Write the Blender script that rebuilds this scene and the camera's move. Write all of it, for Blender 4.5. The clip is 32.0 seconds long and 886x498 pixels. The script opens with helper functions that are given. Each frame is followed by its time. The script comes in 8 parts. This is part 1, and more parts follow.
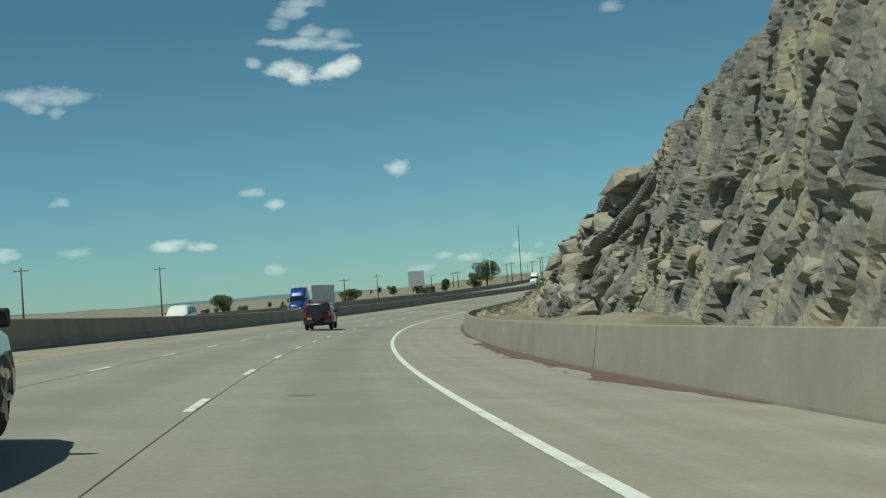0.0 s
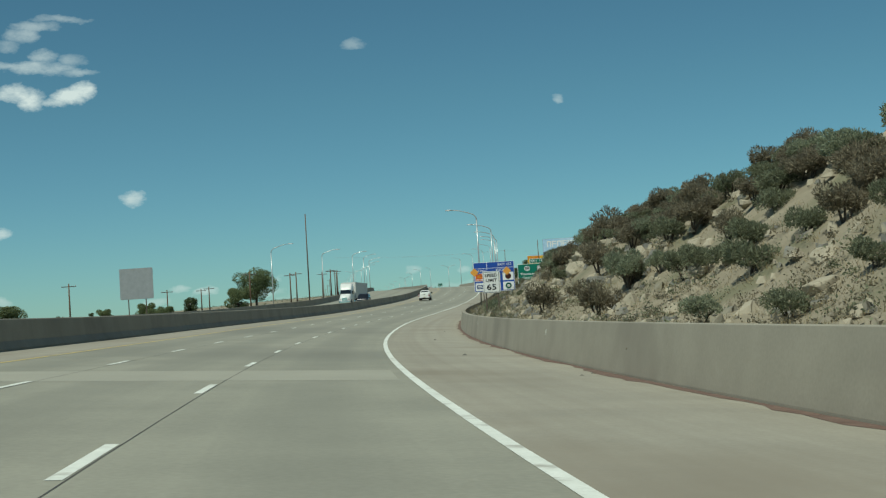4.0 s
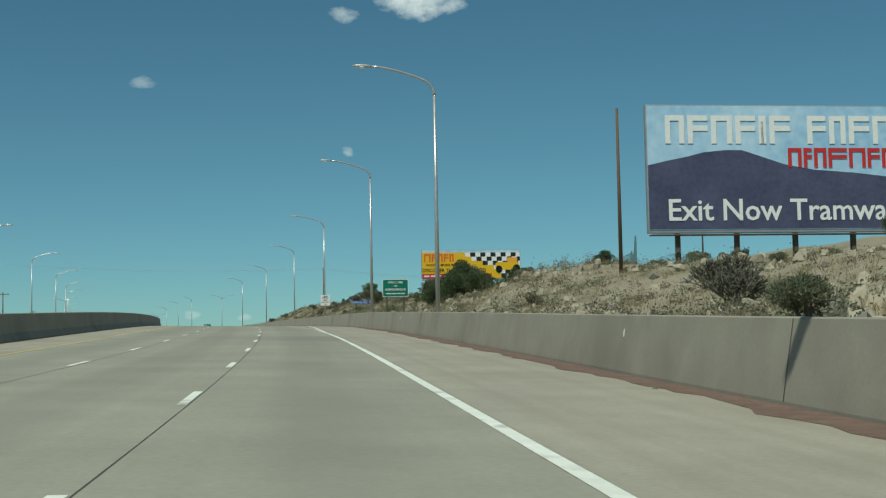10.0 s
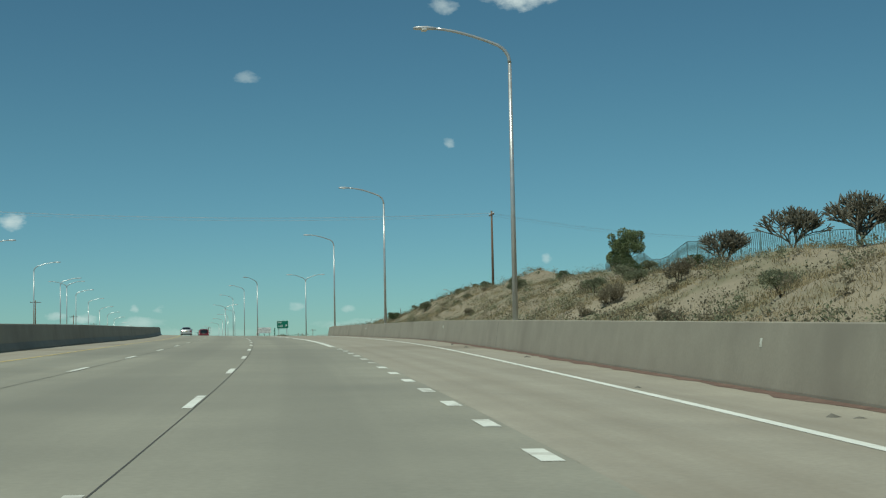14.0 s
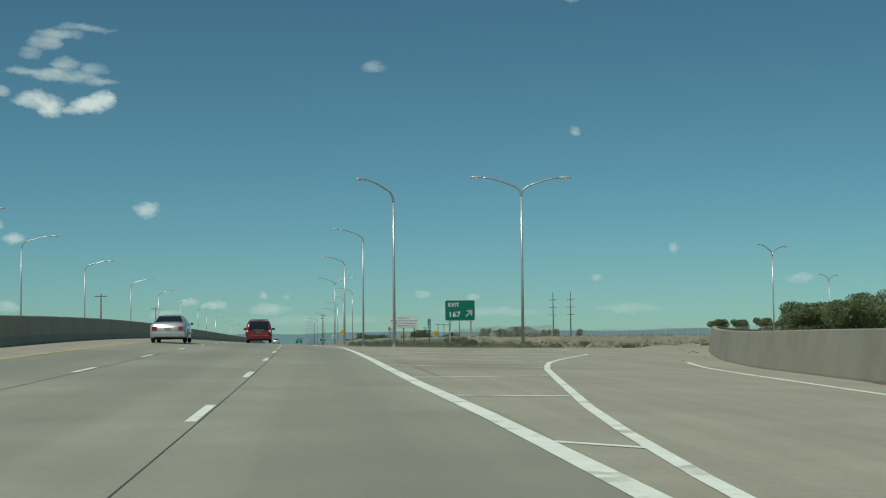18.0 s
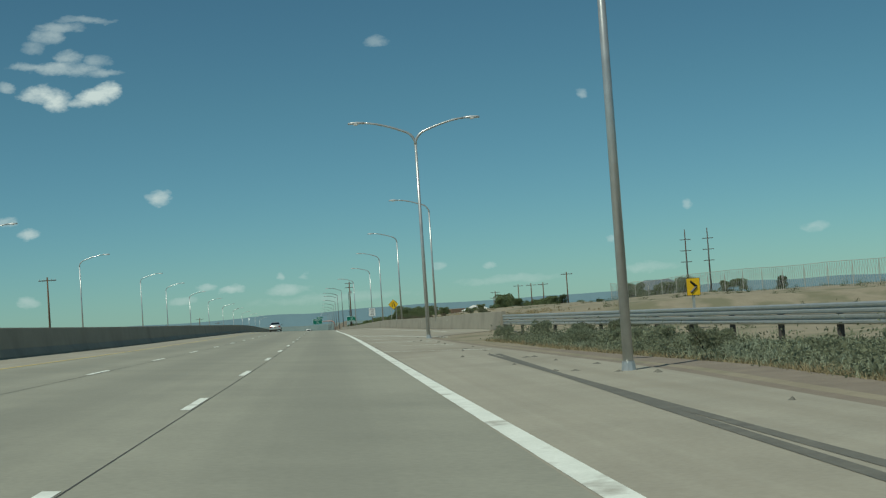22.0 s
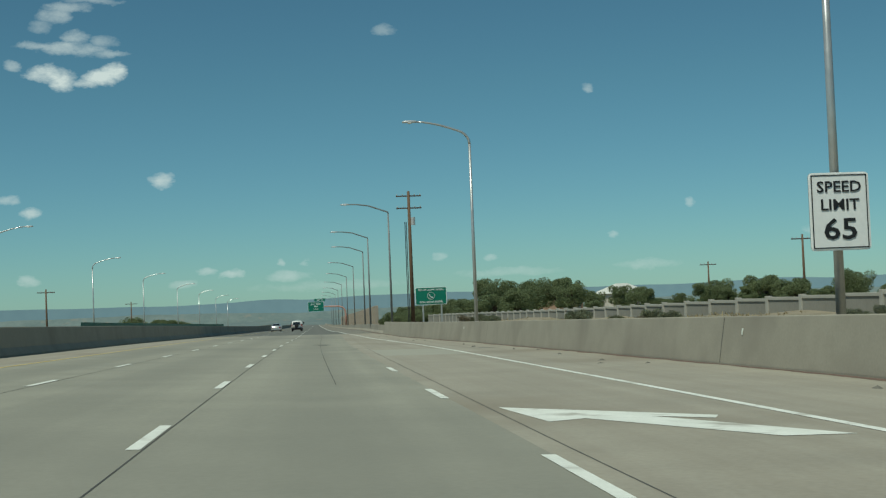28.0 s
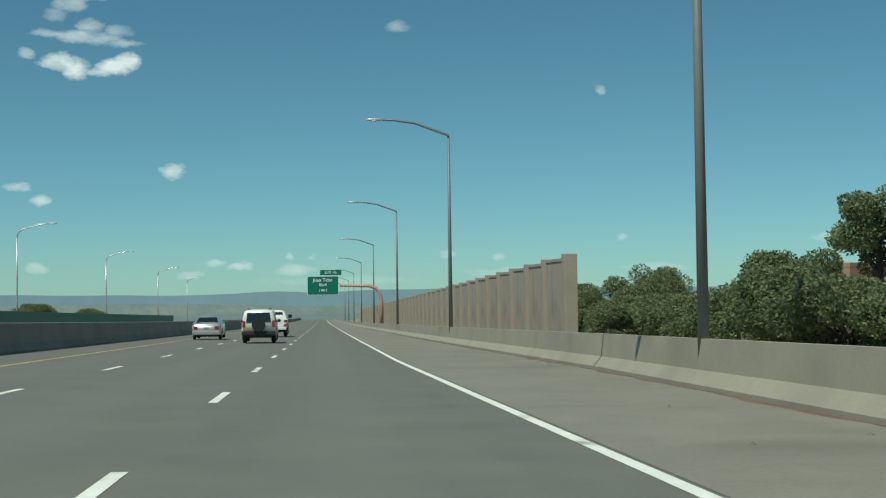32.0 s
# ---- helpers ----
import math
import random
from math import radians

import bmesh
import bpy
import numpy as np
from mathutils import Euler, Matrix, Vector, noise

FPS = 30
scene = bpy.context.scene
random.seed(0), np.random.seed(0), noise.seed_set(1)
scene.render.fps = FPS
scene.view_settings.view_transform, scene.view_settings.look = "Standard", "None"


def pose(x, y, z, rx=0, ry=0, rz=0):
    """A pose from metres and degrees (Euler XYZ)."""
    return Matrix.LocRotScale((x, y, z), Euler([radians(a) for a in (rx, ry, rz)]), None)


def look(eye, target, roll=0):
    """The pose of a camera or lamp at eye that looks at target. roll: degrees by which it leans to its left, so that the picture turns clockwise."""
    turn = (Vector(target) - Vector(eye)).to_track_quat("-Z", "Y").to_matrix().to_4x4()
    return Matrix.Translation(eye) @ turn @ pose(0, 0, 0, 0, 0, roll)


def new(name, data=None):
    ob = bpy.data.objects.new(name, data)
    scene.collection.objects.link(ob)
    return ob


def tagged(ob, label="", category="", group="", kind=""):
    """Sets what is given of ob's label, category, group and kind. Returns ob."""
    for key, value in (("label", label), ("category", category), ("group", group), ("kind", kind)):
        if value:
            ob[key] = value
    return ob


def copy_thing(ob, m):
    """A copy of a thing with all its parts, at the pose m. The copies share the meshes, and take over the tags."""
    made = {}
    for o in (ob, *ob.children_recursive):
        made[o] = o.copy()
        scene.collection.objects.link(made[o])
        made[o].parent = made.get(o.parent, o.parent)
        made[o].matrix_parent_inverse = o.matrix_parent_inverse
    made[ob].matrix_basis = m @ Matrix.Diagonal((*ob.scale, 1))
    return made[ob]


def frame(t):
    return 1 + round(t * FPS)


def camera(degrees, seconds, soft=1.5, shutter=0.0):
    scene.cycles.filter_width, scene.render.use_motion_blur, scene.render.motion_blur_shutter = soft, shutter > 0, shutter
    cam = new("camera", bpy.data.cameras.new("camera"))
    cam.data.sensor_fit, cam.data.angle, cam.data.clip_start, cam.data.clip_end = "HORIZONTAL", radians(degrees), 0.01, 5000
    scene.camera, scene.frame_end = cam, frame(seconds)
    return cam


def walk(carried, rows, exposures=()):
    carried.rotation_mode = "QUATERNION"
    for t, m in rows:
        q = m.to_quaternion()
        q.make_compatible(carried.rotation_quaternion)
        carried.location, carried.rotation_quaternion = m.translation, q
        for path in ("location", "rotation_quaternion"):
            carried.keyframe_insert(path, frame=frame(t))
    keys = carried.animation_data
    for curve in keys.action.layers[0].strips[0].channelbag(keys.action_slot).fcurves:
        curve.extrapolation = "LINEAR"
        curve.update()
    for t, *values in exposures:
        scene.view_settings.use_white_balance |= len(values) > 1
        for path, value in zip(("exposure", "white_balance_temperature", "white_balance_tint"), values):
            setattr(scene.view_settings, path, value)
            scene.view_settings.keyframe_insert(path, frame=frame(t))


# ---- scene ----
# ---------------------------------------------------------------- camera and its drive
cam = camera(36.9, 32.0, soft=1.25, shutter=0.0)
# seconds, x, y, z, pitch, roll, yaw
DRIVE = (
    (0, 0, 0, 1.12, 1.61, -3.79, 103),
    (0.5, -18.06, -6.12, 0.72, 1.73, -4.14, 101.65),
    (1, -36.27, -11.79, 0.36, 1.83, -4.22, 100.22),
    (1.5, -54.61, -17, 0.03, 1.94, -4.11, 98.83),
    (2, -73.07, -21.77, -0.26, 2.07, -3.87, 97.54),
    (2.5, -91.67, -26.09, -0.5, 2.23, -3.57, 95.96),
    (3, -110.39, -29.84, -0.72, 2.21, -3.44, 94.15),
    (3.5, -129.24, -33.04, -0.93, 2.25, -3.42, 92.69),
    (4, -148.16, -35.83, -1.11, 2.41, -3.45, 91.74),
    (4.5, -167.14, -38.3, -1.23, 2.63, -3.47, 90.99),
    (5, -186.18, -40.37, -1.3, 2.69, -3.41, 89.65),
    (5.5, -205.29, -41.95, -1.33, 2.88, -3.43, 88.31),
    (6, -224.43, -43, -1.31, 3.02, -3.46, 86.88),
    (6.5, -243.59, -43.57, -1.24, 3.11, -3.51, 85.37),
    (7, -262.72, -43.68, -1.13, 3.3, -3.21, 83.96),
    (7.5, -281.8, -43.34, -0.96, 3.46, -2.78, 82.58),
    (8, -300.8, -42.64, -0.73, 3.72, -2.38, 81.46),
    (8.5, -319.7, -41.8, -0.42, 3.91, -2.05, 81.09),
    (9, -338.47, -41.01, -0.05, 4.03, -1.84, 81.22),
    (9.5, -357.14, -40.3, 0.34, 4.11, -1.47, 81.75),
    (10, -375.69, -39.69, 0.76, 4.28, -1.05, 82.27),
    (10.5, -394.13, -39.16, 1.25, 4.51, -0.7, 82.91),
    (11, -412.47, -38.79, 1.81, 4.69, -0.59, 83.9),
    (11.5, -430.71, -38.66, 2.38, 4.69, -0.67, 84.98),
    (12, -448.85, -38.79, 2.94, 4.6, -0.86, 86.06),
    (12.5, -466.91, -39.16, 3.45, 4.38, -0.84, 86.87),
    (13, -484.95, -39.55, 3.9, 4.18, -0.86, 86.38),
    (13.5, -502.99, -39.9, 4.29, 4.07, -1.02, 86.28),
    (14, -521.06, -40.43, 4.65, 3.97, -1.11, 86.68),
    (14.5, -539.2, -41.25, 4.98, 3.87, -1.1, 87.47),
    (15, -557.41, -42.35, 5.3, 3.86, -0.8, 88.48),
    (15.5, -575.71, -43.7, 5.61, 3.85, -0.49, 89.37),
    (16, -594.11, -45.24, 5.89, 3.62, -0.36, 90.03),
    (16.5, -612.6, -46.94, 6.1, 3.45, -0.35, 90.6),
    (17, -631.18, -48.79, 6.29, 3.45, -0.42, 91.15),
    (17.5, -649.85, -50.81, 6.5, 3.56, -0.49, 91.67),
    (18, -668.61, -52.99, 6.72, 3.55, -0.53, 92.05),
    (18.5, -687.43, -55.33, 6.92, 3.41, -0.94, 92.46),
    (19, -706.32, -57.88, 7.05, 3.13, -1.59, 92.9),
    (19.5, -725.27, -60.6, 7.1, 2.86, -2.42, 93.35),
    (20, -744.26, -63.44, 7.05, 2.6, -2.9, 93.68),
    (20.5, -763.31, -66.32, 6.92, 2.4, -3.37, 93.65),
    (21, -782.42, -69.14, 6.75, 2.31, -3.79, 93.29),
    (21.5, -801.59, -71.87, 6.55, 2.28, -3.95, 92.98),
    (22, -820.8, -74.55, 6.36, 2.32, -3.96, 92.85),
    (22.5, -840.03, -77.22, 6.19, 2.4, -3.78, 92.79),
    (23, -859.24, -79.88, 6.04, 2.46, -3.39, 92.74),
    (23.5, -878.4, -82.56, 5.91, 2.53, -2.88, 92.69),
    (24, -897.51, -85.26, 5.78, 2.45, -2.52, 92.66),
    (24.5, -916.54, -88.02, 5.63, 2.42, -2.52, 92.72),
    (25, -935.5, -90.82, 5.47, 2.33, -2.5, 92.82),
    (25.5, -954.4, -93.61, 5.27, 2.25, -2.57, 92.92),
    (26, -973.25, -96.38, 5.09, 2.36, -2.59, 92.9),
    (26.5, -992.04, -99.12, 4.92, 2.39, -2.56, 92.88),
    (27, -1010.77, -101.85, 4.73, 2.22, -2.5, 92.89),
    (27.5, -1029.46, -104.62, 4.48, 1.97, -2.41, 92.9),
    (28, -1048.1, -107.4, 4.17, 1.92, -2.3, 92.84),
    (28.5, -1066.7, -110.18, 3.84, 1.81, -2.21, 92.87),
    (29, -1085.29, -112.95, 3.48, 1.72, -2.02, 92.9),
    (29.5, -1103.87, -115.69, 3.11, 1.78, -1.97, 92.99),
    (30, -1122.47, -118.39, 2.75, 1.79, -2.14, 92.97),
    (30.5, -1141.07, -121.06, 2.41, 1.88, -1.83, 93.04),
    (31, -1159.65, -123.75, 2.09, 1.91, -1.37, 93.26),
    (31.5, -1178.23, -126.47, 1.77, 1.88, -0.97, 93.25),
    (32, -1196.8, -129.17, 1.44, 1.84, -0.75, 93.15),
)
walk(cam, [(t, pose(x, y, z, 90 + p, -r, w)) for t, x, y, z, p, r, w in DRIVE],
     [(0, 0.0), (6, -0.02), (12, -0.02), (16, -0.08), (19, -0.16), (24, -0.18), (28, -0.13), (30, -0.05), (32, 0.14)])

# ---------------------------------------------------------------- the highway's alignment, from the drive
EYE = 1.124


def ease(a, n):
    w = np.hanning(2 * n + 1)
    w = w / w.sum()
    left, right = 2 * a[0] - a[n:0:-1], 2 * a[-1] - a[-2:-n - 2:-1]
    return np.convolve(np.concatenate([left, a, right]), w, "valid")


_d = np.array(DRIVE)
_t = np.arange(0, 32.001, 0.05)


def _glide(y):
    i = np.minimum((_t / 0.5 + 1e-6).astype(int), 63)
    u = (_t - i * 0.5) / 0.5
    a, b, c, e = y[np.maximum(i - 1, 0)], y[i], y[i + 1], y[np.minimum(i + 2, 64)]
    return 0.5 * (2 * b + (c - a) * u + (2 * a - 5 * b + 4 * c - e) * u * u + (3 * b - a - 3 * c + e) * u ** 3)


_x, _y, _z, _r = (_glide(_d[:, j]) for j in (1, 2, 3, 5))
_h = np.arctan2(-np.gradient(_x), np.gradient(_y))
# how the car wanders in its lane: metres, second by second, by which the lane's line lies right of the drive
_wu = (0.02, -0.04, -0.17, -0.3, -0.24, -0.22, -0.24, -0.33, -0.14, 0.05, 0.1, 0.24, 0.62, 0.7, 0.15, 0.19, 0.26, 0.26, 0.22, 0.16, 0.18, -0.09, -0.3, -0.22, -0.2, -0.08, -0.01, 0.1, 0.08, -0.07, -0.12, 0.2, 0.14)
_dev = ease(np.interp(_t, np.arange(33.0), _wu), 8) + 0.3 * np.exp(-((_t - 12.5) / 0.4) ** 2)
_x, _y = ease(_x + _dev * np.cos(_h), 12), ease(_y + _dev * np.sin(_h), 12)
_z, _r = ease(_z - EYE, 14), ease(_r, 20)
_s = np.concatenate([[0], np.cumsum(np.hypot(np.diff(_x), np.diff(_y)))])
_h = ease(np.arctan2(-np.gradient(_x), np.gradient(_y)), 8)
_g = ease(np.gradient(_z) / np.gradient(_s), 8)
S_END = float(_s[-1])


def at(s):
    """x, y, z, heading, cross slope of the highway s metres along it."""
    c = min(max(s, 0.0), S_END)
    x, y, z, h, r = (float(np.interp(c, _s, a)) for a in (_x, _y, _z, _h, _r))
    over = s - c
    if over > 0:
        x, y, z = x - over * math.sin(h), y + over * math.cos(h), z - over * 0.021 + over * over * 4e-6
    elif over < 0:
        h2 = h - over * 0.00065
        x, y, z, h = x - over * math.sin(h2), y + over * math.cos(h2), z + over * float(_g[0]), h - over * 0.0013
    return x, y, z, h, math.tan(radians(r))


def lerp(table, s):
    """A width from a short table of (s, value), eased between the rows."""
    if s <= table[0][0]:
        return table[0][1]
    for (a, p), (b, q) in zip(table, table[1:]):
        if s <= b:
            return p + (q - p) * (s - a) / (b - a)
    return table[-1][1]


VERGE = [(0, 1.0), (712, 1.0), (745, 0.1), (915, 0.1), (945, 0.5), (1150, 0.5), (1200, 0.8)]


def spot(s, u, up=0.0):
    """A world place s metres along the highway, u metres right of the driven lane's line, up metres over the pavement's plane."""
    x, y, z, h, k = at(s)
    side = min(max(u, -16.0), 2.0)
    side += min(max(0.0, u - 2.0), 12.0) * lerp(VERGE, s)  # the banking fades out beside the lanes
    return Vector((x + u * math.cos(h), y + u * math.sin(h), z + side * k + up))


def s_at(t):
    return float(np.interp(t, _t, _s))


def stand(s, u, up=0.0, turn=0.0):
    """An upright pose there whose y axis runs along the highway."""
    p = spot(s, u, up)
    return pose(p.x, p.y, p.z, 0, 0, math.degrees(at(s)[3]) + turn)

# ---------------------------------------------------------------- sky, sun, exposure
SKY, SKY_LOW, SKY_TINT, CLOUD = 0.063, (0.53, 0.95, 1.03), (0.56, 1.0, 0.93), (0.66, 0.78, 0.74)
SUN_AZ, SUN_EL = 238.0, 60.0                              # degrees, counter-clockwise from +y; elevation
world = bpy.data.worlds.new("sky")
scene.world = world
world.use_nodes = True
wn, wl = world.node_tree.nodes, world.node_tree.links
wn.clear()


def wnode(kind, **kw):
    n = wn.new(kind)
    for k, v in kw.items():
        n.inputs[k].default_value = v
    return n


sky = wn.new("ShaderNodeTexSky")
sky.sky_type, sky.sun_disc = "NISHITA", False
sky.sun_elevation, sky.sun_rotation = radians(SUN_EL), radians(-SUN_AZ)
sky.altitude, sky.air_density, sky.dust_density, sky.ozone_density = 1700, 1.0, 0.3, 1.6
bg = wn.new("ShaderNodeBackground")
wout = wn.new("ShaderNodeOutputWorld")
bg.inputs["Strength"].default_value = SKY
tint = wn.new("ShaderNodeMix")
tint.data_type, tint.blend_type = "RGBA", "MULTIPLY"
tint.inputs["Factor"].default_value = 1.0
wl.new(sky.outputs[0], tint.inputs["A"])


def wmath(op, a, b=None, c=None, clamp=False):
    n = wn.new("ShaderNodeMath")
    n.operation, n.use_clamp = op, clamp
    for i, v in enumerate((a, b, c)):
        if v is None:
            continue
        if isinstance(v, (int, float)):
            n.inputs[i].default_value = v
        else:
            wl.new(v, n.inputs[i])
    return n.outputs[0]


# fair-weather clouds: azimuth and elevation of the middle, half width and half height (degrees), thickness
CLOUDS = (
    (109.25, 9.68, 1.0, 0.42, 0.95), (108.5, 9.42, 0.7, 0.5, 0.95), (107.05, 9.55, 0.8, 0.38, 1.0), (106.45, 9.78, 0.6, 0.4, 1.0), (107.7, 9.3, 0.6, 0.26, 0.8), (110.6, 10.0, 0.45, 0.24, 0.45),
    (108.2, 10.75, 1.6, 0.36, 0.62), (109.5, 10.82, 1.1, 0.2, 0.5), (108.0, 11.2, 0.7, 0.3, 0.55), (106.75, 11.05, 0.6, 0.3, 0.38), (106.7, 10.5, 1.0, 0.18, 0.42),
    (108.8, 12.05, 0.8, 0.36, 0.45), (108.2, 12.4, 1.1, 0.26, 0.45), (107.2, 12.7, 1.3, 0.19, 0.42), (109.3, 11.6, 0.6, 0.26, 0.3),
    (104.6, 5.2, 0.6, 0.38, 0.7), (109.95, 3.95, 0.55, 0.27, 0.7), (114.6, 2.46, 0.9, 0.3, 0.8), (113.2, 2.38, 0.75, 0.23, 0.7),
    (118.8, 4.5, 0.45, 0.22, 0.4), (119.3, 8.9, 2.3, 0.42, 0.5), (119.7, 8.45, 0.6, 0.3, 0.5), (118.8, 8.2, 0.4, 0.3, 0.4), (121.2, 2.5, 0.7, 0.35, 0.6), (118.3, 2.4, 0.8, 0.2, 0.3),
    (82.9, 14.9, 2.1, 0.8, 0.85), (86.4, 14.3, 0.7, 0.38, 0.5), (86.2, 8.5, 0.35, 0.24, 0.42), (82.1, 3.5, 0.25, 0.2, 0.36),
    (94.95, 11.4, 0.6, 0.25, 0.3), (110.9, 4.5, 0.6, 0.25, 0.5), (101.8, 1.17, 0.6, 0.24, 0.55), (102.9, 1.33, 0.5, 0.18, 0.45), (99.4, 0.98, 1.0, 0.25, 0.4),
    (99.8, 1.58, 0.25, 0.2, 0.45), (98.7, 1.54, 0.22, 0.17, 0.3), (103.9, 0.84, 0.7, 0.2, 0.3), (92.9, 1.63, 0.45, 0.2, 0.4), (90.7, 1.47, 0.35, 0.17, 0.4),
    (85.4, 2.2, 0.25, 0.17, 0.4), (84.0, 0.92, 1.5, 0.24, 0.28), (110.2, 1.2, 0.45, 0.25, 0.4), (90.1, 0.81, 2.6, 0.2, 0.22), (97.4, 0.54, 3.4, 0.25, 0.2), (76.9, 2.1, 0.6, 0.28, 0.4))
wtc = wn.new("ShaderNodeTexCoord")
wxyz = wn.new("ShaderNodeSeparateXYZ")
wl.new(wtc.outputs["Generated"], wxyz.inputs[0])
puff = wn.new("ShaderNodeTexNoise")
puff.inputs["Scale"].default_value, puff.inputs["Detail"].default_value, puff.inputs["Roughness"].default_value = 55.0, 5, 0.62
wstretch = wn.new("ShaderNodeMapping")
wstretch.inputs["Scale"].default_value = (1, 1, 1.9)
wl.new(wtc.outputs["Generated"], wstretch.inputs[0])
wl.new(wstretch.outputs[0], puff.inputs["Vector"])
wrgb = wn.new("ShaderNodeSeparateColor")
wl.new(puff.outputs["Color"], wrgb.inputs[0])
az = wmath("DEGREES", wmath("ARCTAN2", wmath("MULTIPLY", wxyz.outputs[0], -1.0), wxyz.outputs[1]))
el = wmath("DEGREES", wmath("ARCSINE", wxyz.outputs[2]))
az = wmath("ADD", az, wmath("MULTIPLY_ADD", wrgb.outputs[0], 0.9, -0.45))
el = wmath("ADD", el, wmath("MULTIPLY_ADD", wrgb.outputs[1], 0.5, -0.25))
lift = wn.new("ShaderNodeMix")
lift.data_type = "RGBA"
lift.inputs["A"].default_value, lift.inputs["B"].default_value = (*SKY_LOW, 1), (*SKY_TINT, 1)
wl.new(wmath("DIVIDE", el, 9.0, clamp=True), lift.inputs["Factor"])
wl.new(lift.outputs["Result"], tint.inputs["B"])
wear = wmath("MULTIPLY", wmath("MULTIPLY_ADD", wrgb.outputs[2], 2.6, -0.85, clamp=True), 0.62)
dens = None
for ca, ce, cw, ch, thick in CLOUDS:
    dx = wmath("DIVIDE", wmath("SUBTRACT", az, ca), cw * 1.18)
    dy = wmath("DIVIDE", wmath("SUBTRACT", el, ce), ch * 1.18)
    r2 = wmath("MULTIPLY_ADD", dx, dx, wmath("MULTIPLY", dy, dy))
    m = wmath("MULTIPLY", wmath("SUBTRACT", wmath("SUBTRACT", 1.0, r2), wear), 1.25 * thick, clamp=True)
    m = wmath("MINIMUM", m, min(0.95, thick))
    dens = m if dens is None else wmath("MAXIMUM", dens, m)
cloud = wn.new("ShaderNodeMix")
cloud.data_type = "RGBA"
cloud.inputs["B"].default_value = (*(v / SKY for v in CLOUD), 1)
wl.new(dens, cloud.inputs["Factor"])
wl.new(tint.outputs["Result"], cloud.inputs["A"])
wl.new(cloud.outputs["Result"], bg.inputs[0])
wl.new(bg.outputs[0], wout.inputs[0])
sun = new("sun", bpy.data.lights.new("sun", "SUN"))
sun.data.energy, sun.data.angle, sun.data.color = 3.75, radians(0.53), (0.93, 0.97, 0.84)
_a, _e = radians(SUN_AZ), radians(SUN_EL)
sun.matrix_basis = look((0, 0, 60), Vector((0, 0, 60)) - Vector((-math.sin(_a) * math.cos(_e), math.cos(_a) * math.cos(_e), math.sin(_e))))
scene.view_settings.exposure = 0.0

# ---------------------------------------------------------------- materials


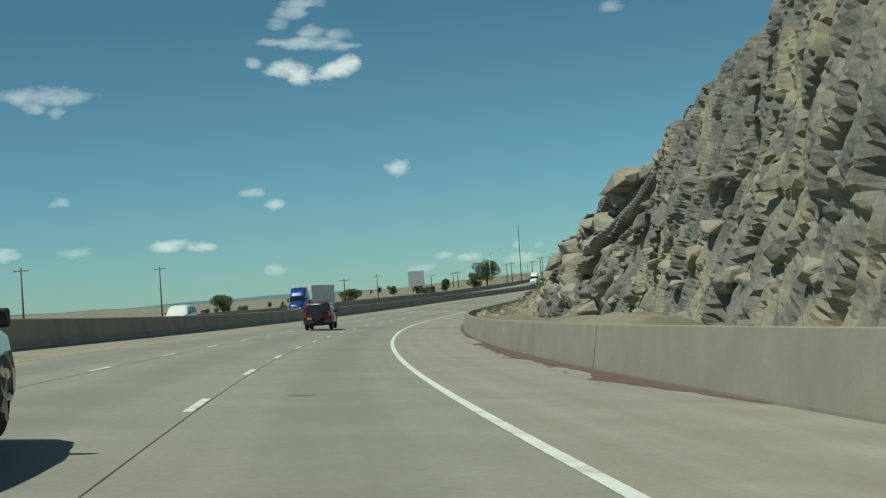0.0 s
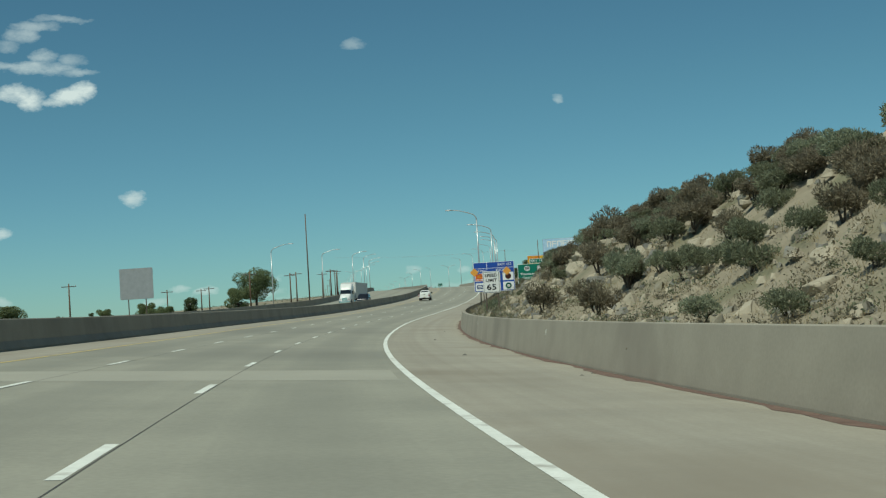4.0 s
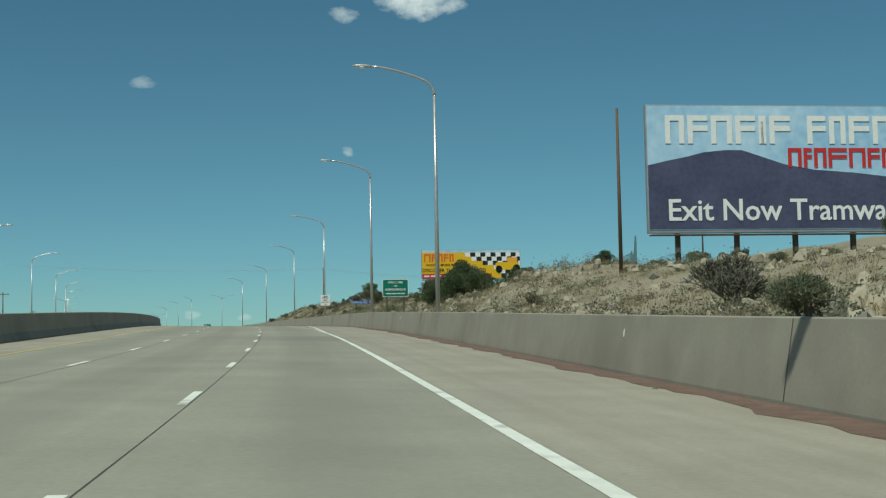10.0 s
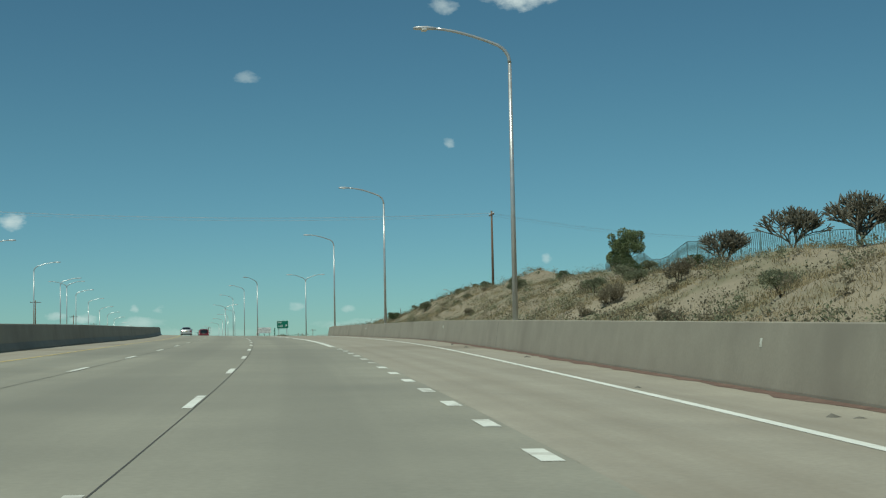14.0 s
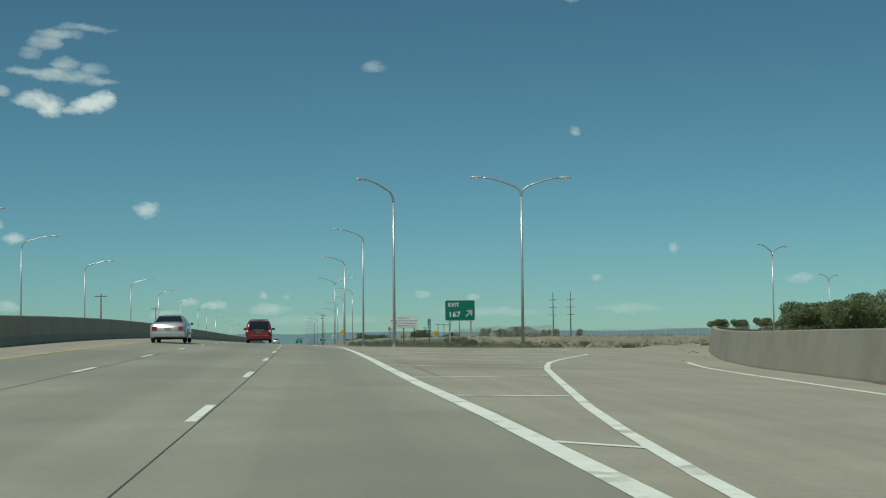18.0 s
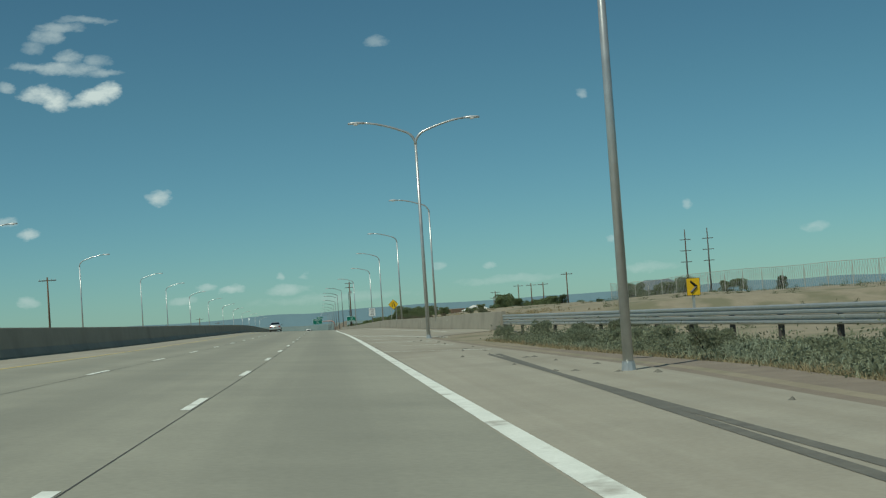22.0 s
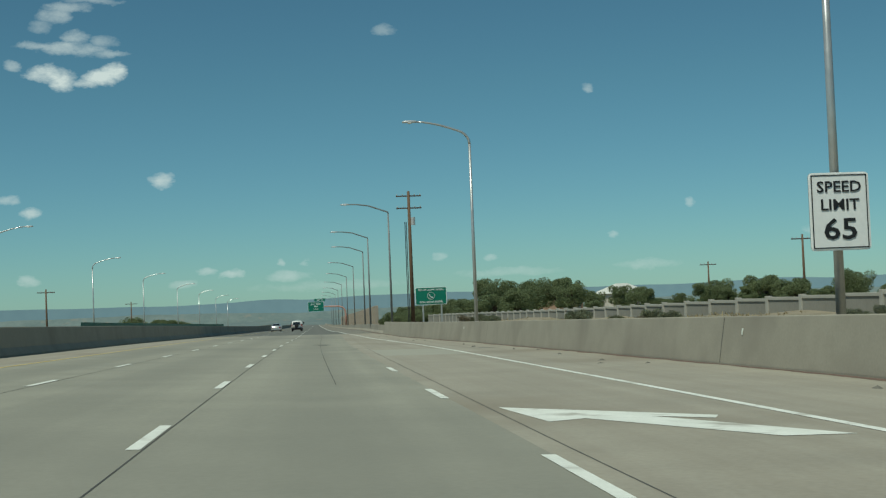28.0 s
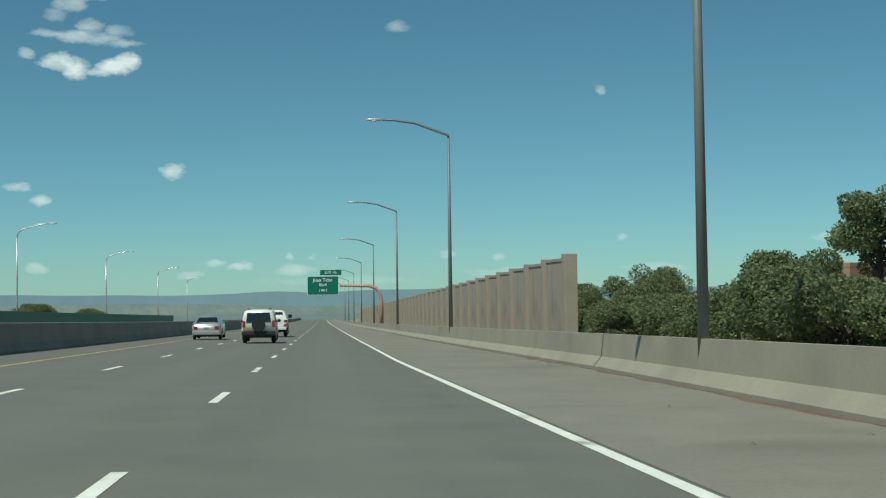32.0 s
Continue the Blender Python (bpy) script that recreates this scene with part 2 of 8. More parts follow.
def mat(name, dark, light, scale=3.0, rough=0.85, bump=0.2, metal=0.0, fine=40.0, spread=0.5, gloss_var=0.1, stretch=(1, 1, 1), stain=None, stain_scale=0.25, stain_at=(0.55, 0.75), coat=0.0):
    """A surface of two colours mixed by coarse and fine noise, with relief, and stains of a third."""
    m = bpy.data.materials.new(name)
    m.use_nodes = True
    n, l = m.node_tree.nodes, m.node_tree.links
    b = n["Principled BSDF"]
    tc = n.new("ShaderNodeTexCoord")
    mp = n.new("ShaderNodeMapping")
    mp.inputs["Scale"].default_value = stretch
    l.new(tc.outputs["Object"], mp.inputs[0])
    a = n.new("ShaderNodeTexNoise")
    a.inputs["Scale"].default_value, a.inputs["Detail"].default_value, a.inputs["Roughness"].default_value = scale, 6, 0.62
    f = n.new("ShaderNodeTexNoise")
    f.inputs["Scale"].default_value, f.inputs["Detail"].default_value = fine, 4
    l.new(mp.outputs[0], a.inputs["Vector"])
    l.new(mp.outputs[0], f.inputs["Vector"])
    mx = n.new("ShaderNodeMath")
    mx.operation = "MULTIPLY_ADD"
    mx.inputs[1].default_value = 0.35
    l.new(f.outputs["Fac"], mx.inputs[0])
    sc = n.new("ShaderNodeMath")
    sc.operation = "MULTIPLY_ADD"
    sc.inputs[1].default_value, sc.inputs[2].default_value = 0.65, 0.0
    l.new(a.outputs["Fac"], sc.inputs[0])
    l.new(sc.outputs[0], mx.inputs[2])
    mr = n.new("ShaderNodeMapRange")
    mr.inputs["From Min"].default_value, mr.inputs["From Max"].default_value = 0.5 - spread * 0.35, 0.5 + spread * 0.35
    l.new(mx.outputs[0], mr.inputs["Value"])
    c = n.new("ShaderNodeMix")
    c.data_type = "RGBA"
    c.inputs["A"].default_value, c.inputs["B"].default_value = (*dark, 1), (*light, 1)
    l.new(mr.outputs[0], c.inputs["Factor"])
    last = c.outputs["Result"]
    if stain:
        s = n.new("ShaderNodeTexNoise")
        s.inputs["Scale"].default_value, s.inputs["Detail"].default_value = stain_scale, 7
        l.new(mp.outputs[0], s.inputs["Vector"])
        r = n.new("ShaderNodeMapRange")
        r.inputs["From Min"].default_value, r.inputs["From Max"].default_value = stain_at
        l.new(s.outputs["Fac"], r.inputs["Value"])
        d = n.new("ShaderNodeMix")
        d.data_type = "RGBA"
        d.inputs["B"].default_value = (*stain, 1)
        l.new(r.outputs[0], d.inputs["Factor"])
        l.new(last, d.inputs["A"])
        last = d.outputs["Result"]
    l.new(last, b.inputs["Base Color"])
    b.inputs["Metallic"].default_value = metal
    b.inputs["Coat Weight"].default_value = coat
    b.inputs["Coat Roughness"].default_value = 0.05
    rr = n.new("ShaderNodeMapRange")
    rr.inputs["To Min"].default_value, rr.inputs["To Max"].default_value = max(0.02, rough - gloss_var), min(1.0, rough + gloss_var)
    l.new(a.outputs["Fac"], rr.inputs["Value"])
    l.new(rr.outputs[0], b.inputs["Roughness"])
    if bump:
        bp = n.new("ShaderNodeBump")
        bp.inputs["Strength"].default_value, bp.inputs["Distance"].default_value = bump, 0.03
        l.new(mx.outputs[0], bp.inputs["Height"])
        l.new(bp.outputs[0], b.inputs["Normal"])
    return m


def plain(name, colour, rough=0.5, metal=0.0, coat=0.0, glow=0.0):
    """A small thing's surface, a little uneven."""
    d = tuple(v * 0.86 for v in colour)
    e = tuple(min(1, v * 1.08) for v in colour)
    return mat(name, d, e, 6.0, rough, 0.03, metal, 60.0, 0.8, 0.06, coat=coat)


M = {}
M["concrete_road"] = mat("concrete_road", (0.255, 0.248, 0.194), (0.34, 0.33, 0.259), 0.35, 0.82, 0.16, fine=14, spread=0.42, stain=(0.222, 0.217, 0.174), stain_scale=0.05, stain_at=(0.52, 0.7))
M["shoulder"] = mat("concrete_shoulder", (0.285, 0.264, 0.208), (0.365, 0.34, 0.268), 0.5, 0.88, 0.2, fine=16, spread=0.42, stain=(0.25, 0.22, 0.165), stain_scale=0.12, stain_at=(0.55, 0.7))
M["asphalt"] = mat("asphalt", (0.103, 0.107, 0.090), (0.150, 0.153, 0.128), 0.6, 0.85, 0.2, fine=50)
M["barrier"] = mat("barrier_concrete", (0.26, 0.24, 0.188), (0.33, 0.305, 0.24), 0.9, 0.9, 0.15, fine=20, stain=(0.235, 0.215, 0.17), stain_scale=0.35, stain_at=(0.5, 0.7))
M["paint_white"] = mat("road_paint_white", (0.62, 0.64, 0.56), (0.8, 0.82, 0.74), 2.5, 0.7, 0.1, fine=30, stain=(0.36, 0.34, 0.28), stain_scale=1.6, stain_at=(0.56, 0.72))
M["paint_yellow"] = mat("road_paint_yellow", (0.5, 0.38, 0.12), (0.6, 0.47, 0.18), 2.5, 0.7, 0.1, stain=(0.33, 0.29, 0.2), stain_scale=1.2)
M["joint"] = plain("joint_sealant", (0.075, 0.072, 0.06), 0.7)
M["dirt"] = mat("desert_dirt", (0.19, 0.16, 0.106), (0.325, 0.282, 0.198), 0.8, 0.95, 0.6, fine=7, spread=0.8, stain=(0.17, 0.16, 0.095), stain_scale=0.3, stain_at=(0.5, 0.62))
M["galv"] = mat("galvanised_steel", (0.40, 0.41, 0.395), (0.54, 0.55, 0.53), 3, 0.33, 0.02, metal=0.5, fine=50)



def traffic_wear(m, lanes, colour, amount, streak=0.5):
    """Darker oil bands down the middle of each lane, broken up along the road, and long tyre streaks."""
    n, l = m.node_tree.nodes, m.node_tree.links
    b = n["Principled BSDF"]
    uv = n.new("ShaderNodeUVMap")
    sep = n.new("ShaderNodeSeparateXYZ")
    l.new(uv.outputs[0], sep.inputs[0])

    def mm(op, x, y=None, z=None, clamp=False):
        q = n.new("ShaderNodeMath")
        q.operation, q.use_clamp = op, clamp
        for i, v in enumerate((x, y, z)):
            if v is not None:
                if isinstance(v, (int, float)):
                    q.inputs[i].default_value = v
                else:
                    l.new(v, q.inputs[i])
        return q.outputs[0]

    band = None
    for c, w in lanes:
        d = mm("DIVIDE", mm("SUBTRACT", sep.outputs[0], c), w * 1.5)
        g = mm("SUBTRACT", 1.0, mm("MULTIPLY", d, d), clamp=True)
        g = mm("MULTIPLY", g, g)
        band = g if band is None else mm("ADD", band, g)
    st = n.new("ShaderNodeMapping")
    st.inputs["Scale"].default_value = (2.2, 0.012, 1)
    l.new(uv.outputs[0], st.inputs[0])
    a = n.new("ShaderNodeTexNoise")
    a.inputs["Scale"].default_value, a.inputs["Detail"].default_value = 1.0, 5
    l.new(st.outputs[0], a.inputs["Vector"])
    k = mm("MULTIPLY_ADD", a.outputs["Fac"], 2.4 * streak, -1.2 * streak + 0.35)
    f = mm("MULTIPLY", mm("ADD", mm("MULTIPLY", band, 0.75), k, clamp=True), amount, clamp=True)
    mx = n.new("ShaderNodeMix")
    mx.data_type = "RGBA"
    mx.inputs["B"].default_value = (*colour, 1)
    l.new(f, mx.inputs["Factor"])
    l.new(b.inputs["Base Color"].links[0].from_socket, mx.inputs["A"])
    l.new(mx.outputs["Result"], b.inputs["Base Color"])


traffic_wear(M["concrete_road"], ((-6.7, 0.75), (-3.4, 0.75), (0.12, 0.75), (-14.5, 0.7), (-18.0, 0.7), (-21.5, 0.7)), (0.172, 0.171, 0.138), 0.40)
traffic_wear(M["asphalt"], ((-6.7, 0.6), (-3.4, 0.6), (0.12, 0.6)), (0.16, 0.162, 0.14), 0.4)
traffic_wear(M["shoulder"], ((20.0, 0.5),), (0.22, 0.19, 0.14), 0.5, 0.9)
M["gravel"] = mat("edge_gravel", (0.15, 0.12, 0.09), (0.27, 0.225, 0.17), 1.5, 0.95, 0.6, fine=30, spread=0.8)
# ---------------------------------------------------------------- mesh helpers


def mesh_ob(name, bm, material, parent=None, smooth=False):
    me = bpy.data.meshes.new(name)
    bm.to_mesh(me)
    bm.free()
    if smooth:
        for p in me.polygons:
            p.use_smooth = True
    for k in (material if isinstance(material, (list, tuple)) else [material]):
        me.materials.append(k)
    ob = new(name, me)
    if parent:
        ob.parent = parent
    return ob


def part(name, bm, material, parent, label="", smooth=False):
    ob = mesh_ob(name, bm, material, parent, smooth)
    return tagged(ob, label) if label else ob


def box(bm, a, b, bevel=0.0):
    """A box between two corners."""
    r = bmesh.ops.create_cube(bm, size=1.0)
    a, b = Vector(a), Vector(b)
    bmesh.ops.scale(bm, vec=(b - a), verts=r["verts"])
    bmesh.ops.translate(bm, vec=(a + b) / 2, verts=r["verts"])
    if bevel:
        es = list({e for v in r["verts"] for e in v.link_edges})
        bmesh.ops.bevel(bm, geom=es, offset=bevel, segments=2, affect="EDGES", profile=0.6)


def tube(bm, pts, radii, n=10, cap=True):
    """A round bar along points with a radius at each."""
    pts = [Vector(p) for p in pts]
    rings = []
    for i, p in enumerate(pts):
        d = (pts[min(i + 1, len(pts) - 1)] - pts[max(i - 1, 0)]).normalized()
        q = Vector((0, 0, 1)).rotation_difference(d)
        rings.append([bm.verts.new(p + q @ Vector((radii[i] * math.cos(2 * math.pi * k / n), radii[i] * math.sin(2 * math.pi * k / n), 0))) for k in range(n)])
    for a, b in zip(rings, rings[1:]):
        for k in range(n):
            bm.faces.new((a[k], a[(k + 1) % n], b[(k + 1) % n], b[k]))
    if cap:
        bm.faces.new(rings[0][::-1])
        bm.faces.new(rings[-1])


def span(s0, s1, step):
    n = max(1, int(round((s1 - s0) / step)))
    return [s0 + (s1 - s0) * i / n for i in range(n + 1)]


def ribbon(name, s0, s1, ul, ur, up, material, step=5.0, nu=1, bm=None):
    """A strip of pavement or paint along the highway between two offsets (numbers or tables)."""
    own = bm is None
    bm = bm or bmesh.new()
    f = lambda t, s: lerp(t, s) if isinstance(t, (list, tuple)) else t
    prev = None
    lay = bm.loops.layers.uv.verify()
    for s in span(s0, s1, step):
        a, b = f(ul, s), f(ur, s)
        row = [(bm.verts.new(spot(s, a + (b - a) * k / nu, up)), (a + (b - a) * k / nu, s)) for k in range(nu + 1)]
        if prev:
            for k in range(nu):
                quad = (prev[k], prev[k + 1], row[k + 1], row[k])
                face = bm.faces.new([v for v, _ in quad])
                for lp, (_, w) in zip(face.loops, quad):
                    lp[lay].uv = w
        prev = row
    return mesh_ob(name, bm, material) if own else bm


def profile_wall(name, s0, s1, off, prof, material, step=5.0, parent=None, side=1):
    """A wall of a constant section along the highway: prof is (across, up) points, closed."""
    bm = bmesh.new()
    f = lambda s: lerp(off, s) if isinstance(off, (list, tuple)) else off
    prev, first = None, None
    for s in span(s0, s1, step):
        row = [bm.verts.new(spot(s, f(s) + side * a, b)) for a, b in prof]
        if prev:
            for k in range(len(prof)):
                j = (k + 1) % len(prof)
                bm.faces.new((prev[k], row[k], row[j], prev[j]) if side > 0 else (prev[j], row[j], row[k], prev[k]))
        first = first or row
        prev = row
    bm.faces.new(first)
    bm.faces.new(prev[::-1])
    bmesh.ops.recalc_face_normals(bm, faces=bm.faces)
    return mesh_ob(name, bm, material, parent)

# ---------------------------------------------------------------- highway


LEFT_BAR = -10.8
YELLOW = -8.2
LANE2, LANE1, EDGE = -5.15, -1.65, 1.95
# right edge of the white edge line, and foot of the right-hand barrier
EDGE_LINE = [(-80, 2.1), (240, 2.07), (265, 1.96), (290, 1.92), (314, 1.9), (352, 1.99), (390, 1.9), (412, 1.88), (425, 1.86), (440, 1.86), (452, 1.84), (464, 2.02), (487, 2.92), (505, 4.0), (524, 4.6), (560, 5.4), (576, 5.85), (600, 6.2), (640, 7.0), (673, 7.8), (686, 8.2), (696, 8.95), (703, 9.65), (710, 10.65), (717, 12.1), (724, 13.7), (732, 16.0)]
BAR = [(-80, 6.25), (300, 6.25), (355, 5.7), (470, 5.75), (506, 6.6), (530, 6.8), (562, 7.35), (581, 7.9), (588, 8.1), (601, 8.45), (630, 8.75), (678, 9.2), (698, 10.5), (708, 11.9), (718, 13.7), (723, 14.9), (733, 17.7), (746, 22), (758, 26.5), (790, 42), (830, 64)]
BAR2 = [(906, 10.4), (941, 10.0), (967, 10.0), (979, 9.65), (1000, 9.45), (1079, 9.4), (1100, 9.0), (1115, 8.65), (1126, 8.35), (1140, 7.5), (1149, 6.8), (1157, 6.25), (1184, 5.6), (1200, 5.4), (1215, 5.6), (1237, 6.0), (1275, 5.8), (2200, 5.8)]
EDGE2 = [(905, 8.0), (942, 8.0), (961, 7.7), (972, 7.55), (991, 6.8), (1010, 6.1), (1030, 5.65), (1070, 5.42), (1108, 5.5), (1124, 5.3), (1142, 4.5), (1151, 3.97), (1168, 3.4), (1178, 3.1), (1186, 2.72), (1216, 2.3), (1245, 1.95), (2200, 1.95)]
PAVED = [(718, 13.9), (741, 20), (745, 9.5), (754, 6.2), (764, 5.6), (803, 6.0), (813, 6.2), (841, 5.95), (852, 6.4), (880, 5.5), (898, 5.4), (906, 10.3)]
S0, S1, ASPHALT_AT = -80.0, 1900.0, 1185.6
tagged(ribbon("road", S0, ASPHALT_AT, -8.3, EDGE, 0.0, M["concrete_road"], nu=3), "tan-grey worn concrete highway lanes with sealed joints", "road", kind="structure")
tagged(ribbon("road_asphalt", ASPHALT_AT, S1, LEFT_BAR, 6.7, 0.0, M["asphalt"], nu=4, step=10), "dark grey asphalt lanes beyond a straight seam", "road", kind="structure")
tagged(ribbon("shoulder_left", S0, ASPHALT_AT, LEFT_BAR - 0.1, -8.3, 0.0, M["shoulder"]), "dusty concrete shoulder below the median barrier", "shoulder", kind="structure")
RIGHT = [(s, lerp(BAR, s) + 0.1) for s in range(-80, 719, 6)] + [(s, lerp(PAVED, s)) for s in range(720, 906, 3)] + [(s, lerp(BAR2, s) + 0.1) for s in range(907, 1187, 5)]
tagged(ribbon("shoulder_right", S0, ASPHALT_AT, EDGE, RIGHT, 0.0, M["shoulder"], nu=3, step=4), "tan concrete shoulder stained with red-brown grit", "shoulder", kind="structure")
M["shoulder_old"] = mat("old_shoulder", (0.165, 0.158, 0.125), (0.23, 0.22, 0.178), 0.6, 0.9, 0.2, fine=18, stain=(0.14, 0.13, 0.105), stain_scale=0.3, stain_at=(0.55, 0.72))
tagged(ribbon("shoulder_old", ASPHALT_AT + 0.4, S1, [(a, b + 0.12) for a, b in EDGE2], [(a, b + 0.05) for a, b in BAR2], 0.004, M["shoulder_old"], step=6, nu=2), "brown-grey worn shoulder beside the asphalt lanes", "shoulder", kind="structure")
SLOPED = [(0.0, 0.0), (0.0, 0.05), (0.17, 1.07), (0.19, 1.09), (0.41, 1.09), (0.43, 1.07), (0.5, 0.0)]
SAFETY = [(0.0, 0.0), (0.0, 0.08), (0.16, 0.33), (0.24, 1.06), (0.26, 1.09), (0.46, 1.09), (0.48, 1.06), (0.52, 0.0)]
tagged(profile_wall("barrier_wall_right", S0, 800, BAR, SLOPED, M["barrier"]), "tall tan concrete safety barrier along the shoulder", "barrier", kind="structure")
tagged(profile_wall("barrier_wall_merge", 906, 1177, BAR2, SLOPED, M["barrier"]), "tall tan concrete safety barrier along the merging lane", "barrier", kind="structure")
JERSEY = [(0.0, 0.0), (0.0, 0.08), (0.18, 0.30), (0.24, 0.81), (0.42, 0.81), (0.48, 0.30), (0.66, 0.08), (0.66, 0.0)]
tagged(profile_wall("barrier_wall_low", 1177, S1, BAR2, JERSEY, M["barrier"], step=10), "low pale concrete safety-shape barrier", "barrier", kind="structure")
tagged(profile_wall("barrier_wall_median", S0, S1, LEFT_BAR, SAFETY, M["barrier"], side=-1), "dark weathered concrete median barrier", "barrier", kind="structure")

paint_w, paint_y, seal = bmesh.new(), bmesh.new(), bmesh.new()
LIFT = 0.005


def line(s0, s1, u, w, bm=paint_w, step=4.0, up=LIFT):
    f = lambda s: lerp(u, s) if isinstance(u, (list, tuple)) else u
    ribbon("", s0, s1, [(s, f(s) - w / 2) for s in span(s0, s1, 2.0)], [(s, f(s) + w / 2) for s in span(s0, s1, 2.0)], up, None, step, 1, bm)


for k in range(-6, 165):
    a = 5.7 + 11.2 * k
    line(a, a + 2.8, LANE1, 0.13)
    line(a + 1.5, a + 4.3, LANE2, 0.13)
line(S0, S1, YELLOW, 0.13, paint_y)
line(S0, 732, [(a, b - 0.08) for a, b in EDGE_LINE], 0.16)
line(582.3, 690, [(582, 1.78), (610, 1.85), (660, 1.96), (676, 1.95), (690, 1.72)], 0.24)
line(690, 1004, [(690, 1.72), (698, 1.52), (706, 1.45), (720, 1.48), (735, 1.6), (750, 1.86), (762, 2.06), (780, 2.2), (800, 2.2), (830, 2.12), (876, 2.02), (914, 1.95), (1004, 1.93)], 0.25)
for k in range(42):
    a = 451.9 + 3.39 * k
    if a < 580:
        line(a, a + 1.0, 1.64 + 0.0015 * (a - 452), 0.2)
for k in range(8):
    line(1010 + 11.2 * k, 1012.8 + 11.2 * k, 1.9, 0.13)
line(914, S1, EDGE2, 0.14)
line(676, 730, [(676, 2.05), (683, 2.42), (686.4, 2.68), (691.7, 3.25), (701, 4.55), (708, 5.6), (715, 6.95), (723, 9.2), (730, 11.5)], 0.16)
line(895, 927, [(895, 6.3), (914, 3.9), (916.2, 3.3), (919.9, 2.82), (926.4, 2.05), (927, 2.0)], 0.18, step=2.0)


def stroke(points, w=0.2, bm=paint_w, up=LIFT):
    """A painted line across the gore through (s, u) points."""
    for (a, b), (c, d) in zip(points, points[1:]):
        n = max(1, int(abs(d - b) / 1.2))
        row = []
        for k in range(n + 1):
            s, u = a + (c - a) * k / n, b + (d - b) * k / n
            row.append((bm.verts.new(spot(s - w / 2, u, up)), bm.verts.new(spot(s + w / 2, u, up))))
        for (i, j), (k, l) in zip(row, row[1:]):
            bm.faces.new((i, k, l, j))


for pts in (((686.5, 1.9), (685.9, 2.6)), ((694.2, 1.7), (694.1, 3.5)), ((700.8, 1.6), (702.2, 4.6)), ((709, 1.6), (709, 5.7)), ((718, 1.6), (716, 7.0)), ((725.7, 1.7), (723.5, 4.0), (723, 8.5)),
            ((733.5, 1.7), (729.5, 5.2), (728.3, 6.3), (730.5, 10.5)), ((741, 1.7), (736.4, 4.9), (734.3, 7.2), (736.6, 12.0)), ((749.4, 1.9), (743.6, 5.6), (740.4, 6.7), (740.2, 13.0)),
            ((760.8, 2.1), (756.5, 5.3)), ((769.3, 2.2), (764, 5.4)), ((778.6, 2.3), (772, 5.5)), ((790, 2.3), (785, 5.6)), ((801.8, 2.3), (796, 5.8)),
            ((876, 2.1), (871, 5.5)), ((885.3, 2.1), (880.5, 5.3)), ((894.5, 2.0), (888.5, 5.2)), ((904, 1.95), (897, 5.1)), ((909.5, 1.95), (906.5, 4.2), (907.5, 4.9)), ((916.1, 1.95), (915.2, 2.75), (916.0, 3.3))):
    stroke(pts)
bm = paint_w
for pts in (((1074.9, 2.35), (1072.3, 2.55), (1072.62, 3.03), (1072.66, 3.8), (1072.14, 4.4), (1072.53, 4.55)), ((1072.62, 3.03), (1069.81, 4.32), (1069.8, 5.03), (1072.66, 3.8))):
    bm.faces.new([bm.verts.new(spot(s, u, LIFT)) for s, u in pts])
line(S0, ASPHALT_AT, LANE1 + 0.09, 0.016, seal, up=0.003)
line(S0, ASPHALT_AT, LANE2 + 0.09, 0.016, seal, up=0.003)
line(700, 1010, 2.2, 0.016, seal, up=0.003)
line(1010, 1117, [(1010, 2.2), (1070, 2.2), (1117, 2.44)], 0.016, seal, up=0.003)
line(1082, ASPHALT_AT, [(1082, 0.4), (1125, 0.37), (1186, 0.24)], 0.016, seal, up=0.003)
# rubber skid marks and loose grit
skid, grit = bmesh.new(), bmesh.new()
for a, u0, b, u1 in ((351.5, 1.8, 370.2, 3.92), (359, 2.65, 369, 3.55), (1190, 4.6, 1199, 4.2)):
    line(a, b, [(a, u0), (b, u1)], 0.04, skid, up=0.004)
for a, u0, b, u1 in ((836, 4.12, 866, 4.82), (836, 3.84, 866, 5.05), (828, 3.9, 836, 4.12), (828, 3.5, 836, 3.84)):
    line(a, b, [(a, u0), (b, u1)], 0.16, skid, up=0.0045 if u0 < 4 else 0.004)
stroke(((735.2, 4.8), (733.2, 6.6)), 0.35, skid, 0.004)
stroke(((730.6, 5.1), (728.7, 5.9)), 0.3, skid, 0.004)
stroke(((738, 6.5), (737, 7.4)), 0.25, skid, 0.004)
_rg = random.Random(31)


def grit_strip(s0, s1, table, w0, w1, side=-1.0):
    prev = None
    for s in span(s0, s1, 0.8):
        f = lerp(table, s) - 0.003
        k = smooth_end((s - s0) / 4) * smooth_end((s1 - s) / 4)
        w = (w0 + (w1 - w0) * (0.5 + 0.5 * noise.noise(Vector((s * 0.21, 7.7, 1)))) + 0.25 * noise.noise(Vector((s * 0.9, 1.7, 3)))) * k + 0.02
        row = [grit.verts.new(spot(s, f + side * w * j / 2, 0.012 if j == 0 else 0.007 if j == 1 else 0.0045)) for j in range(3)]
        if prev:
            for j in range(2):
                grit.faces.new((prev[j + 1], prev[j], row[j], row[j + 1]))
        prev = row


def smooth_end(x):
    return min(max(x, 0.0), 1.0)


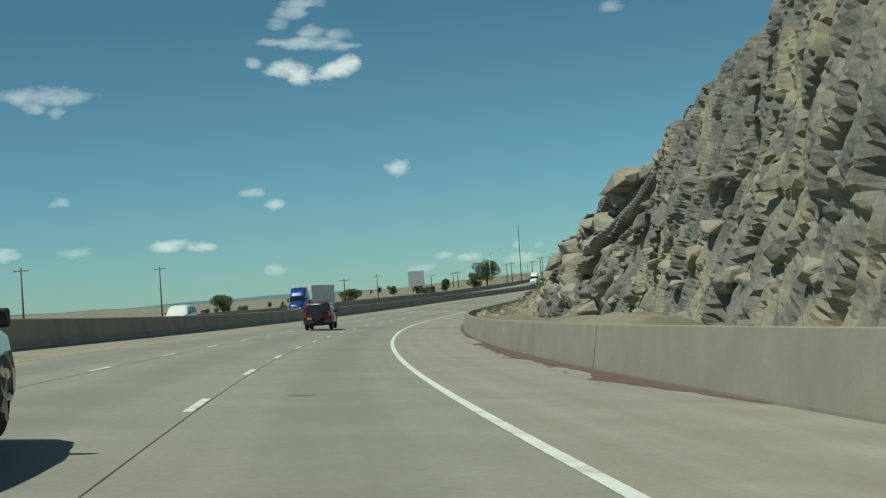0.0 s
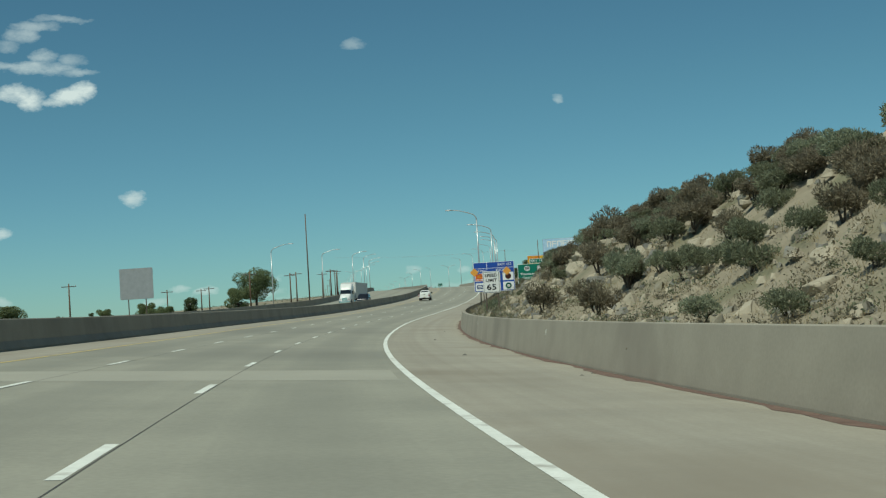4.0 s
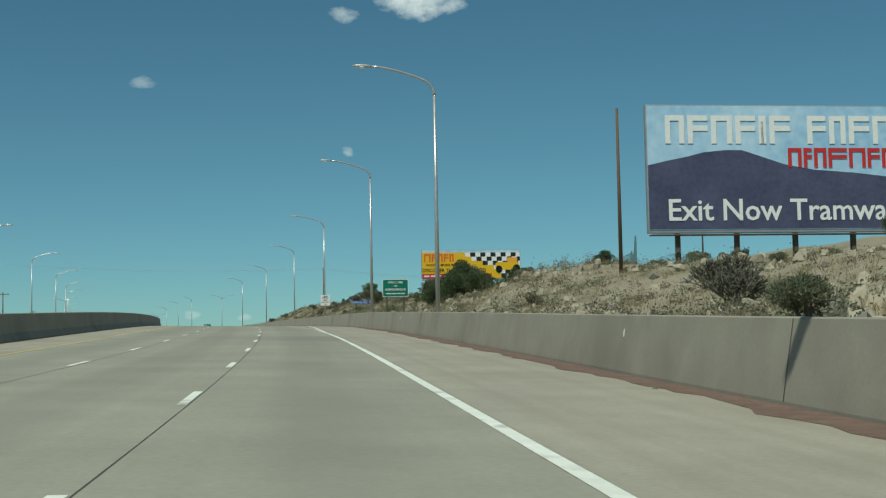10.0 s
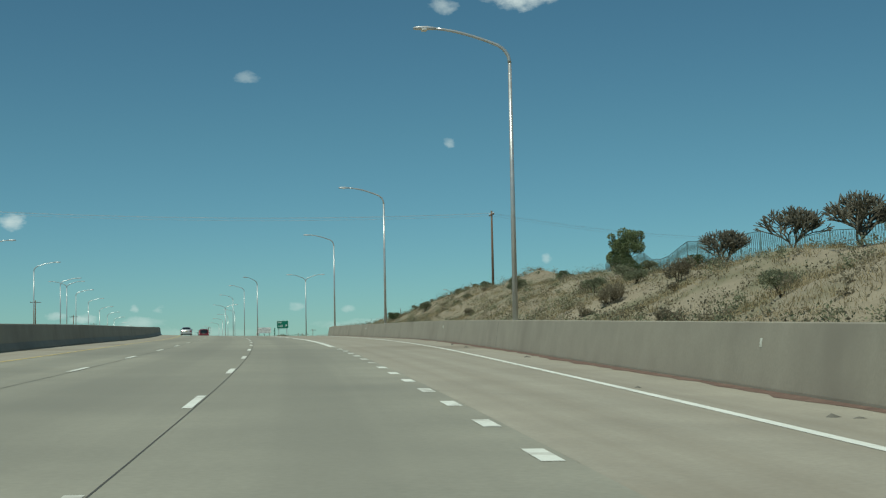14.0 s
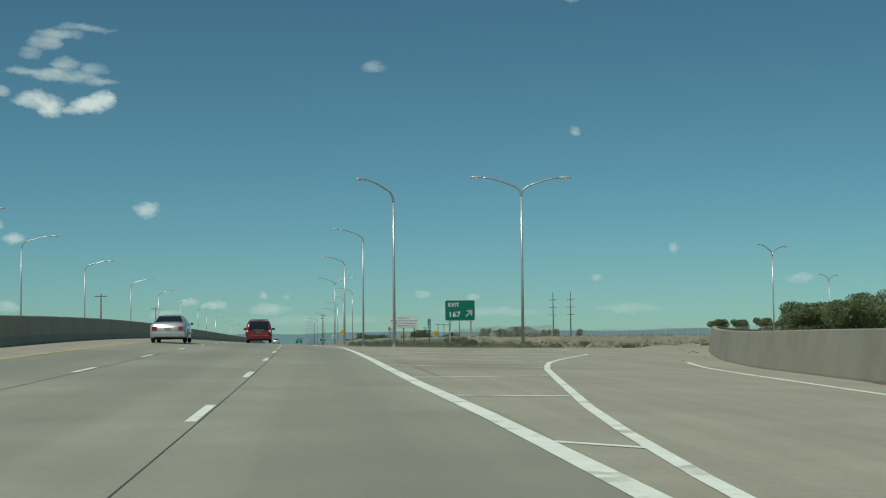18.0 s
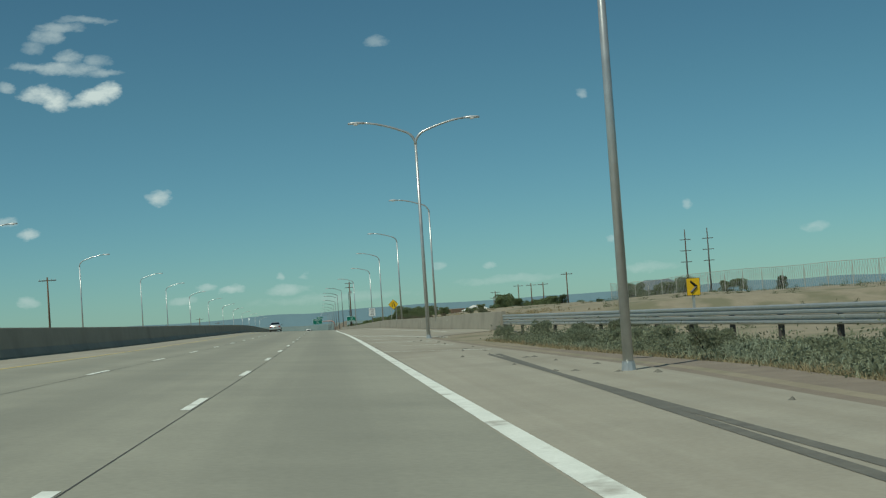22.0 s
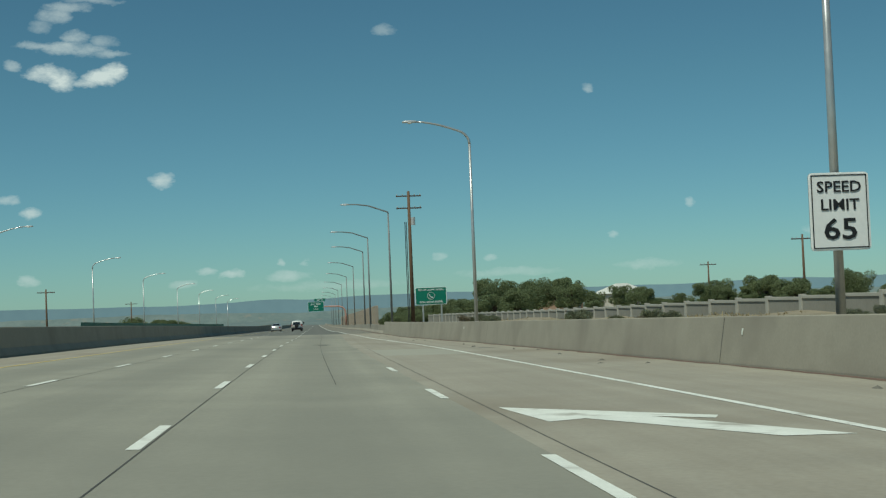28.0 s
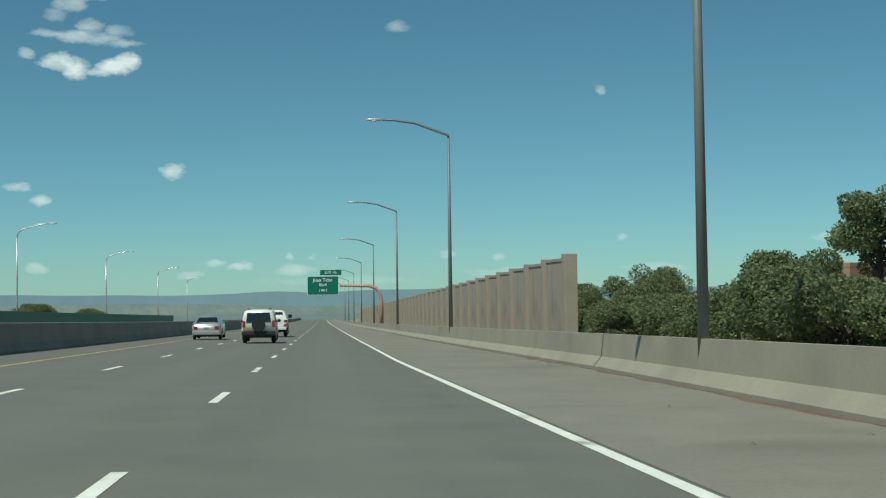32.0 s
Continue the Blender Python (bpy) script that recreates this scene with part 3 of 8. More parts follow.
grit_strip(18, 62, BAR, 0.25, 1.0)
grit_strip(62, 290, BAR, 0.06, 0.35)
grit_strip(290, 345, BAR, 0.1, 0.55)
grit_strip(345, 480, BAR, 0.35, 0.85)
grit_strip(480, 700, BAR, 0.12, 0.5)
grit_strip(930, 1177, BAR2, 0.03, 0.2)
grit_strip(1177, 1400, BAR2, 0.03, 0.14)
for _ in range(150):
    s = _rg.choice((_rg.uniform(0, 700), _rg.uniform(720, 900), _rg.uniform(920, 1250)))
    r = lerp(BAR if s < 718 else PAVED if s < 906 else BAR2, s)
    u, w, q = r - 0.3 - abs(_rg.gauss(0, 1.0)), _rg.uniform(0.04, 0.13), _rg.uniform(0.02, 0.06)
    c = spot(s, u, 0.0)
    vs = [skid.verts.new(c + Vector((w * math.cos(a) * _rg.uniform(0.6, 1.3), w * math.sin(a) * _rg.uniform(0.6, 1.3), 0.0))) for a in (0, 1.3, 2.6, 3.8, 5.1)]
    tp = skid.verts.new(c + Vector((0, 0, q)))
    for k in range(5):
        skid.faces.new((vs[k], vs[(k + 1) % 5], tp))
stain = bmesh.new()
# spot at s 1112.6 is a manhole drawn as a flat dark patch
for s, u, a, b in ((1128.8, 0.4, 1.6, 0.5), (1112.6, 7.2, 0.5, 0.55), (1117, 1.9, 0.5, 0.2), (1128, 0.5, 2.8, 0.25), (20.5, -0.3, 0.12, 0.2), (757.5, 4.2, 0.35, 0.3)):
    stain.faces.new([stain.verts.new(spot(s + a * math.cos(q) * _rg.uniform(0.75, 1.2), u + b * math.sin(q) * _rg.uniform(0.75, 1.2), 0.0035)) for q in [k * 0.5236 for k in range(12)]])
M["grit"] = mat("red_brown_grit", (0.105, 0.062, 0.046), (0.185, 0.12, 0.09), 3, 0.95, 0.5, fine=25)
M["stain"] = mat("oil_stain", (0.12, 0.118, 0.095), (0.2, 0.195, 0.155), 2.5, 0.75, 0.1, fine=15)
tagged(mesh_ob("oil_stain", stain, M["stain"]), "faint dark oil stains and a manhole spot on the concrete", "stain", kind="stuff")
M["skid"] = mat("rubber_marks", (0.105, 0.10, 0.082), (0.165, 0.158, 0.128), 3.0, 0.8, 0.1, fine=20)
tagged(mesh_ob("skid_mark", skid, M["skid"]), "dark rubber skid marks and crumbs on the pavement", "road marking", kind="stuff")
tagged(mesh_ob("loose_grit", grit, M["grit"]), "red-brown grit drifted along the barrier foot", "grit", kind="stuff")
# open joints and reflectors of the barriers
cut, dot = bmesh.new(), bmesh.new()


def on_face(s, table, q, out):
    """A place on a sloped barrier's face, q of its height up and out metres proud."""
    return spot(s, lerp(table, s) + 0.17 * q - out, 0.05 + 1.02 * q)


for table, ss in ((BAR, (14, 31, 58, 88, 121, 160, 204, 262, 306, 354, 396.6, 441, 479, 524.6, 577, 633, 684)), (BAR2, (951.5, 995, 1040, 1087.3, 1122.5, 1160))):
    for s in ss:
        cut.faces.new([cut.verts.new(on_face(s + ds, table, q, 0.004)) for ds, q in ((-0.015, 0.0), (0.015, 0.0), (0.015, 1.0), (-0.015, 1.0))])
        cut.faces.new([cut.verts.new(spot(s + ds, lerp(table, s) + u, 1.094)) for ds, u in ((-0.015, 0.19), (0.015, 0.19), (0.015, 0.41), (-0.015, 0.41))])
for s in (1237.8, 1290, 1340):
    for q0, q1 in (((0.0, 0.08), (0.18, 0.30)), ((0.18, 0.30), (0.24, 0.81))):
        cut.faces.new([cut.verts.new(spot(s + ds, lerp(BAR2, s) + a - 0.004, z)) for ds, (a, z) in ((-0.035, q0), (0.035, q0), (0.035, q1), (-0.035, q1))])
for table, ss in ((BAR, (10.5, 52, 97, 143, 190, 216, 262, 309, 357, 405, 452, 499, 547, 596, 644)), (BAR2, (936, 962, 1010, 1058, 1086, 1130))):
    for s in ss:
        dot.faces.new([dot.verts.new(on_face(s + ds, table, q, 0.006)) for ds, q in ((-0.05, 0.62), (0.05, 0.62), (0.05, 0.76), (-0.05, 0.76))])
        dot.faces.new([dot.verts.new(on_face(s + ds, table, q, 0.03)) for ds, q in ((-0.05, 0.62), (-0.045, 0.76), (0.0, 0.69))])
tagged(mesh_ob("barrier_joint", cut, M["joint"]), "dark open joints in the concrete barriers", "joint", kind="structure")
tagged(mesh_ob("barrier_reflector", dot, M["paint_white"]), "small white reflectors on the concrete barriers", "reflector", kind="stuff")
mark = tagged(mesh_ob("lane_marking_white", paint_w, M["paint_white"]), "worn white lane dashes and edge lines on concrete", "road marking", kind="structure")
tagged(mesh_ob("lane_marking_yellow", paint_y, M["paint_yellow"]), "faded yellow left edge line", "road marking", kind="structure")
tagged(mesh_ob("pavement_joint", seal, M["joint"]), "dark sealed joints between concrete lanes", "joint", kind="structure")

tagged(ribbon("gravel_edge", 746, 906, PAVED, [(a, b + (1.5 if a < 870 else 0.6)) for a, b in PAVED[2:-1]] + [(906, 10.4)], -0.012, M["gravel"], step=3), "brown gravel strip between shoulder and grass", "gravel", kind="structure")
M["fresh"] = mat("fresh_concrete", (0.31, 0.30, 0.24), (0.36, 0.35, 0.28), 0.6, 0.85, 0.1, fine=20)
for s0, s1, a, b in ((1103, 1113.4, 2.45, 5.6), (178, 182.5, -8.2, 1.7), (664, 668.5, -8.2, 1.7)):
    tagged(ribbon("pavement_patch", s0, s1, a, b, 0.0025, M["fresh"], step=2, nu=2), "paler concrete repair patch in the lanes", "pavement patch", kind="structure")
tagged(ribbon("exit_ramp", 712, 830, [(712, 9.0), (744, 17.5), (780, 32), (830, 58)], [(712, 13.3), (733, 17.8), (746, 22), (758, 26.5), (790, 42), (830, 64)], 0.004, M["shoulder"], step=4, nu=2), "tan concrete exit ramp curving away from the lanes", "road", kind="structure")
# ---------------------------------------------------------------- opposite carriageway
tagged(ribbon("road_opposite", S0, S1, -27.2, -11.3, 0.02, M["concrete_road"], nu=3, step=8), "tan-grey concrete lanes of the opposite carriageway", "road", kind="structure")
tagged(profile_wall("barrier_wall_far", S0, S1, -27.0, SAFETY, M["barrier"], side=-1, step=8), "dark concrete barrier on the far side", "barrier", kind="structure")

# ---------------------------------------------------------------- ground
HILL = [(-150, 17), (30, 14.5), (40, 11.4), (46, 9.6), (57, 8.0), (74, 7.4), (77, 6.4), (92, 5.2), (104, 4.4), (110, 4.2), (118, 4.2), (130, 3.9), (145, 3.0), (155, 3.9), (170, 4.6), (195, 5.6), (230, 5.9), (245, 5.4), (275, 4.7), (294, 4.5), (310, 4.1), (330, 3.4), (360, 2.3), (420, 1.9), (436, 2.1), (446, 2.5), (454, 2.3), (462, 1.6), (482, 2.2), (500, 2.2), (530, 2.1), (565, 2.4), (580, 2.6), (600, 2.9), (635, 3.5), (654, 2.8), (678, 1.6), (700, 0.2), (760, -0.3), (900, 0.0), (925, 0.4), (960, 0.8), (1060, 0.6), (1100, 0.35), (1180, 0.3), (1230, 0.0), (1300, 0.0), (5000, 0)]


HILL_RUN = [(-150, 3.0), (102, 3.0), (110, 6.0), (150, 9.0), (200, 11.0), (420, 13.0), (440, 8.0), (456, 8.0), (480, 9.0), (560, 9.0), (620, 10.0), (5000, 10.0)]


SETBACK = [(0, 8.0), (104, 8.0), (112, 4.0), (125, 3.0), (190, 1.0), (220, 0.2)]
UPLAND = [(150, 0), (300, 4.0), (520, 4.4), (600, 1.0), (640, 0), (5000, 0)]


def smooth01(x):
    x = min(max(x, 0.0), 1.0)
    return x * x * (3 - 2 * x)


def wall_foot(s):
    return lerp(BAR, s) if s < 740 else (lerp(PAVED, s) if s < 906 else lerp(BAR2, s))


def ground_h(s, u):
    """Height of the ground over the pavement's plane."""
    if u < -28:
        far = min(1.0, (-28 - u) / 300)
        return -0.4 - 0.5 * smooth01((-28 - u) / 20) - 7.0 * smooth01((-40 - u) / 160) + 6 * far * far * noise.noise(Vector((s * 0.004, u * 0.004, 1.3)))
    f = wall_foot(s) + 0.5
    if u < f:
        return -0.25
    d = u - f
    bank = lerp(HILL, s)
    h = (0.75 if s < 740 or s > 915 else -0.06) * smooth01(d / 0.6) if not 715 < s < 835 else -0.06
    if s > 1150:
        h -= 1.1 * smooth01((s - 1150) / 30) * (1 - smooth01((d - 9) / 6))
    h += bank * smooth01((d - lerp(SETBACK, s)) / lerp(HILL_RUN, s))
    h += lerp(UPLAND, s) * smooth01((d - 18) / 32)
    rough = smooth01(d / 4) * min(1.0, 0.25 + bank * 0.18)
    h += rough * (1.0 * noise.noise(Vector((s * 0.11, u * 0.13, 4.1))) + 0.55 * noise.noise(Vector((s * 0.31, u * 0.33, 9.7))))
    return h


def ground_mesh():
    bm = bmesh.new()
    us = [-900, -600, -400, -250, -160, -100, -60, -44, -34, -29, -27.6, -11.0, 3.0]
    ds = [0.0, 0.55, 1.1, 2, 3, 4, 5.2, 6.5, 8, 10, 12, 14, 17, 21, 26, 33, 45, 65, 100, 160, 260, 420, 640]
    prev = None
    for s in span(-120, 1900, 4.0):
        f = wall_foot(s) + 0.5
        row = [bm.verts.new(spot(s, u, ground_h(s, u))) for u in us] + [bm.verts.new(spot(s, f + d, ground_h(s, f + d))) for d in ds]
        if prev:
            for k in range(len(row) - 1):
                bm.faces.new((prev[k], prev[k + 1], row[k + 1], row[k]))
        prev = row
    return bm


tagged(mesh_ob("ground", ground_mesh(), M["dirt"], smooth=True), "dry tan desert ground with sparse grass", "ground", kind="structure")

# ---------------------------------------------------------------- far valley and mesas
# plain's colours are paled and blued to paint in the haze of distance
M["valley"] = mat("valley_plain_hazed", (0.10, 0.148, 0.142), (0.165, 0.21, 0.195), 0.02, 0.95, 0.0, fine=0.15, stain=(0.2, 0.2, 0.17), stain_scale=0.06, stain_at=(0.6, 0.68))
# blue of the mesas is distance haze put into the base colour
M["mesa"] = mat("mesa_haze_blue", (0.13, 0.215, 0.25), (0.155, 0.245, 0.275), 0.008, 0.95, 0.0, fine=0.05)


def ring(name, radii, a0, a1, step, material, label):
    """A sheet round the middle of the drive: (radius, height) rows over a range of azimuths."""
    bm = bmesh.new()
    prev = None
    n = int((a1 - a0) / step)
    for k in range(n + 1):
        a = radians(a0 + (a1 - a0) * k / n)
        row = [bm.verts.new((-600 - r * math.sin(a), -60 + r * math.cos(a), z(a) if callable(z) else z)) for r, z in radii]
        if prev:
            for i in range(len(row) - 1):
                bm.faces.new((prev[i], row[i], row[i + 1], prev[i + 1]))
        prev = row
    return tagged(mesh_ob(name, bm, material), label, "landscape", kind="structure")


ring("ground_far", [(300, -34), (1400, -35), (2000, -33), (2500, -29), (3200, -24), (3700, -24)], 0, 360, 4, M["valley"], "wide valley plain far below the highway, haze tint in its colour")
# mesas are blue only by the haze in their material
ring("backdrop_mesa", [(3040, -30), (3060, lambda a: 3 + 12 * noise.noise(Vector((a * 5.0, 3.3, 0))) + 4 * noise.noise(Vector((a * 26.0, 1.3, 0)))), (3300, -30)], 30, 170, 0.5, M["mesa"], "low mesas along the horizon with haze blue in their colour")
ring("backdrop_foothill", [(2560, -32), (2600, lambda a: -13 + 7 * noise.noise(Vector((a * 7.0, 8.3, 0))) + 3 * noise.noise(Vector((a * 31.0, 5.3, 0)))), (2900, -32)], 50, 150, 0.5, M["valley"], "low hills across the valley, haze tint in their colour")

# ---------------------------------------------------------------- more materials
M["sign_green"] = plain("sign_green", (0.0, 0.165, 0.105), 0.35)
M["sign_blue"] = plain("sign_blue", (0.012, 0.07, 0.36), 0.35)
M["sign_white"] = plain("sign_white", (0.80, 0.81, 0.78), 0.4)
M["sign_black"] = plain("sign_black", (0.015, 0.015, 0.016), 0.45)
M["sign_yellow"] = plain("sign_yellow", (0.78, 0.47, 0.01), 0.4)
M["sign_orange"] = plain("sign_orange", (0.80, 0.36, 0.06), 0.4)
M["sign_red"] = plain("sign_red", (0.55, 0.03, 0.03), 0.4)
M["sign_brown"] = plain("sign_brown", (0.10, 0.03, 0.02), 0.4)
M["logo_orange"] = plain("logo_orange", (0.72, 0.13, 0.03), 0.4)
M["logo_gold"] = plain("logo_gold", (0.85, 0.38, 0.03), 0.4)
M["logo_lime"] = plain("logo_lime", (0.68, 0.62, 0.03), 0.4)
M["logo_navy"] = plain("logo_navy", (0.015, 0.045, 0.17), 0.4)
M["back_metal"] = mat("sign_back_aluminium", (0.34, 0.35, 0.35), (0.45, 0.46, 0.46), 2, 0.5, 0.03, metal=0.6)
M["post_brown"] = mat("post_weathered_steel", (0.075, 0.06, 0.045), (0.13, 0.105, 0.08), 4, 0.75, 0.1)
M["wood"] = mat("pole_wood", (0.075, 0.045, 0.026), (0.17, 0.105, 0.06), 3, 0.85, 0.4, stretch=(6, 6, 0.5), fine=30)
M["wood_grey"] = mat("pole_wood_grey", (0.06, 0.05, 0.042), (0.12, 0.1, 0.085), 3, 0.9, 0.4, stretch=(6, 6, 0.5), fine=30)
M["wire"] = plain("wire", (0.34, 0.36, 0.36), 0.4)
M["billboard_sky"] = mat("billboard_sky", (0.20, 0.43, 0.64), (0.58, 0.76, 0.88), 0.16, 0.45, 0.0, fine=2)
M["billboard_purple"] = mat("billboard_mountain", (0.042, 0.048, 0.095), (0.09, 0.095, 0.165), 0.5, 0.45, 0.0, fine=5)
M["lamp_head"] = plain("lamp_head_grey", (0.55, 0.56, 0.55), 0.4, 0.4)
M["lens"] = plain("lamp_lens", (0.7, 0.7, 0.66), 0.15)
M["pole_grey"] = plain("pole_painted_grey", (0.17, 0.185, 0.18), 0.5)

_glyphs = {}


def words(text, size, material, parent, x, z, y=-0.03, align="CENTER", name="lettering", wide=1.0):
    """Raised letters in the built-in font on a face that looks along -y."""
    key = (text, size, align)
    if key not in _glyphs:
        c = bpy.data.curves.new("lettering", "FONT")
        c.body, c.size, c.align_x, c.align_y, c.extrude, c.resolution_u = text, size, align, "CENTER", 0.004, 2
        c.offset = size * 0.012
        o = bpy.data.objects.new("lettering", c)
        _glyphs[key] = bpy.data.meshes.new_from_object(o)
        bpy.data.objects.remove(o)
    me = _glyphs[key].copy()
    me.materials.clear()
    me.materials.append(material)
    ob = new(name, me)
    ob.parent = parent
    ob.matrix_basis = pose(x, y, z, 90, 0, 0) @ Matrix.Diagonal((wide, 1, 1, 1))
    return ob


def slab(bm, x0, z0, x1, z1, y0, y1, r=0.0, n=4):
    """A flat plate facing -y with rounded corners."""
    pts = []
    for cx, cz, a in ((x1 - r, z1 - r, 0), (x0 + r, z1 - r, 90), (x0 + r, z0 + r, 180), (x1 - r, z0 + r, 270)):
        for k in range(n + 1 if r else 1):
            t = radians(a + (90 * k / n if r else 45))
            pts.append((cx + r * math.cos(t), cz + r * math.sin(t)))
    f = [bm.verts.new((x, y0, z)) for x, z in pts]
    b = [bm.verts.new((x, y1, z)) for x, z in pts]
    bm.faces.new(f)
    bm.faces.new(b[::-1])
    for k in range(len(pts)):
        j = (k + 1) % len(pts)
        bm.faces.new((f[j], f[k], b[k], b[j]))
    bmesh.ops.recalc_face_normals(bm, faces=bm.faces)


def plate(name, material, parent, x0, z0, x1, z1, y=-0.02, thick=0.012, r=0.0, label=""):
    bm = bmesh.new()
    slab(bm, x0, z0, x1, z1, y, y + thick, r)
    return part(name, bm, material, parent, label)


def bars(material, parent, x0, z0, x1, z1, rows, y=-0.03, seed=1):
    """Writing too small to read, as plain bars."""
    rnd = random.Random(seed)
    h = (z1 - z0) / rows
    for i in range(rows):
        x = x0
        while x < x1 - h * 0.5:
            w = min(rnd.uniform(1.2, 3.2) * h, x1 - x)
            plate("text_bar", material, parent, x, z0 + h * (i + 0.25), x + w, z0 + h * (i + 0.75), y, 0.006)
            x += w + h * 0.5


def empty(name, m, label, category, group=""):
    ob = new(name)
    ob.matrix_basis = m
    return tagged(ob, label, category, group)


def ground_at(s, u):
    return ground_h(s, u)


def sign(name, s, u0, u1, z0, z1, face, edge, label, posts=(), r=0.06, post_mat=None, border=0.035, turn=0.0, category="road sign"):
    """A sign's panel between two offsets and heights, with its border, back and posts down to the ground. Its origin is the middle of its foot."""
    uc = (u0 + u1) / 2
    g = ground_at(s, uc)
    e = empty(name, stand(s, uc, 0.0, turn), label, category)
    w = (u1 - u0) / 2
    plate("panel_edge", edge, e, -w, z0, w, z1, -0.012, 0.012, r)
    plate("panel_face", face, e, -w + border, z0 + border, w - border, z1 - border, -0.02, 0.008, max(0.0, r - border * 0.5))
    plate("panel_back", M["back_metal"], e, -w, z0, w, z1, 0.0, 0.02, r)
    for p in posts:
        bm = bmesh.new()
        gp = ground_at(s, p) + spot(s, p).z - spot(s, uc).z
        box(bm, (p - uc - 0.05, 0.024, gp - 0.3), (p - uc + 0.05, 0.12, z1 - 0.1), 0.008)
        part("post", bm, post_mat or M["post_brown"], e)
    return e


# ---------------------------------------------------------------- street lamps


def arm_curve(reach, rise, n=9):
    """The bend of a lamp's arm from the pole's top outwards."""
    pts = []
    for k in range(n):
        a = radians(90 * k / (n - 1)) * 0.78
        pts.append((-0.75 * (1 - math.cos(a)) * 1.1, 0.75 * math.sin(a)))
    x0, z0 = pts[-1]
    for k in range(1, 7):
        q = k / 6
        pts.append((x0 + (-reach - x0) * q, z0 + (rise - z0) * (1 - (1 - q) ** 1.6)))
    return pts


def lamp_post(height, reach, sides, material, label, angular=False, footed=True):
    e = empty("street_lamp", Matrix.Identity(4), label, "street lamp", "street lamps along the highway")
    zb = height - (0.9 if angular else 1.35)
    bm = bmesh.new()
    tube(bm, [(0, 0, -0.9), (0, 0, zb)], [0.105, 0.065], 10)
    part("pole", bm, material, e, smooth=True)
    if footed:
        bm = bmesh.new()
        box(bm, (-0.17, -0.17, -0.05), (0.17, 0.17, 0.04), 0.012)
        tube(bm, [(0, 0, 0.0), (0, 0, 0.22)], [0.15, 0.115], 10)
        part("base_plate", bm, material, e)
    for side in sides:
        pts = arm_curve(reach, height - 0.1 - zb) if not angular else [(0, 0), (-0.02, 0.12), (-reach * 0.5, 0.72), (-reach * 0.8, 0.86), (-reach, 0.88)]
        bm = bmesh.new()
        tube(bm, [(side * -x, 0, zb + z) for x, z in pts], [0.07 - 0.022 * k / (len(pts) - 1) for k in range(len(pts))], 8)
        part("arm", bm, material, e, smooth=True)
        bm = bmesh.new()
        x = side * reach
        z = zb + pts[-1][1]
        secs = [(-0.1, 0.05, 0.05), (0.05, 0.10, 0.07), (0.25, 0.15, 0.09), (0.55, 0.16, 0.08), (0.72, 0.10, 0.05)]
        rings = []
        for d, w, h in secs:
            rings.append([bm.verts.new((x + side * d, w * math.cos(a), z + (h if math.sin(a) > 0 else 0.055) * math.sin(a))) for a in [2 * math.pi * k / 8 for k in range(8)]])
        for a, b in zip(rings, rings[1:]):
            for k in range(8):
                bm.faces.new((a[k], a[(k + 1) % 8], b[(k + 1) % 8], b[k]))
        bm.faces.new(rings[0]), bm.faces.new(rings[-1])
        bmesh.ops.recalc_face_normals(bm, faces=bm.faces)
        head = part("lamp_head", bm, M["lamp_head"], e, smooth=True)
        bm = bmesh.new()
        slab(bm, -0.18, -0.1, 0.18, 0.1, -0.02, 0.02, 0.05)
        lens = part("lens", bm, M["lens"], head)
        lens.matrix_basis = pose(x + side * 0.33, 0, z - 0.06, 90, 0, 90)
    return e


on_wall = lamp_post(10.75, 2.8, (-1,), M["galv"], "galvanised steel street lamp with one curved arm on the barrier", footed=False)
low_single = lamp_post(10.7, 2.5, (-1,), M["galv"], "galvanised steel street lamp with a curved arm turned aside")
single = lamp_post(12.1, 2.5, (-1,), M["galv"], "galvanised steel street lamp with one curved arm on the verge")
double = lamp_post(11.3, 2.65, (-1, 1), M["galv"], "galvanised steel street lamp with two arms in a Y")
kinked = lamp_post(10.15, 3.3, (-1,), M["pole_grey"], "grey painted street lamp with one kinked arm", True, False)
mirrored = lamp_post(10.8, 2.9, (1,), M["galv"], "galvanised steel street lamp across the median")


def plant(ob, s, u, up, turn=0.0):
    copy_thing(ob, stand(s, u, up, turn))


for s, u in ((304.5, 6.8), (350, 6.66), (391, 6.02), (437.3, 6.03), (473, 6.2), (522, 7.0), (573.5, 7.94), (629.5, 9.0), (680.7, 9.65), (946.3, 10.2), (990.1, 9.88), (1035, 9.75), (1083, 10.4), (1127.4, 8.62)):
    plant(on_wall, s, u, 1.09)
for s, u in ((759, 5.5), (809.6, 6.35), (852.3, 5.75)):
    plant(low_single if s == 759 else single, s, u, -0.05, 40 if s == 759 else 0)
for s, u, turn in ((760.5, 14.1, 0), (895.4, 5.35, 0), (822, 54, 40), (892, 89, 40)):
    plant(double, s, u, -0.05, turn)
for s in (1202, 1229.6, 1272.5, 1318, 1368, 1418, 1468, 1518, 1568):
    plant(kinked, s, lerp(BAR2, s) + 0.3, 0.81)
plant(kinked, 1171, 6.3, 1.09)
for s in (359, 412, 470, 520, 570, 620, 670, 720, 770, 813, 852, 898, 941, 990, 1045, 1083, 1130, 1177, 1230, 1280, 1334, 1385, 1440, 1490):
    plant(mirrored, s, -28.2, -0.4)
plant(double, 790, -28.4, -0.4)
for o in (on_wall, single, low_single, double, kinked, mirrored):
    for c in o.children_recursive:
        bpy.data.objects.remove(c)
    bpy.data.objects.remove(o)

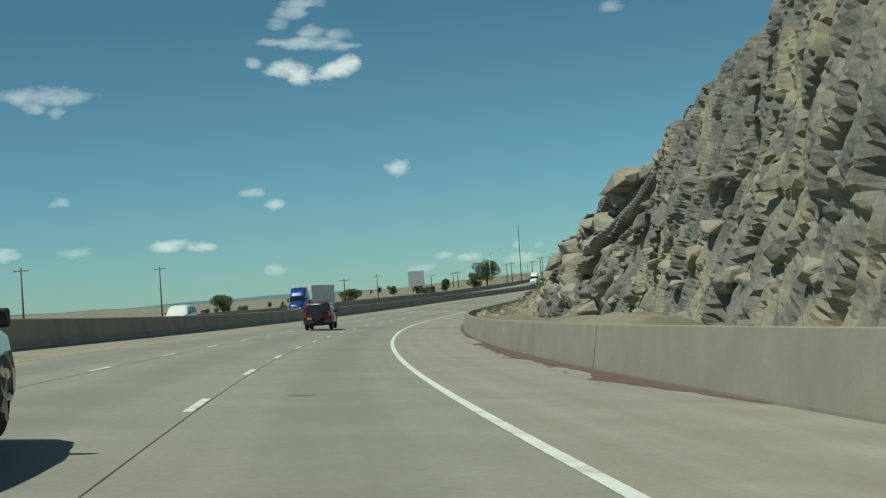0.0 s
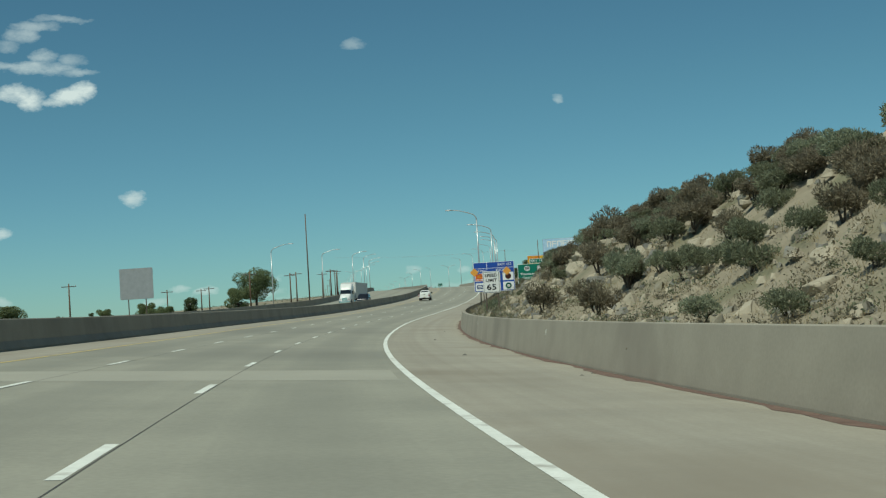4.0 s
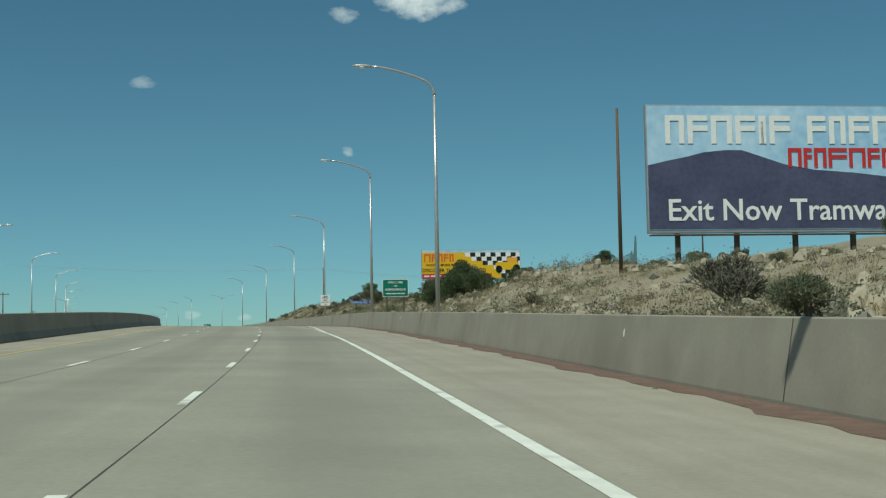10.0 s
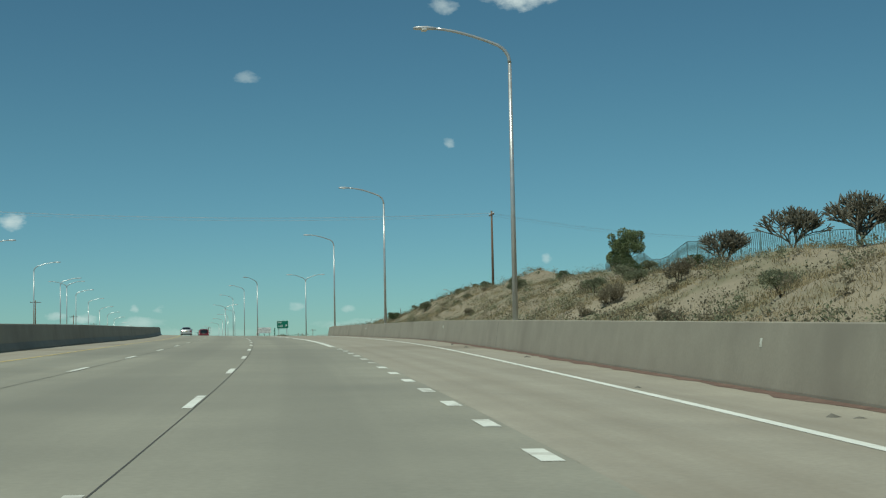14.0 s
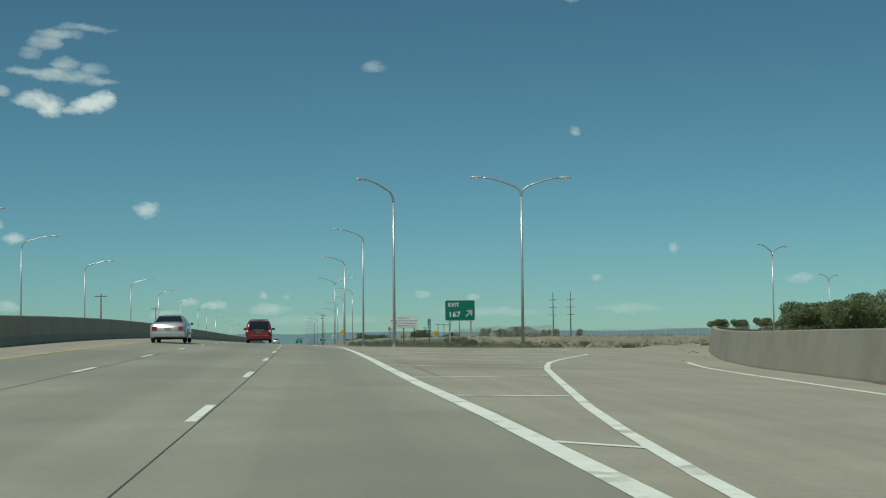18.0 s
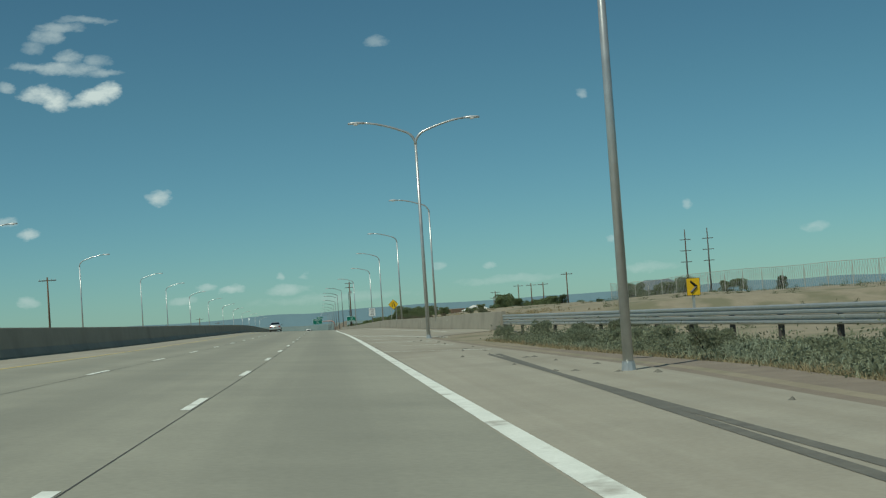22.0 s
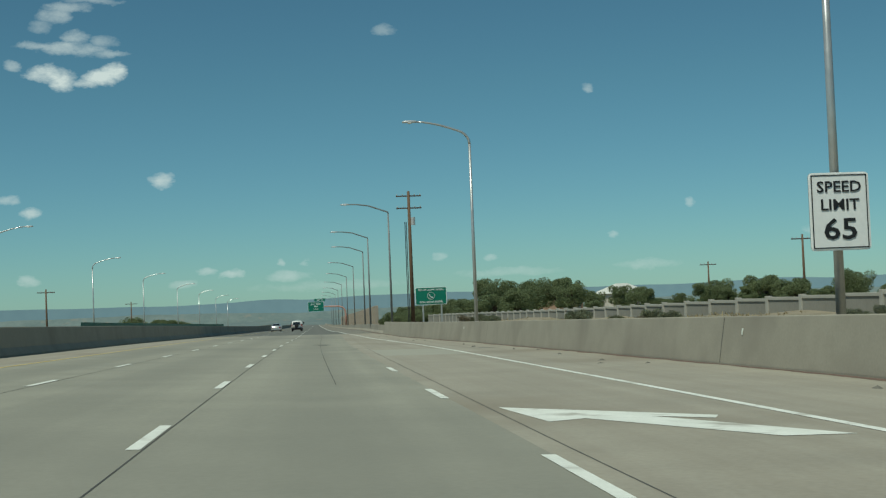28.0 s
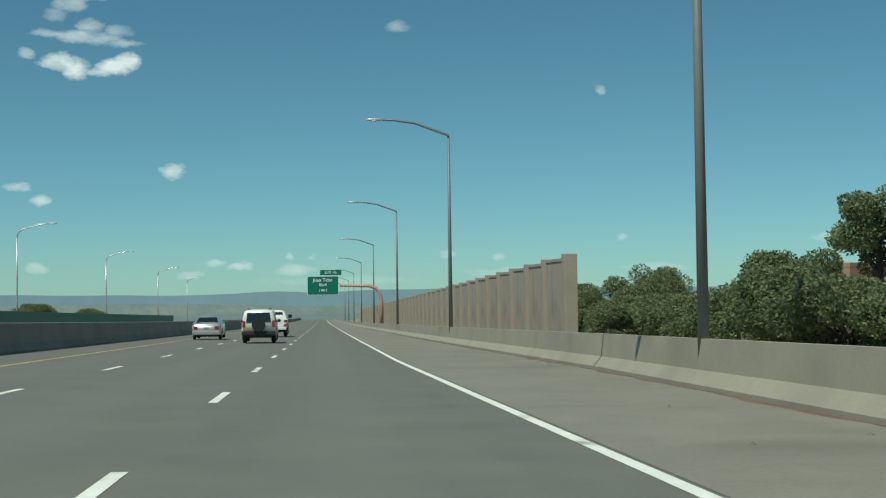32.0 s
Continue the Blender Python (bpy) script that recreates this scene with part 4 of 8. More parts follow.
# ---------------------------------------------------------------- road signs
W, K, G, B = M["sign_white"], M["sign_black"], M["sign_green"], M["sign_blue"]
# service sign with six logo plates
e = sign("service_sign", 287.5, 6.9, 11.0, 2.45, 5.42, B, W, "blue highway service sign with six business plates and white border", (7.8, 10.2), 0.12)
plate("divider", W, e, -0.72, 2.5, -0.68, 5.38, -0.026)
plate("divider", W, e, -2.0, 4.78, 2.0, 4.82, -0.026)
words("LODGING", 0.27, W, e, -1.38, 4.55)
words("FOOD", 0.34, W, e, 0.7, 4.55)
words("EXIT 167", 0.36, W, e, 1.1, 5.12)
for x, z, m in ((-1.38, 3.92, "logo_orange"), (0.05, 3.92, "logo_lime"), (1.4, 3.92, "sign_white"), (-1.38, 2.95, "sign_white"), (0.05, 2.95, "sign_red"), (1.4, 2.95, "sign_white")):
    w, h = 0.55, 0.40
    plate("logo_border", W, e, x - w, z - h, x + w, z + h, -0.026, r=0.05)
    p = plate("logo_plate", M[m], e, x - w + 0.04, z - h + 0.04, x + w - 0.04, z + h - 0.04, -0.032, r=0.04)


def disc(name, material, parent, x, z, rx, rz, y, hole=0.0, n=24, label=""):
    bm = bmesh.new()
    if hole:
        o = [bm.verts.new((x + rx * math.cos(2 * math.pi * k / n), y, z + rz * math.sin(2 * math.pi * k / n))) for k in range(n)]
        i = [bm.verts.new((x + rx * hole * math.cos(2 * math.pi * k / n), y, z + rz * hole * math.sin(2 * math.pi * k / n))) for k in range(n)]
        for k in range(n):
            bm.faces.new((o[k], o[(k + 1) % n], i[(k + 1) % n], i[k]))
    else:
        bm.faces.new([bm.verts.new((x + rx * math.cos(2 * math.pi * k / n), y, z + rz * math.sin(2 * math.pi * k / n))) for k in range(n)])
    bmesh.ops.solidify(bm, geom=bm.faces[:], thickness=0.006)
    return part(name, bm, material, parent, label)


disc("logo_ring", M["logo_gold"], e, -1.38, 4.0, 0.36, 0.17, -0.042, 0.45)
bars(W, e, -1.8, 3.6, -0.95, 3.76, 1, -0.04, 3)
bars(K, e, -0.35, 3.7, 0.45, 4.15, 2, -0.04, 4)
disc("logo_disc", M["sign_brown"], e, 1.4, 3.92, 0.3, 0.3, -0.042)
plate("logo_panel", M["logo_navy"], e, -1.8, 2.75, -0.96, 3.15, -0.038, r=0.05)
bars(W, e, -1.7, 2.8, -1.05, 3.1, 2, -0.05, 5)
for dx in (-0.14, 0.14):
    bm = bmesh.new()
    tube(bm, [(0.05 + dx - 0.13, -0.045, 2.7), (0.05 + dx - 0.1, -0.045, 3.05), (0.05 + dx, -0.045, 3.2), (0.05 + dx + 0.1, -0.045, 3.05), (0.05 + dx + 0.13, -0.045, 2.7)], [0.035] * 5, 6)
    part("logo_arch", bm, M["logo_gold"], e)
disc("logo_disc", G, e, 1.4, 2.95, 0.3, 0.3, -0.042)
disc("logo_disc", W, e, 1.4, 2.95, 0.16, 0.16, -0.05)

# speed limit with two warning flags


def speed_limit(s, u0, u1, z0, z1, posts, label):
    e = sign("speed_limit_sign", s, u0, u1, z0, z1, W, W, label, posts, 0.08, border=0.02)
    w, h = u1 - u0, z1 - z0
    zc = (z0 + z1) / 2
    bm = bmesh.new()
    for x0, x1, a, b in ((-w / 2 + 0.05, w / 2 - 0.05, z1 - 0.065, z1 - 0.045), (-w / 2 + 0.05, w / 2 - 0.05, z0 + 0.045, z0 + 0.065), (-w / 2 + 0.045, -w / 2 + 0.065, z0 + 0.05, z1 - 0.05), (w / 2 - 0.065, w / 2 - 0.045, z0 + 0.05, z1 - 0.05)):
        box(bm, (x0, -0.028, a), (x1, -0.021, b))
    part("border", bm, K, e)
    words("SPEED", h * 0.2, K, e, 0, zc + h * 0.31, wide=1.1)
    words("LIMIT", h * 0.2, K, e, 0, zc + h * 0.08, wide=1.1)
    words("65", h * 0.38, K, e, 0, zc - h * 0.24, wide=1.25)
    return e


e = speed_limit(240, 7.82, 8.94, 2.38, 3.8, (8.0, 8.8), "white speed limit 65 sign with two orange flag boards")
for x in (-1.08, 1.05):
    bm = bmesh.new()
    slab(bm, -0.2, -0.2, 0.2, 0.2, -0.02, 0.0, 0.02)
    p = part("flag_board", bm, M["sign_orange"], e, "orange diamond flag board")
    p.matrix_basis = pose(x, 0.0, 3.78, 0, 45, 0)
    bm = bmesh.new()
    tube(bm, [(x * 0.45, 0.03, 3.5), (x, 0.03, 3.75)], [0.015, 0.015], 6)
    part("flag_bracket", bm, M["post_brown"], e)
speed_limit(1082.9, 9.76, 10.98, 2.34, 3.87, (), "white speed limit 65 sign clamped to a lamp pole").matrix_basis @= pose(0, -0.14, 0)

# big guide sign
e = sign("guide_sign", 374, 10.0, 14.65, 2.25, 5.6, G, W, "large green guide sign with an exit tab on two steel posts", (10.8, 13.7), 0.2, border=0.06)
words("Tramway  Blvd", 0.52, W, e, 0.0, 3.95, wide=1.2)
words("Central  Ave", 0.52, W, e, 0.0, 3.32, wide=1.2)
words("NEXT EXIT", 0.36, W, e, 0.1, 2.62, wide=1.15)
disc("route_shield", W, e, -0.75, 4.85, 0.52, 0.42, -0.03)
words("556", 0.48, K, e, -0.75, 4.85, -0.042)
p = plate("route_marker", M["sign_brown"], e, 0.9, 4.4, 1.65, 5.25, -0.028, r=0.03)
plate("marker_panel", W, p, 0.95, 4.45, 1.6, 5.2, -0.034)
plate("marker_panel", M["sign_brown"], p, 1.0, 4.56, 1.55, 5.08, -0.04)
plate("marker_panel", W, p, 1.06, 4.62, 1.49, 5.0, -0.046)
words("66", 0.26, K, p, 1.275, 4.78, -0.052)
words("ROUTE", 0.12, W, p, 1.275, 5.04, -0.05)
p = plate("exit_tab", W, e, -0.3, 5.66, 2.33, 6.4, -0.012, r=0.12)
plate("tab_face", G, p, -0.25, 5.71, 2.28, 6.35, -0.02, r=0.1)
words("EXIT  167", 0.46, W, p, 1.0, 6.03, wide=1.15)

# billboards


def billboard(name, s, u0, u1, z0, z1, label, legs, turn=0.0):
    uc = (u0 + u1) / 2
    e = empty(name, stand(s, uc, 0.0, turn), label, "billboard")
    w = (u1 - u0) / 2
    bm = bmesh.new()
    box(bm, (-w, 0.0, z0), (w, 0.3, z1), 0.03)
    part("panel_box", bm, M["back_metal"], e)
    for k in range(legs):
        x = -w * 0.85 + 1.7 * w * k / (legs - 1)
        bm = bmesh.new()
        g = ground_at(s, uc + x) + spot(s, uc + x).z - spot(s, uc).z
        box(bm, (x - 0.1, 0.32, g - 0.6), (x + 0.1, 0.56, z1 - 0.4), 0.01)
        part("leg", bm, M["post_brown"], e)
    bm = bmesh.new()
    box(bm, (-w, -0.55, z0 - 0.14), (w, -0.05, z0 - 0.09), 0.01)
    part("catwalk", bm, M["post_brown"], e)
    return e


e = billboard("mountain_billboard", 439, 15.9, 35.7, 4.6, 10.5, "wide billboard with a blue sky, dark mountain and cable car", 7)
plate("sky_sheet", M["billboard_sky"], e, -9.85, 4.75, 9.85, 10.45, -0.02)
bm = bmesh.new()
top = [(-9.85, 7.7), (-9.0, 7.9), (-8.0, 8.1), (-7.2, 8.3), (-6.2, 8.4), (-5.4, 8.4), (-4.6, 8.15), (-3.4, 7.75), (-2.0, 7.5), (0.0, 7.35), (2.2, 7.1), (4.0, 7.0), (6.0, 6.85), (8.05, 6.6), (9.85, 6.5)]
f = [bm.verts.new((x, -0.03, z)) for x, z in top] + [bm.verts.new((9.85, -0.03, 4.78)), bm.verts.new((-9.85, -0.03, 4.78))]
bm.faces.new(f)
part("mountain_print", bm, M["billboard_purple"], e, "dark purple printed mountain")
words("Exit Now Tramway Blvd.", 1.4, W, e, -1.9, 5.6, -0.05, wide=1.0)


def letter_blocks(material, parent, x0, z0, widths, h, y, gap, name="letter_block"):
    """A trade name, drawn as plain blocks, one for each letter."""
    x = x0
    for i, w in enumerate(widths):
        if w > 0:
            bm = bmesh.new()
            t = h * 0.19
            box(bm, (x, y, z0), (x + t, y + 0.01, z0 + h))
            box(bm, (x + t, y, z0 + h - t), (x + w, y + 0.01, z0 + h))
            if i % 2:
                box(bm, (x + t, y, z0 + h * 0.45), (x + w, y + 0.01, z0 + h * 0.45 + t))
            else:
                box(bm, (x + w - t, y, z0), (x + w, y + 0.01, z0 + h - t))
            part(name, bm, material, parent)
        x += abs(w) + gap


letter_blocks(W, e, -9.0, 8.7, (0.9, 0.95, 1.0, 0.95, 0.35, 1.0, -0.5, 0.9, 0.8, 1.0, 0.9), 1.3, -0.05, 0.16)
letter_blocks(M["sign_red"], e, -3.2, 7.6, (0.65, 0.4, 0.6, 0.9, 0.8, 0.6, 0.6), 0.9, -0.05, 0.1)
car = plate("cabin_print", M["sign_black"], e, 6.1, 5.6, 9.2, 7.9, -0.05, r=0.2)
plate("cabin_window", M["billboard_sky"], car, 6.3, 6.6, 7.5, 7.6, -0.056, r=0.05)
plate("cabin_window", M["billboard_sky"], car, 7.7, 6.6, 9.0, 7.6, -0.056, r=0.05)
plate("cabin_base", W, car, 6.1, 5.55, 9.2, 6.0, -0.058, r=0.15)
bm = bmesh.new()
for a, b in (((6.7, 7.9), (7.4, 10.2)), ((8.6, 7.9), (7.7, 10.2)), ((7.0, 9.0), (8.2, 9.0)), ((7.2, 10.2), (8.4, 10.35))):
    tube(bm, [(a[0], -0.05, a[1]), (b[0], -0.05, b[1])], [0.06, 0.05], 5)
part("hanger_print", bm, W, e)

e = billboard("museum_billboard", 519, 17.0, 27.7, 4.95, 8.05, "yellow billboard with a chequered flag and a yellow racing car", 5)
plate("yellow_sheet", M["sign_yellow"], e, -5.3, 5.0, 5.3, 7.75, -0.02)
plate("blue_strip", M["billboard_sky"], e, -5.3, 7.75, 5.3, 8.0, -0.02)
plate("red_strip", M["sign_red"], e, -5.3, 5.0, 2.2, 5.5, -0.03)
bars(W, e, -5.1, 5.08, 2.0, 5.42, 1, -0.04, 8)
letter_blocks(M["logo_orange"], e, -5.1, 6.75, (0.72, 0.55, 0.5, 0.5, 0.45), 0.85, -0.04, 0.12)
words("RACING MUSEUM", 0.36, M["sign_brown"], e, -3.35, 6.42, -0.04, wide=1.05)
words("DISCOVER THE ART OF SPEED", 0.52, K, e, -1.85, 5.85, -0.04, wide=0.98)
bm, bw = bmesh.new(), bmesh.new()
for i in range(12):
    for j in range(6):
        x, z = -1.2 + i * 0.55 + (5 - j) * 0.12, 5.05 + j * 0.45
        if x < 5.2 and (z > 7.2 - (x + 1.2) * 0.35 or x > 3.0) and x > -1.4 + (7.6 - z) * 1.6:
            slab(bm if (i + j) % 2 else bw, x, z, min(5.3, x + 0.55), min(7.74, z + 0.45), -0.03, -0.022)
part("flag_print", bm, K, e, "black squares of a chequered flag")
part("flag_print", bw, W, e, "white squares of a chequered flag")
p = plate("racing_car_print", M["sign_yellow"], e, 2.6, 5.9, 5.2, 6.7, -0.05, r=0.3)
disc("wheel_print", K, p, 3.0, 5.95, 0.36, 0.4, -0.06)
disc("wheel_print", K, p, 4.9, 6.0, 0.4, 0.45, -0.06)
plate("wing_print", M["logo_gold"], p, 3.9, 6.7, 5.0, 7.2, -0.055, r=0.1)

e = sign("welcome_sign", 467, 6.3, 8.0, 2.1, 3.25, G, W, "green sign with small white writing behind the barrier", (6.6, 7.7), 0.08)
words("WELCOME", 0.2, W, e, 0, 3.03)
words("TO", 0.15, W, e, 0, 2.8)
words("ALBUQUERQUE", 0.2, W, e, 0, 2.57, wide=0.95)
bars(W, e, -0.6, 2.24, 0.6, 2.38, 1, -0.03, 9)
# bicycle sign clamped to a lamp pole
e = sign("bicycle_exit_sign", 522, 6.55, 7.55, 2.2, 3.33, W, W, "white bikes must exit sign clamped to a lamp pole", (), 0.06, border=0.02)
e.matrix_basis @= pose(0, -0.14, 0)
for x in (-0.19, 0.19):
    disc("wheel_symbol", K, e, x, 3.03, 0.13, 0.13, -0.03, 0.75)
bm = bmesh.new()
for a, b in (((-0.19, 3.03), (-0.08, 3.18)), ((-0.08, 3.18), (0.12, 3.18)), ((0.19, 3.03), (0.1, 3.24)), ((-0.19, 3.03), (0.0, 3.03)), ((0.0, 3.03), (0.12, 3.18)), ((0.0, 3.03), (-0.1, 3.22)), ((0.1, 3.24), (0.18, 3.24))):
    tube(bm, [(a[0], -0.03, a[1]), (b[0], -0.03, b[1])], [0.014, 0.014], 5)
part("bicycle_frame_symbol", bm, K, e)
words("BIKES", 0.17, K, e, 0, 2.76)
words("MUST EXIT", 0.17, K, e, 0, 2.55)


def arrow(parent, material, x, z, size, angle, y=-0.03):
    bm = bmesh.new()
    pts = [(-0.5, 0.09), (0.1, 0.09), (-0.08, 0.36), (0.14, 0.36), (0.5, 0.0), (0.14, -0.36), (-0.08, -0.36), (0.1, -0.09), (-0.5, -0.09)]
    bm.faces.new([bm.verts.new((a * size, 0, b * size)) for a, b in pts])
    bmesh.ops.solidify(bm, geom=bm.faces[:], thickness=0.006)
    ob = part("arrow", bm, material, parent)
    ob.matrix_basis = pose(x, y, z, 0, -angle, 0)


arrow(e, K, 0, 2.34, 0.2, 45)
e = sign("street_name_sign", 518, 9.4, 11.4, 2.32, 2.65, B, W, "low blue street name sign on two wooden posts", (9.9, 10.95), 0.03, M["wood_grey"], 0.015)
words("CENTRAL  AVE", 0.24, W, e, -0.12, 2.48)
arrow(e, W, 0.87, 2.48, 0.18, 45)
# gore exit sign
e = sign("gore_exit_sign", 761.5, 9.05, 11.1, 1.70, 3.10, G, W, "green exit 167 gore sign with an arrow on two posts", (9.4, 10.8), 0.1, M["galv"], 0.04)
words("EXIT", 0.36, W, e, -0.42, 2.76)
words("167", 0.5, W, e, -0.38, 2.12, wide=1.1)
arrow(e, W, 0.6, 2.2, 0.62, 45)
e = sign("state_law_sign", 811.3, 9.2, 12.05, 1.88, 3.08, W, W, "wide white state law sign with black writing on wooden posts", (9.5, 10.6, 11.7), 0.06, M["wood_grey"], 0.02)
words("STATE LAW", 0.2, K, e, 0, 2.9, wide=1.1)
words("MOVE OVER OR SLOW DOWN FOR", 0.165, K, e, 0, 2.63, wide=1.02)
words("STOPPED LAW ENFORCEMENT", 0.165, K, e, 0, 2.37, wide=1.05)
words("AND PUBLIC SERVICE VEHICLES", 0.165, K, e, 0, 2.11, wide=1.0)
for a, b, c, d in ((-1.36, 3.03, 1.36, 3.045), (-1.36, 1.915, 1.36, 1.93), (-1.375, 1.915, -1.36, 3.045), (1.36, 1.915, 1.375, 3.045)):
    plate("border", K, e, a, b, c, d, -0.026)
e = sign("mile_marker", 790, 10.95, 11.23, 1.19, 2.41, G, W, "narrow green mile marker 168 on a post", (11.09,), 0.03, border=0.012)
words("MILE", 0.09, W, e, 0, 2.31)
for i, ch in enumerate("168"):
    words(ch, 0.32, W, e, 0, 2.08 - i * 0.29)
e = sign("lane_sign", 822, 9.6, 10.2, 1.6, 2.3, W, W, "small white sign with black writing on a post", (9.9,), 0.03, M["wood_grey"], 0.015)
bars(K, e, -0.24, 1.66, 0.24, 2.22, 4, -0.03, 13)
for s, u, z in ((864, 19.0, 1.3), (884, 16.0, 1.3)):
    e = sign("curve_chevron_sign", s, u - 0.3, u + 0.3, z, z + 0.75, M["sign_yellow"], K, "small yellow curve chevron sign on a steel post", (u,), 0.02, M["galv"], 0.015)
    for dz in (-0.11, 0.11):
        bm = bmesh.new()
        tube(bm, [(0.12 * (-1 if dz < 0 else -1), -0.03, z + 0.375 + 2.2 * dz), (0.14, -0.03, z + 0.375)], [0.05, 0.05], 4)
        part("chevron_symbol", bm, K, e)
# back of a sign across the median
e = sign("sign_back", 299, -33.2, -29.4, 2.8, 6.25, M["back_metal"], M["back_metal"], "bare metal back of a sign across the median", (-32.3, -30.3), 0.1)
# merging diamond
e = empty("merge_sign", stand(1014.5, 10.3, -0.58), "yellow diamond lane-ends sign on two steel posts", "road sign")
bm = bmesh.new()
slab(bm, -0.52, -0.52, 0.52, 0.52, -0.012, 0.0, 0.06)
p = part("panel_edge", bm, K, e)
p.matrix_basis = pose(0, 0, 3.8, 0, 45, 0)
bm = bmesh.new()
slab(bm, -0.49, -0.49, 0.49, 0.49, -0.02, -0.012, 0.05)
p = part("panel_face", bm, M["sign_yellow"], e)
p.matrix_basis = pose(0, 0, 3.8, 0, 45, 0)
bm = bmesh.new()
tube(bm, [(-0.17, -0.024, 3.5), (-0.17, -0.024, 4.1)], [0.045, 0.045], 4)
tube(bm, [(0.2, -0.024, 3.45), (0.2, -0.024, 3.65), (0.08, -0.024, 3.9), (0.08, -0.024, 4.1)], [0.05] * 4, 4)
part("lane_symbol", bm, K, e)
for x in (-0.35, 0.35):
    bm = bmesh.new()
    box(bm, (x - 0.035, 0.005, 0.2), (x + 0.035, 0.07, 4.0), 0.005)
    part("post", bm, M["galv"], e)
# report sign
e = sign("report_sign", 1150.5, 6.98, 9.18, 2.27, 3.5, G, W, "green report-by-phone sign with a round phone symbol", (7.5, 8.8), 0.1, M["galv"], 0.035)
words("REPORT DRUNK DRIVERS", 0.155, W, e, 0, 3.32)
disc("phone_symbol", W, e, 0, 2.9, 0.27, 0.27, -0.03, 0.85)
bm = bmesh.new()
tube(bm, [(-0.12, -0.03, 3.0), (-0.06, -0.03, 2.86), (0.06, -0.03, 2.78), (0.13, -0.03, 2.8)], [0.05, 0.03, 0.03, 0.05], 6)
part("handset_symbol", bm, W, e)
words("DIAL #DWI (#394)", 0.2, W, e, 0, 2.46)
# cantilever sign
M["cantilever"] = plain("cantilever_paint", (0.50, 0.27, 0.21), 0.5)
e = empty("cantilever_sign", stand(1362, 6.35), "green overhead exit sign on a curved salmon cantilever", "road sign")
bm = bmesh.new()
pts = [(0.4, 0, -0.3), (0.4, 0, 3.2), (0.25, 0, 4.2), (-0.25, 0, 4.85), (-1.1, 0, 5.12), (-4.4, 0, 5.2)]
tube(bm, pts, [0.24, 0.22, 0.2, 0.19, 0.18, 0.14], 12)
part("mast", bm, M["cantilever"], e, smooth=True)
x0, x1, z0, z1 = -8.14, -4.55, 4.15, 6.3
plate("panel_edge", W, e, x0, z0, x1, z1, -0.22, 0.012, 0.12)
plate("panel_face", G, e, x0 + 0.04, z0 + 0.04, x1 - 0.04, z1 - 0.04, -0.23, 0.008, 0.1)
plate("panel_back", M["back_metal"], e, x0, z0, x1, z1, -0.2, 0.03, 0.12)
words("Juan Tabo", 0.55, W, e, (x0 + x1) / 2, 5.85, -0.24)
words("Blvd", 0.5, W, e, (x0 + x1) / 2, 5.3, -0.24)
words("1 MILE", 0.36, W, e, (x0 + x1) / 2, 4.65, -0.24)
plate("exit_tab", G, e, -6.65, 6.4, -4.2, 7.0, -0.23, 0.02, 0.06)
words("EXIT 166", 0.36, W, e, -5.42, 6.7, -0.24)

# ---------------------------------------------------------------- utility poles and wires


def utility_pole(s, u, height, arms=1, up=None, label="weathered wooden utility pole with one crossarm", turn=0.0, thick=0.16, drop=False, metal=False, base=None):
    g = ground_at(s, u) if up is None else up
    e = empty("utility_pole", stand(s, u, g, turn), label, "utility pole")
    bm = bmesh.new()
    tube(bm, [(0, 0, min(-0.4, ground_at(s, u) - g - 0.3)), (0, 0, height)], [thick, thick * 0.62], 10)
    part("pole", bm, M["pole_grey"] if metal else M["wood"], e, smooth=True)
    for k in range(arms):
        z = height - 0.45 - 1.1 * k
        bm = bmesh.new()
        box(bm, (-1.15, -0.06, z - 0.06), (1.15, 0.06, z + 0.06), 0.01)
        arm = part("crossarm", bm, M["wood_grey"], e)
        for x in (-1.05, -0.55, 0.55, 1.05):
            bm = bmesh.new()
            tube(bm, [(x, 0, z + 0.05), (x, 0, z + 0.13), (x, 0, z + 0.2)], [0.02, 0.055, 0.03], 6)
            part("insulator", bm, M["lamp_head"], arm)
    return e


def lattice_pole(s, u, height):
    """A tall steel pole with three short staggered arms."""
    e = empty("transmission_pole", stand(s, u, ground_at(s, u)), "tall slender transmission pole with short stub arms", "utility pole", "transmission poles on the desert")
    bm = bmesh.new()
    tube(bm, [(0, 0, -0.4), (0, 0, height)], [0.26, 0.13], 10)
    part("pole", bm, M["wood_grey"], e, smooth=True)
    for k in range(3):
        bm = bmesh.new()
        z = height * (0.86 - 0.15 * k)
        box(bm, (-height * 0.075, -0.09, z - 0.09), (height * 0.075, 0.09, z + 0.09), 0.02)
        part("stub_arm", bm, M["wood_grey"], e)

# ---------------------------------------------------------------- vehicles
M["car_red"] = mat("car_paint_red", (0.17, 0.010, 0.014), (0.22, 0.014, 0.018), 1.0, 0.3, 0.0, metal=0.25, coat=0.8)
M["car_darkred"] = mat("car_paint_dark_red", (0.075, 0.014, 0.014), (0.11, 0.02, 0.018), 1.0, 0.35, 0.0, metal=0.2, coat=0.6)
M["car_white"] = mat("car_paint_white", (0.66, 0.67, 0.62), (0.78, 0.79, 0.74), 1.0, 0.35, 0.0, coat=0.6)
M["car_silver"] = mat("car_paint_silver", (0.40, 0.41, 0.40), (0.52, 0.53, 0.51), 1.0, 0.3, 0.0, metal=0.5, coat=0.6)
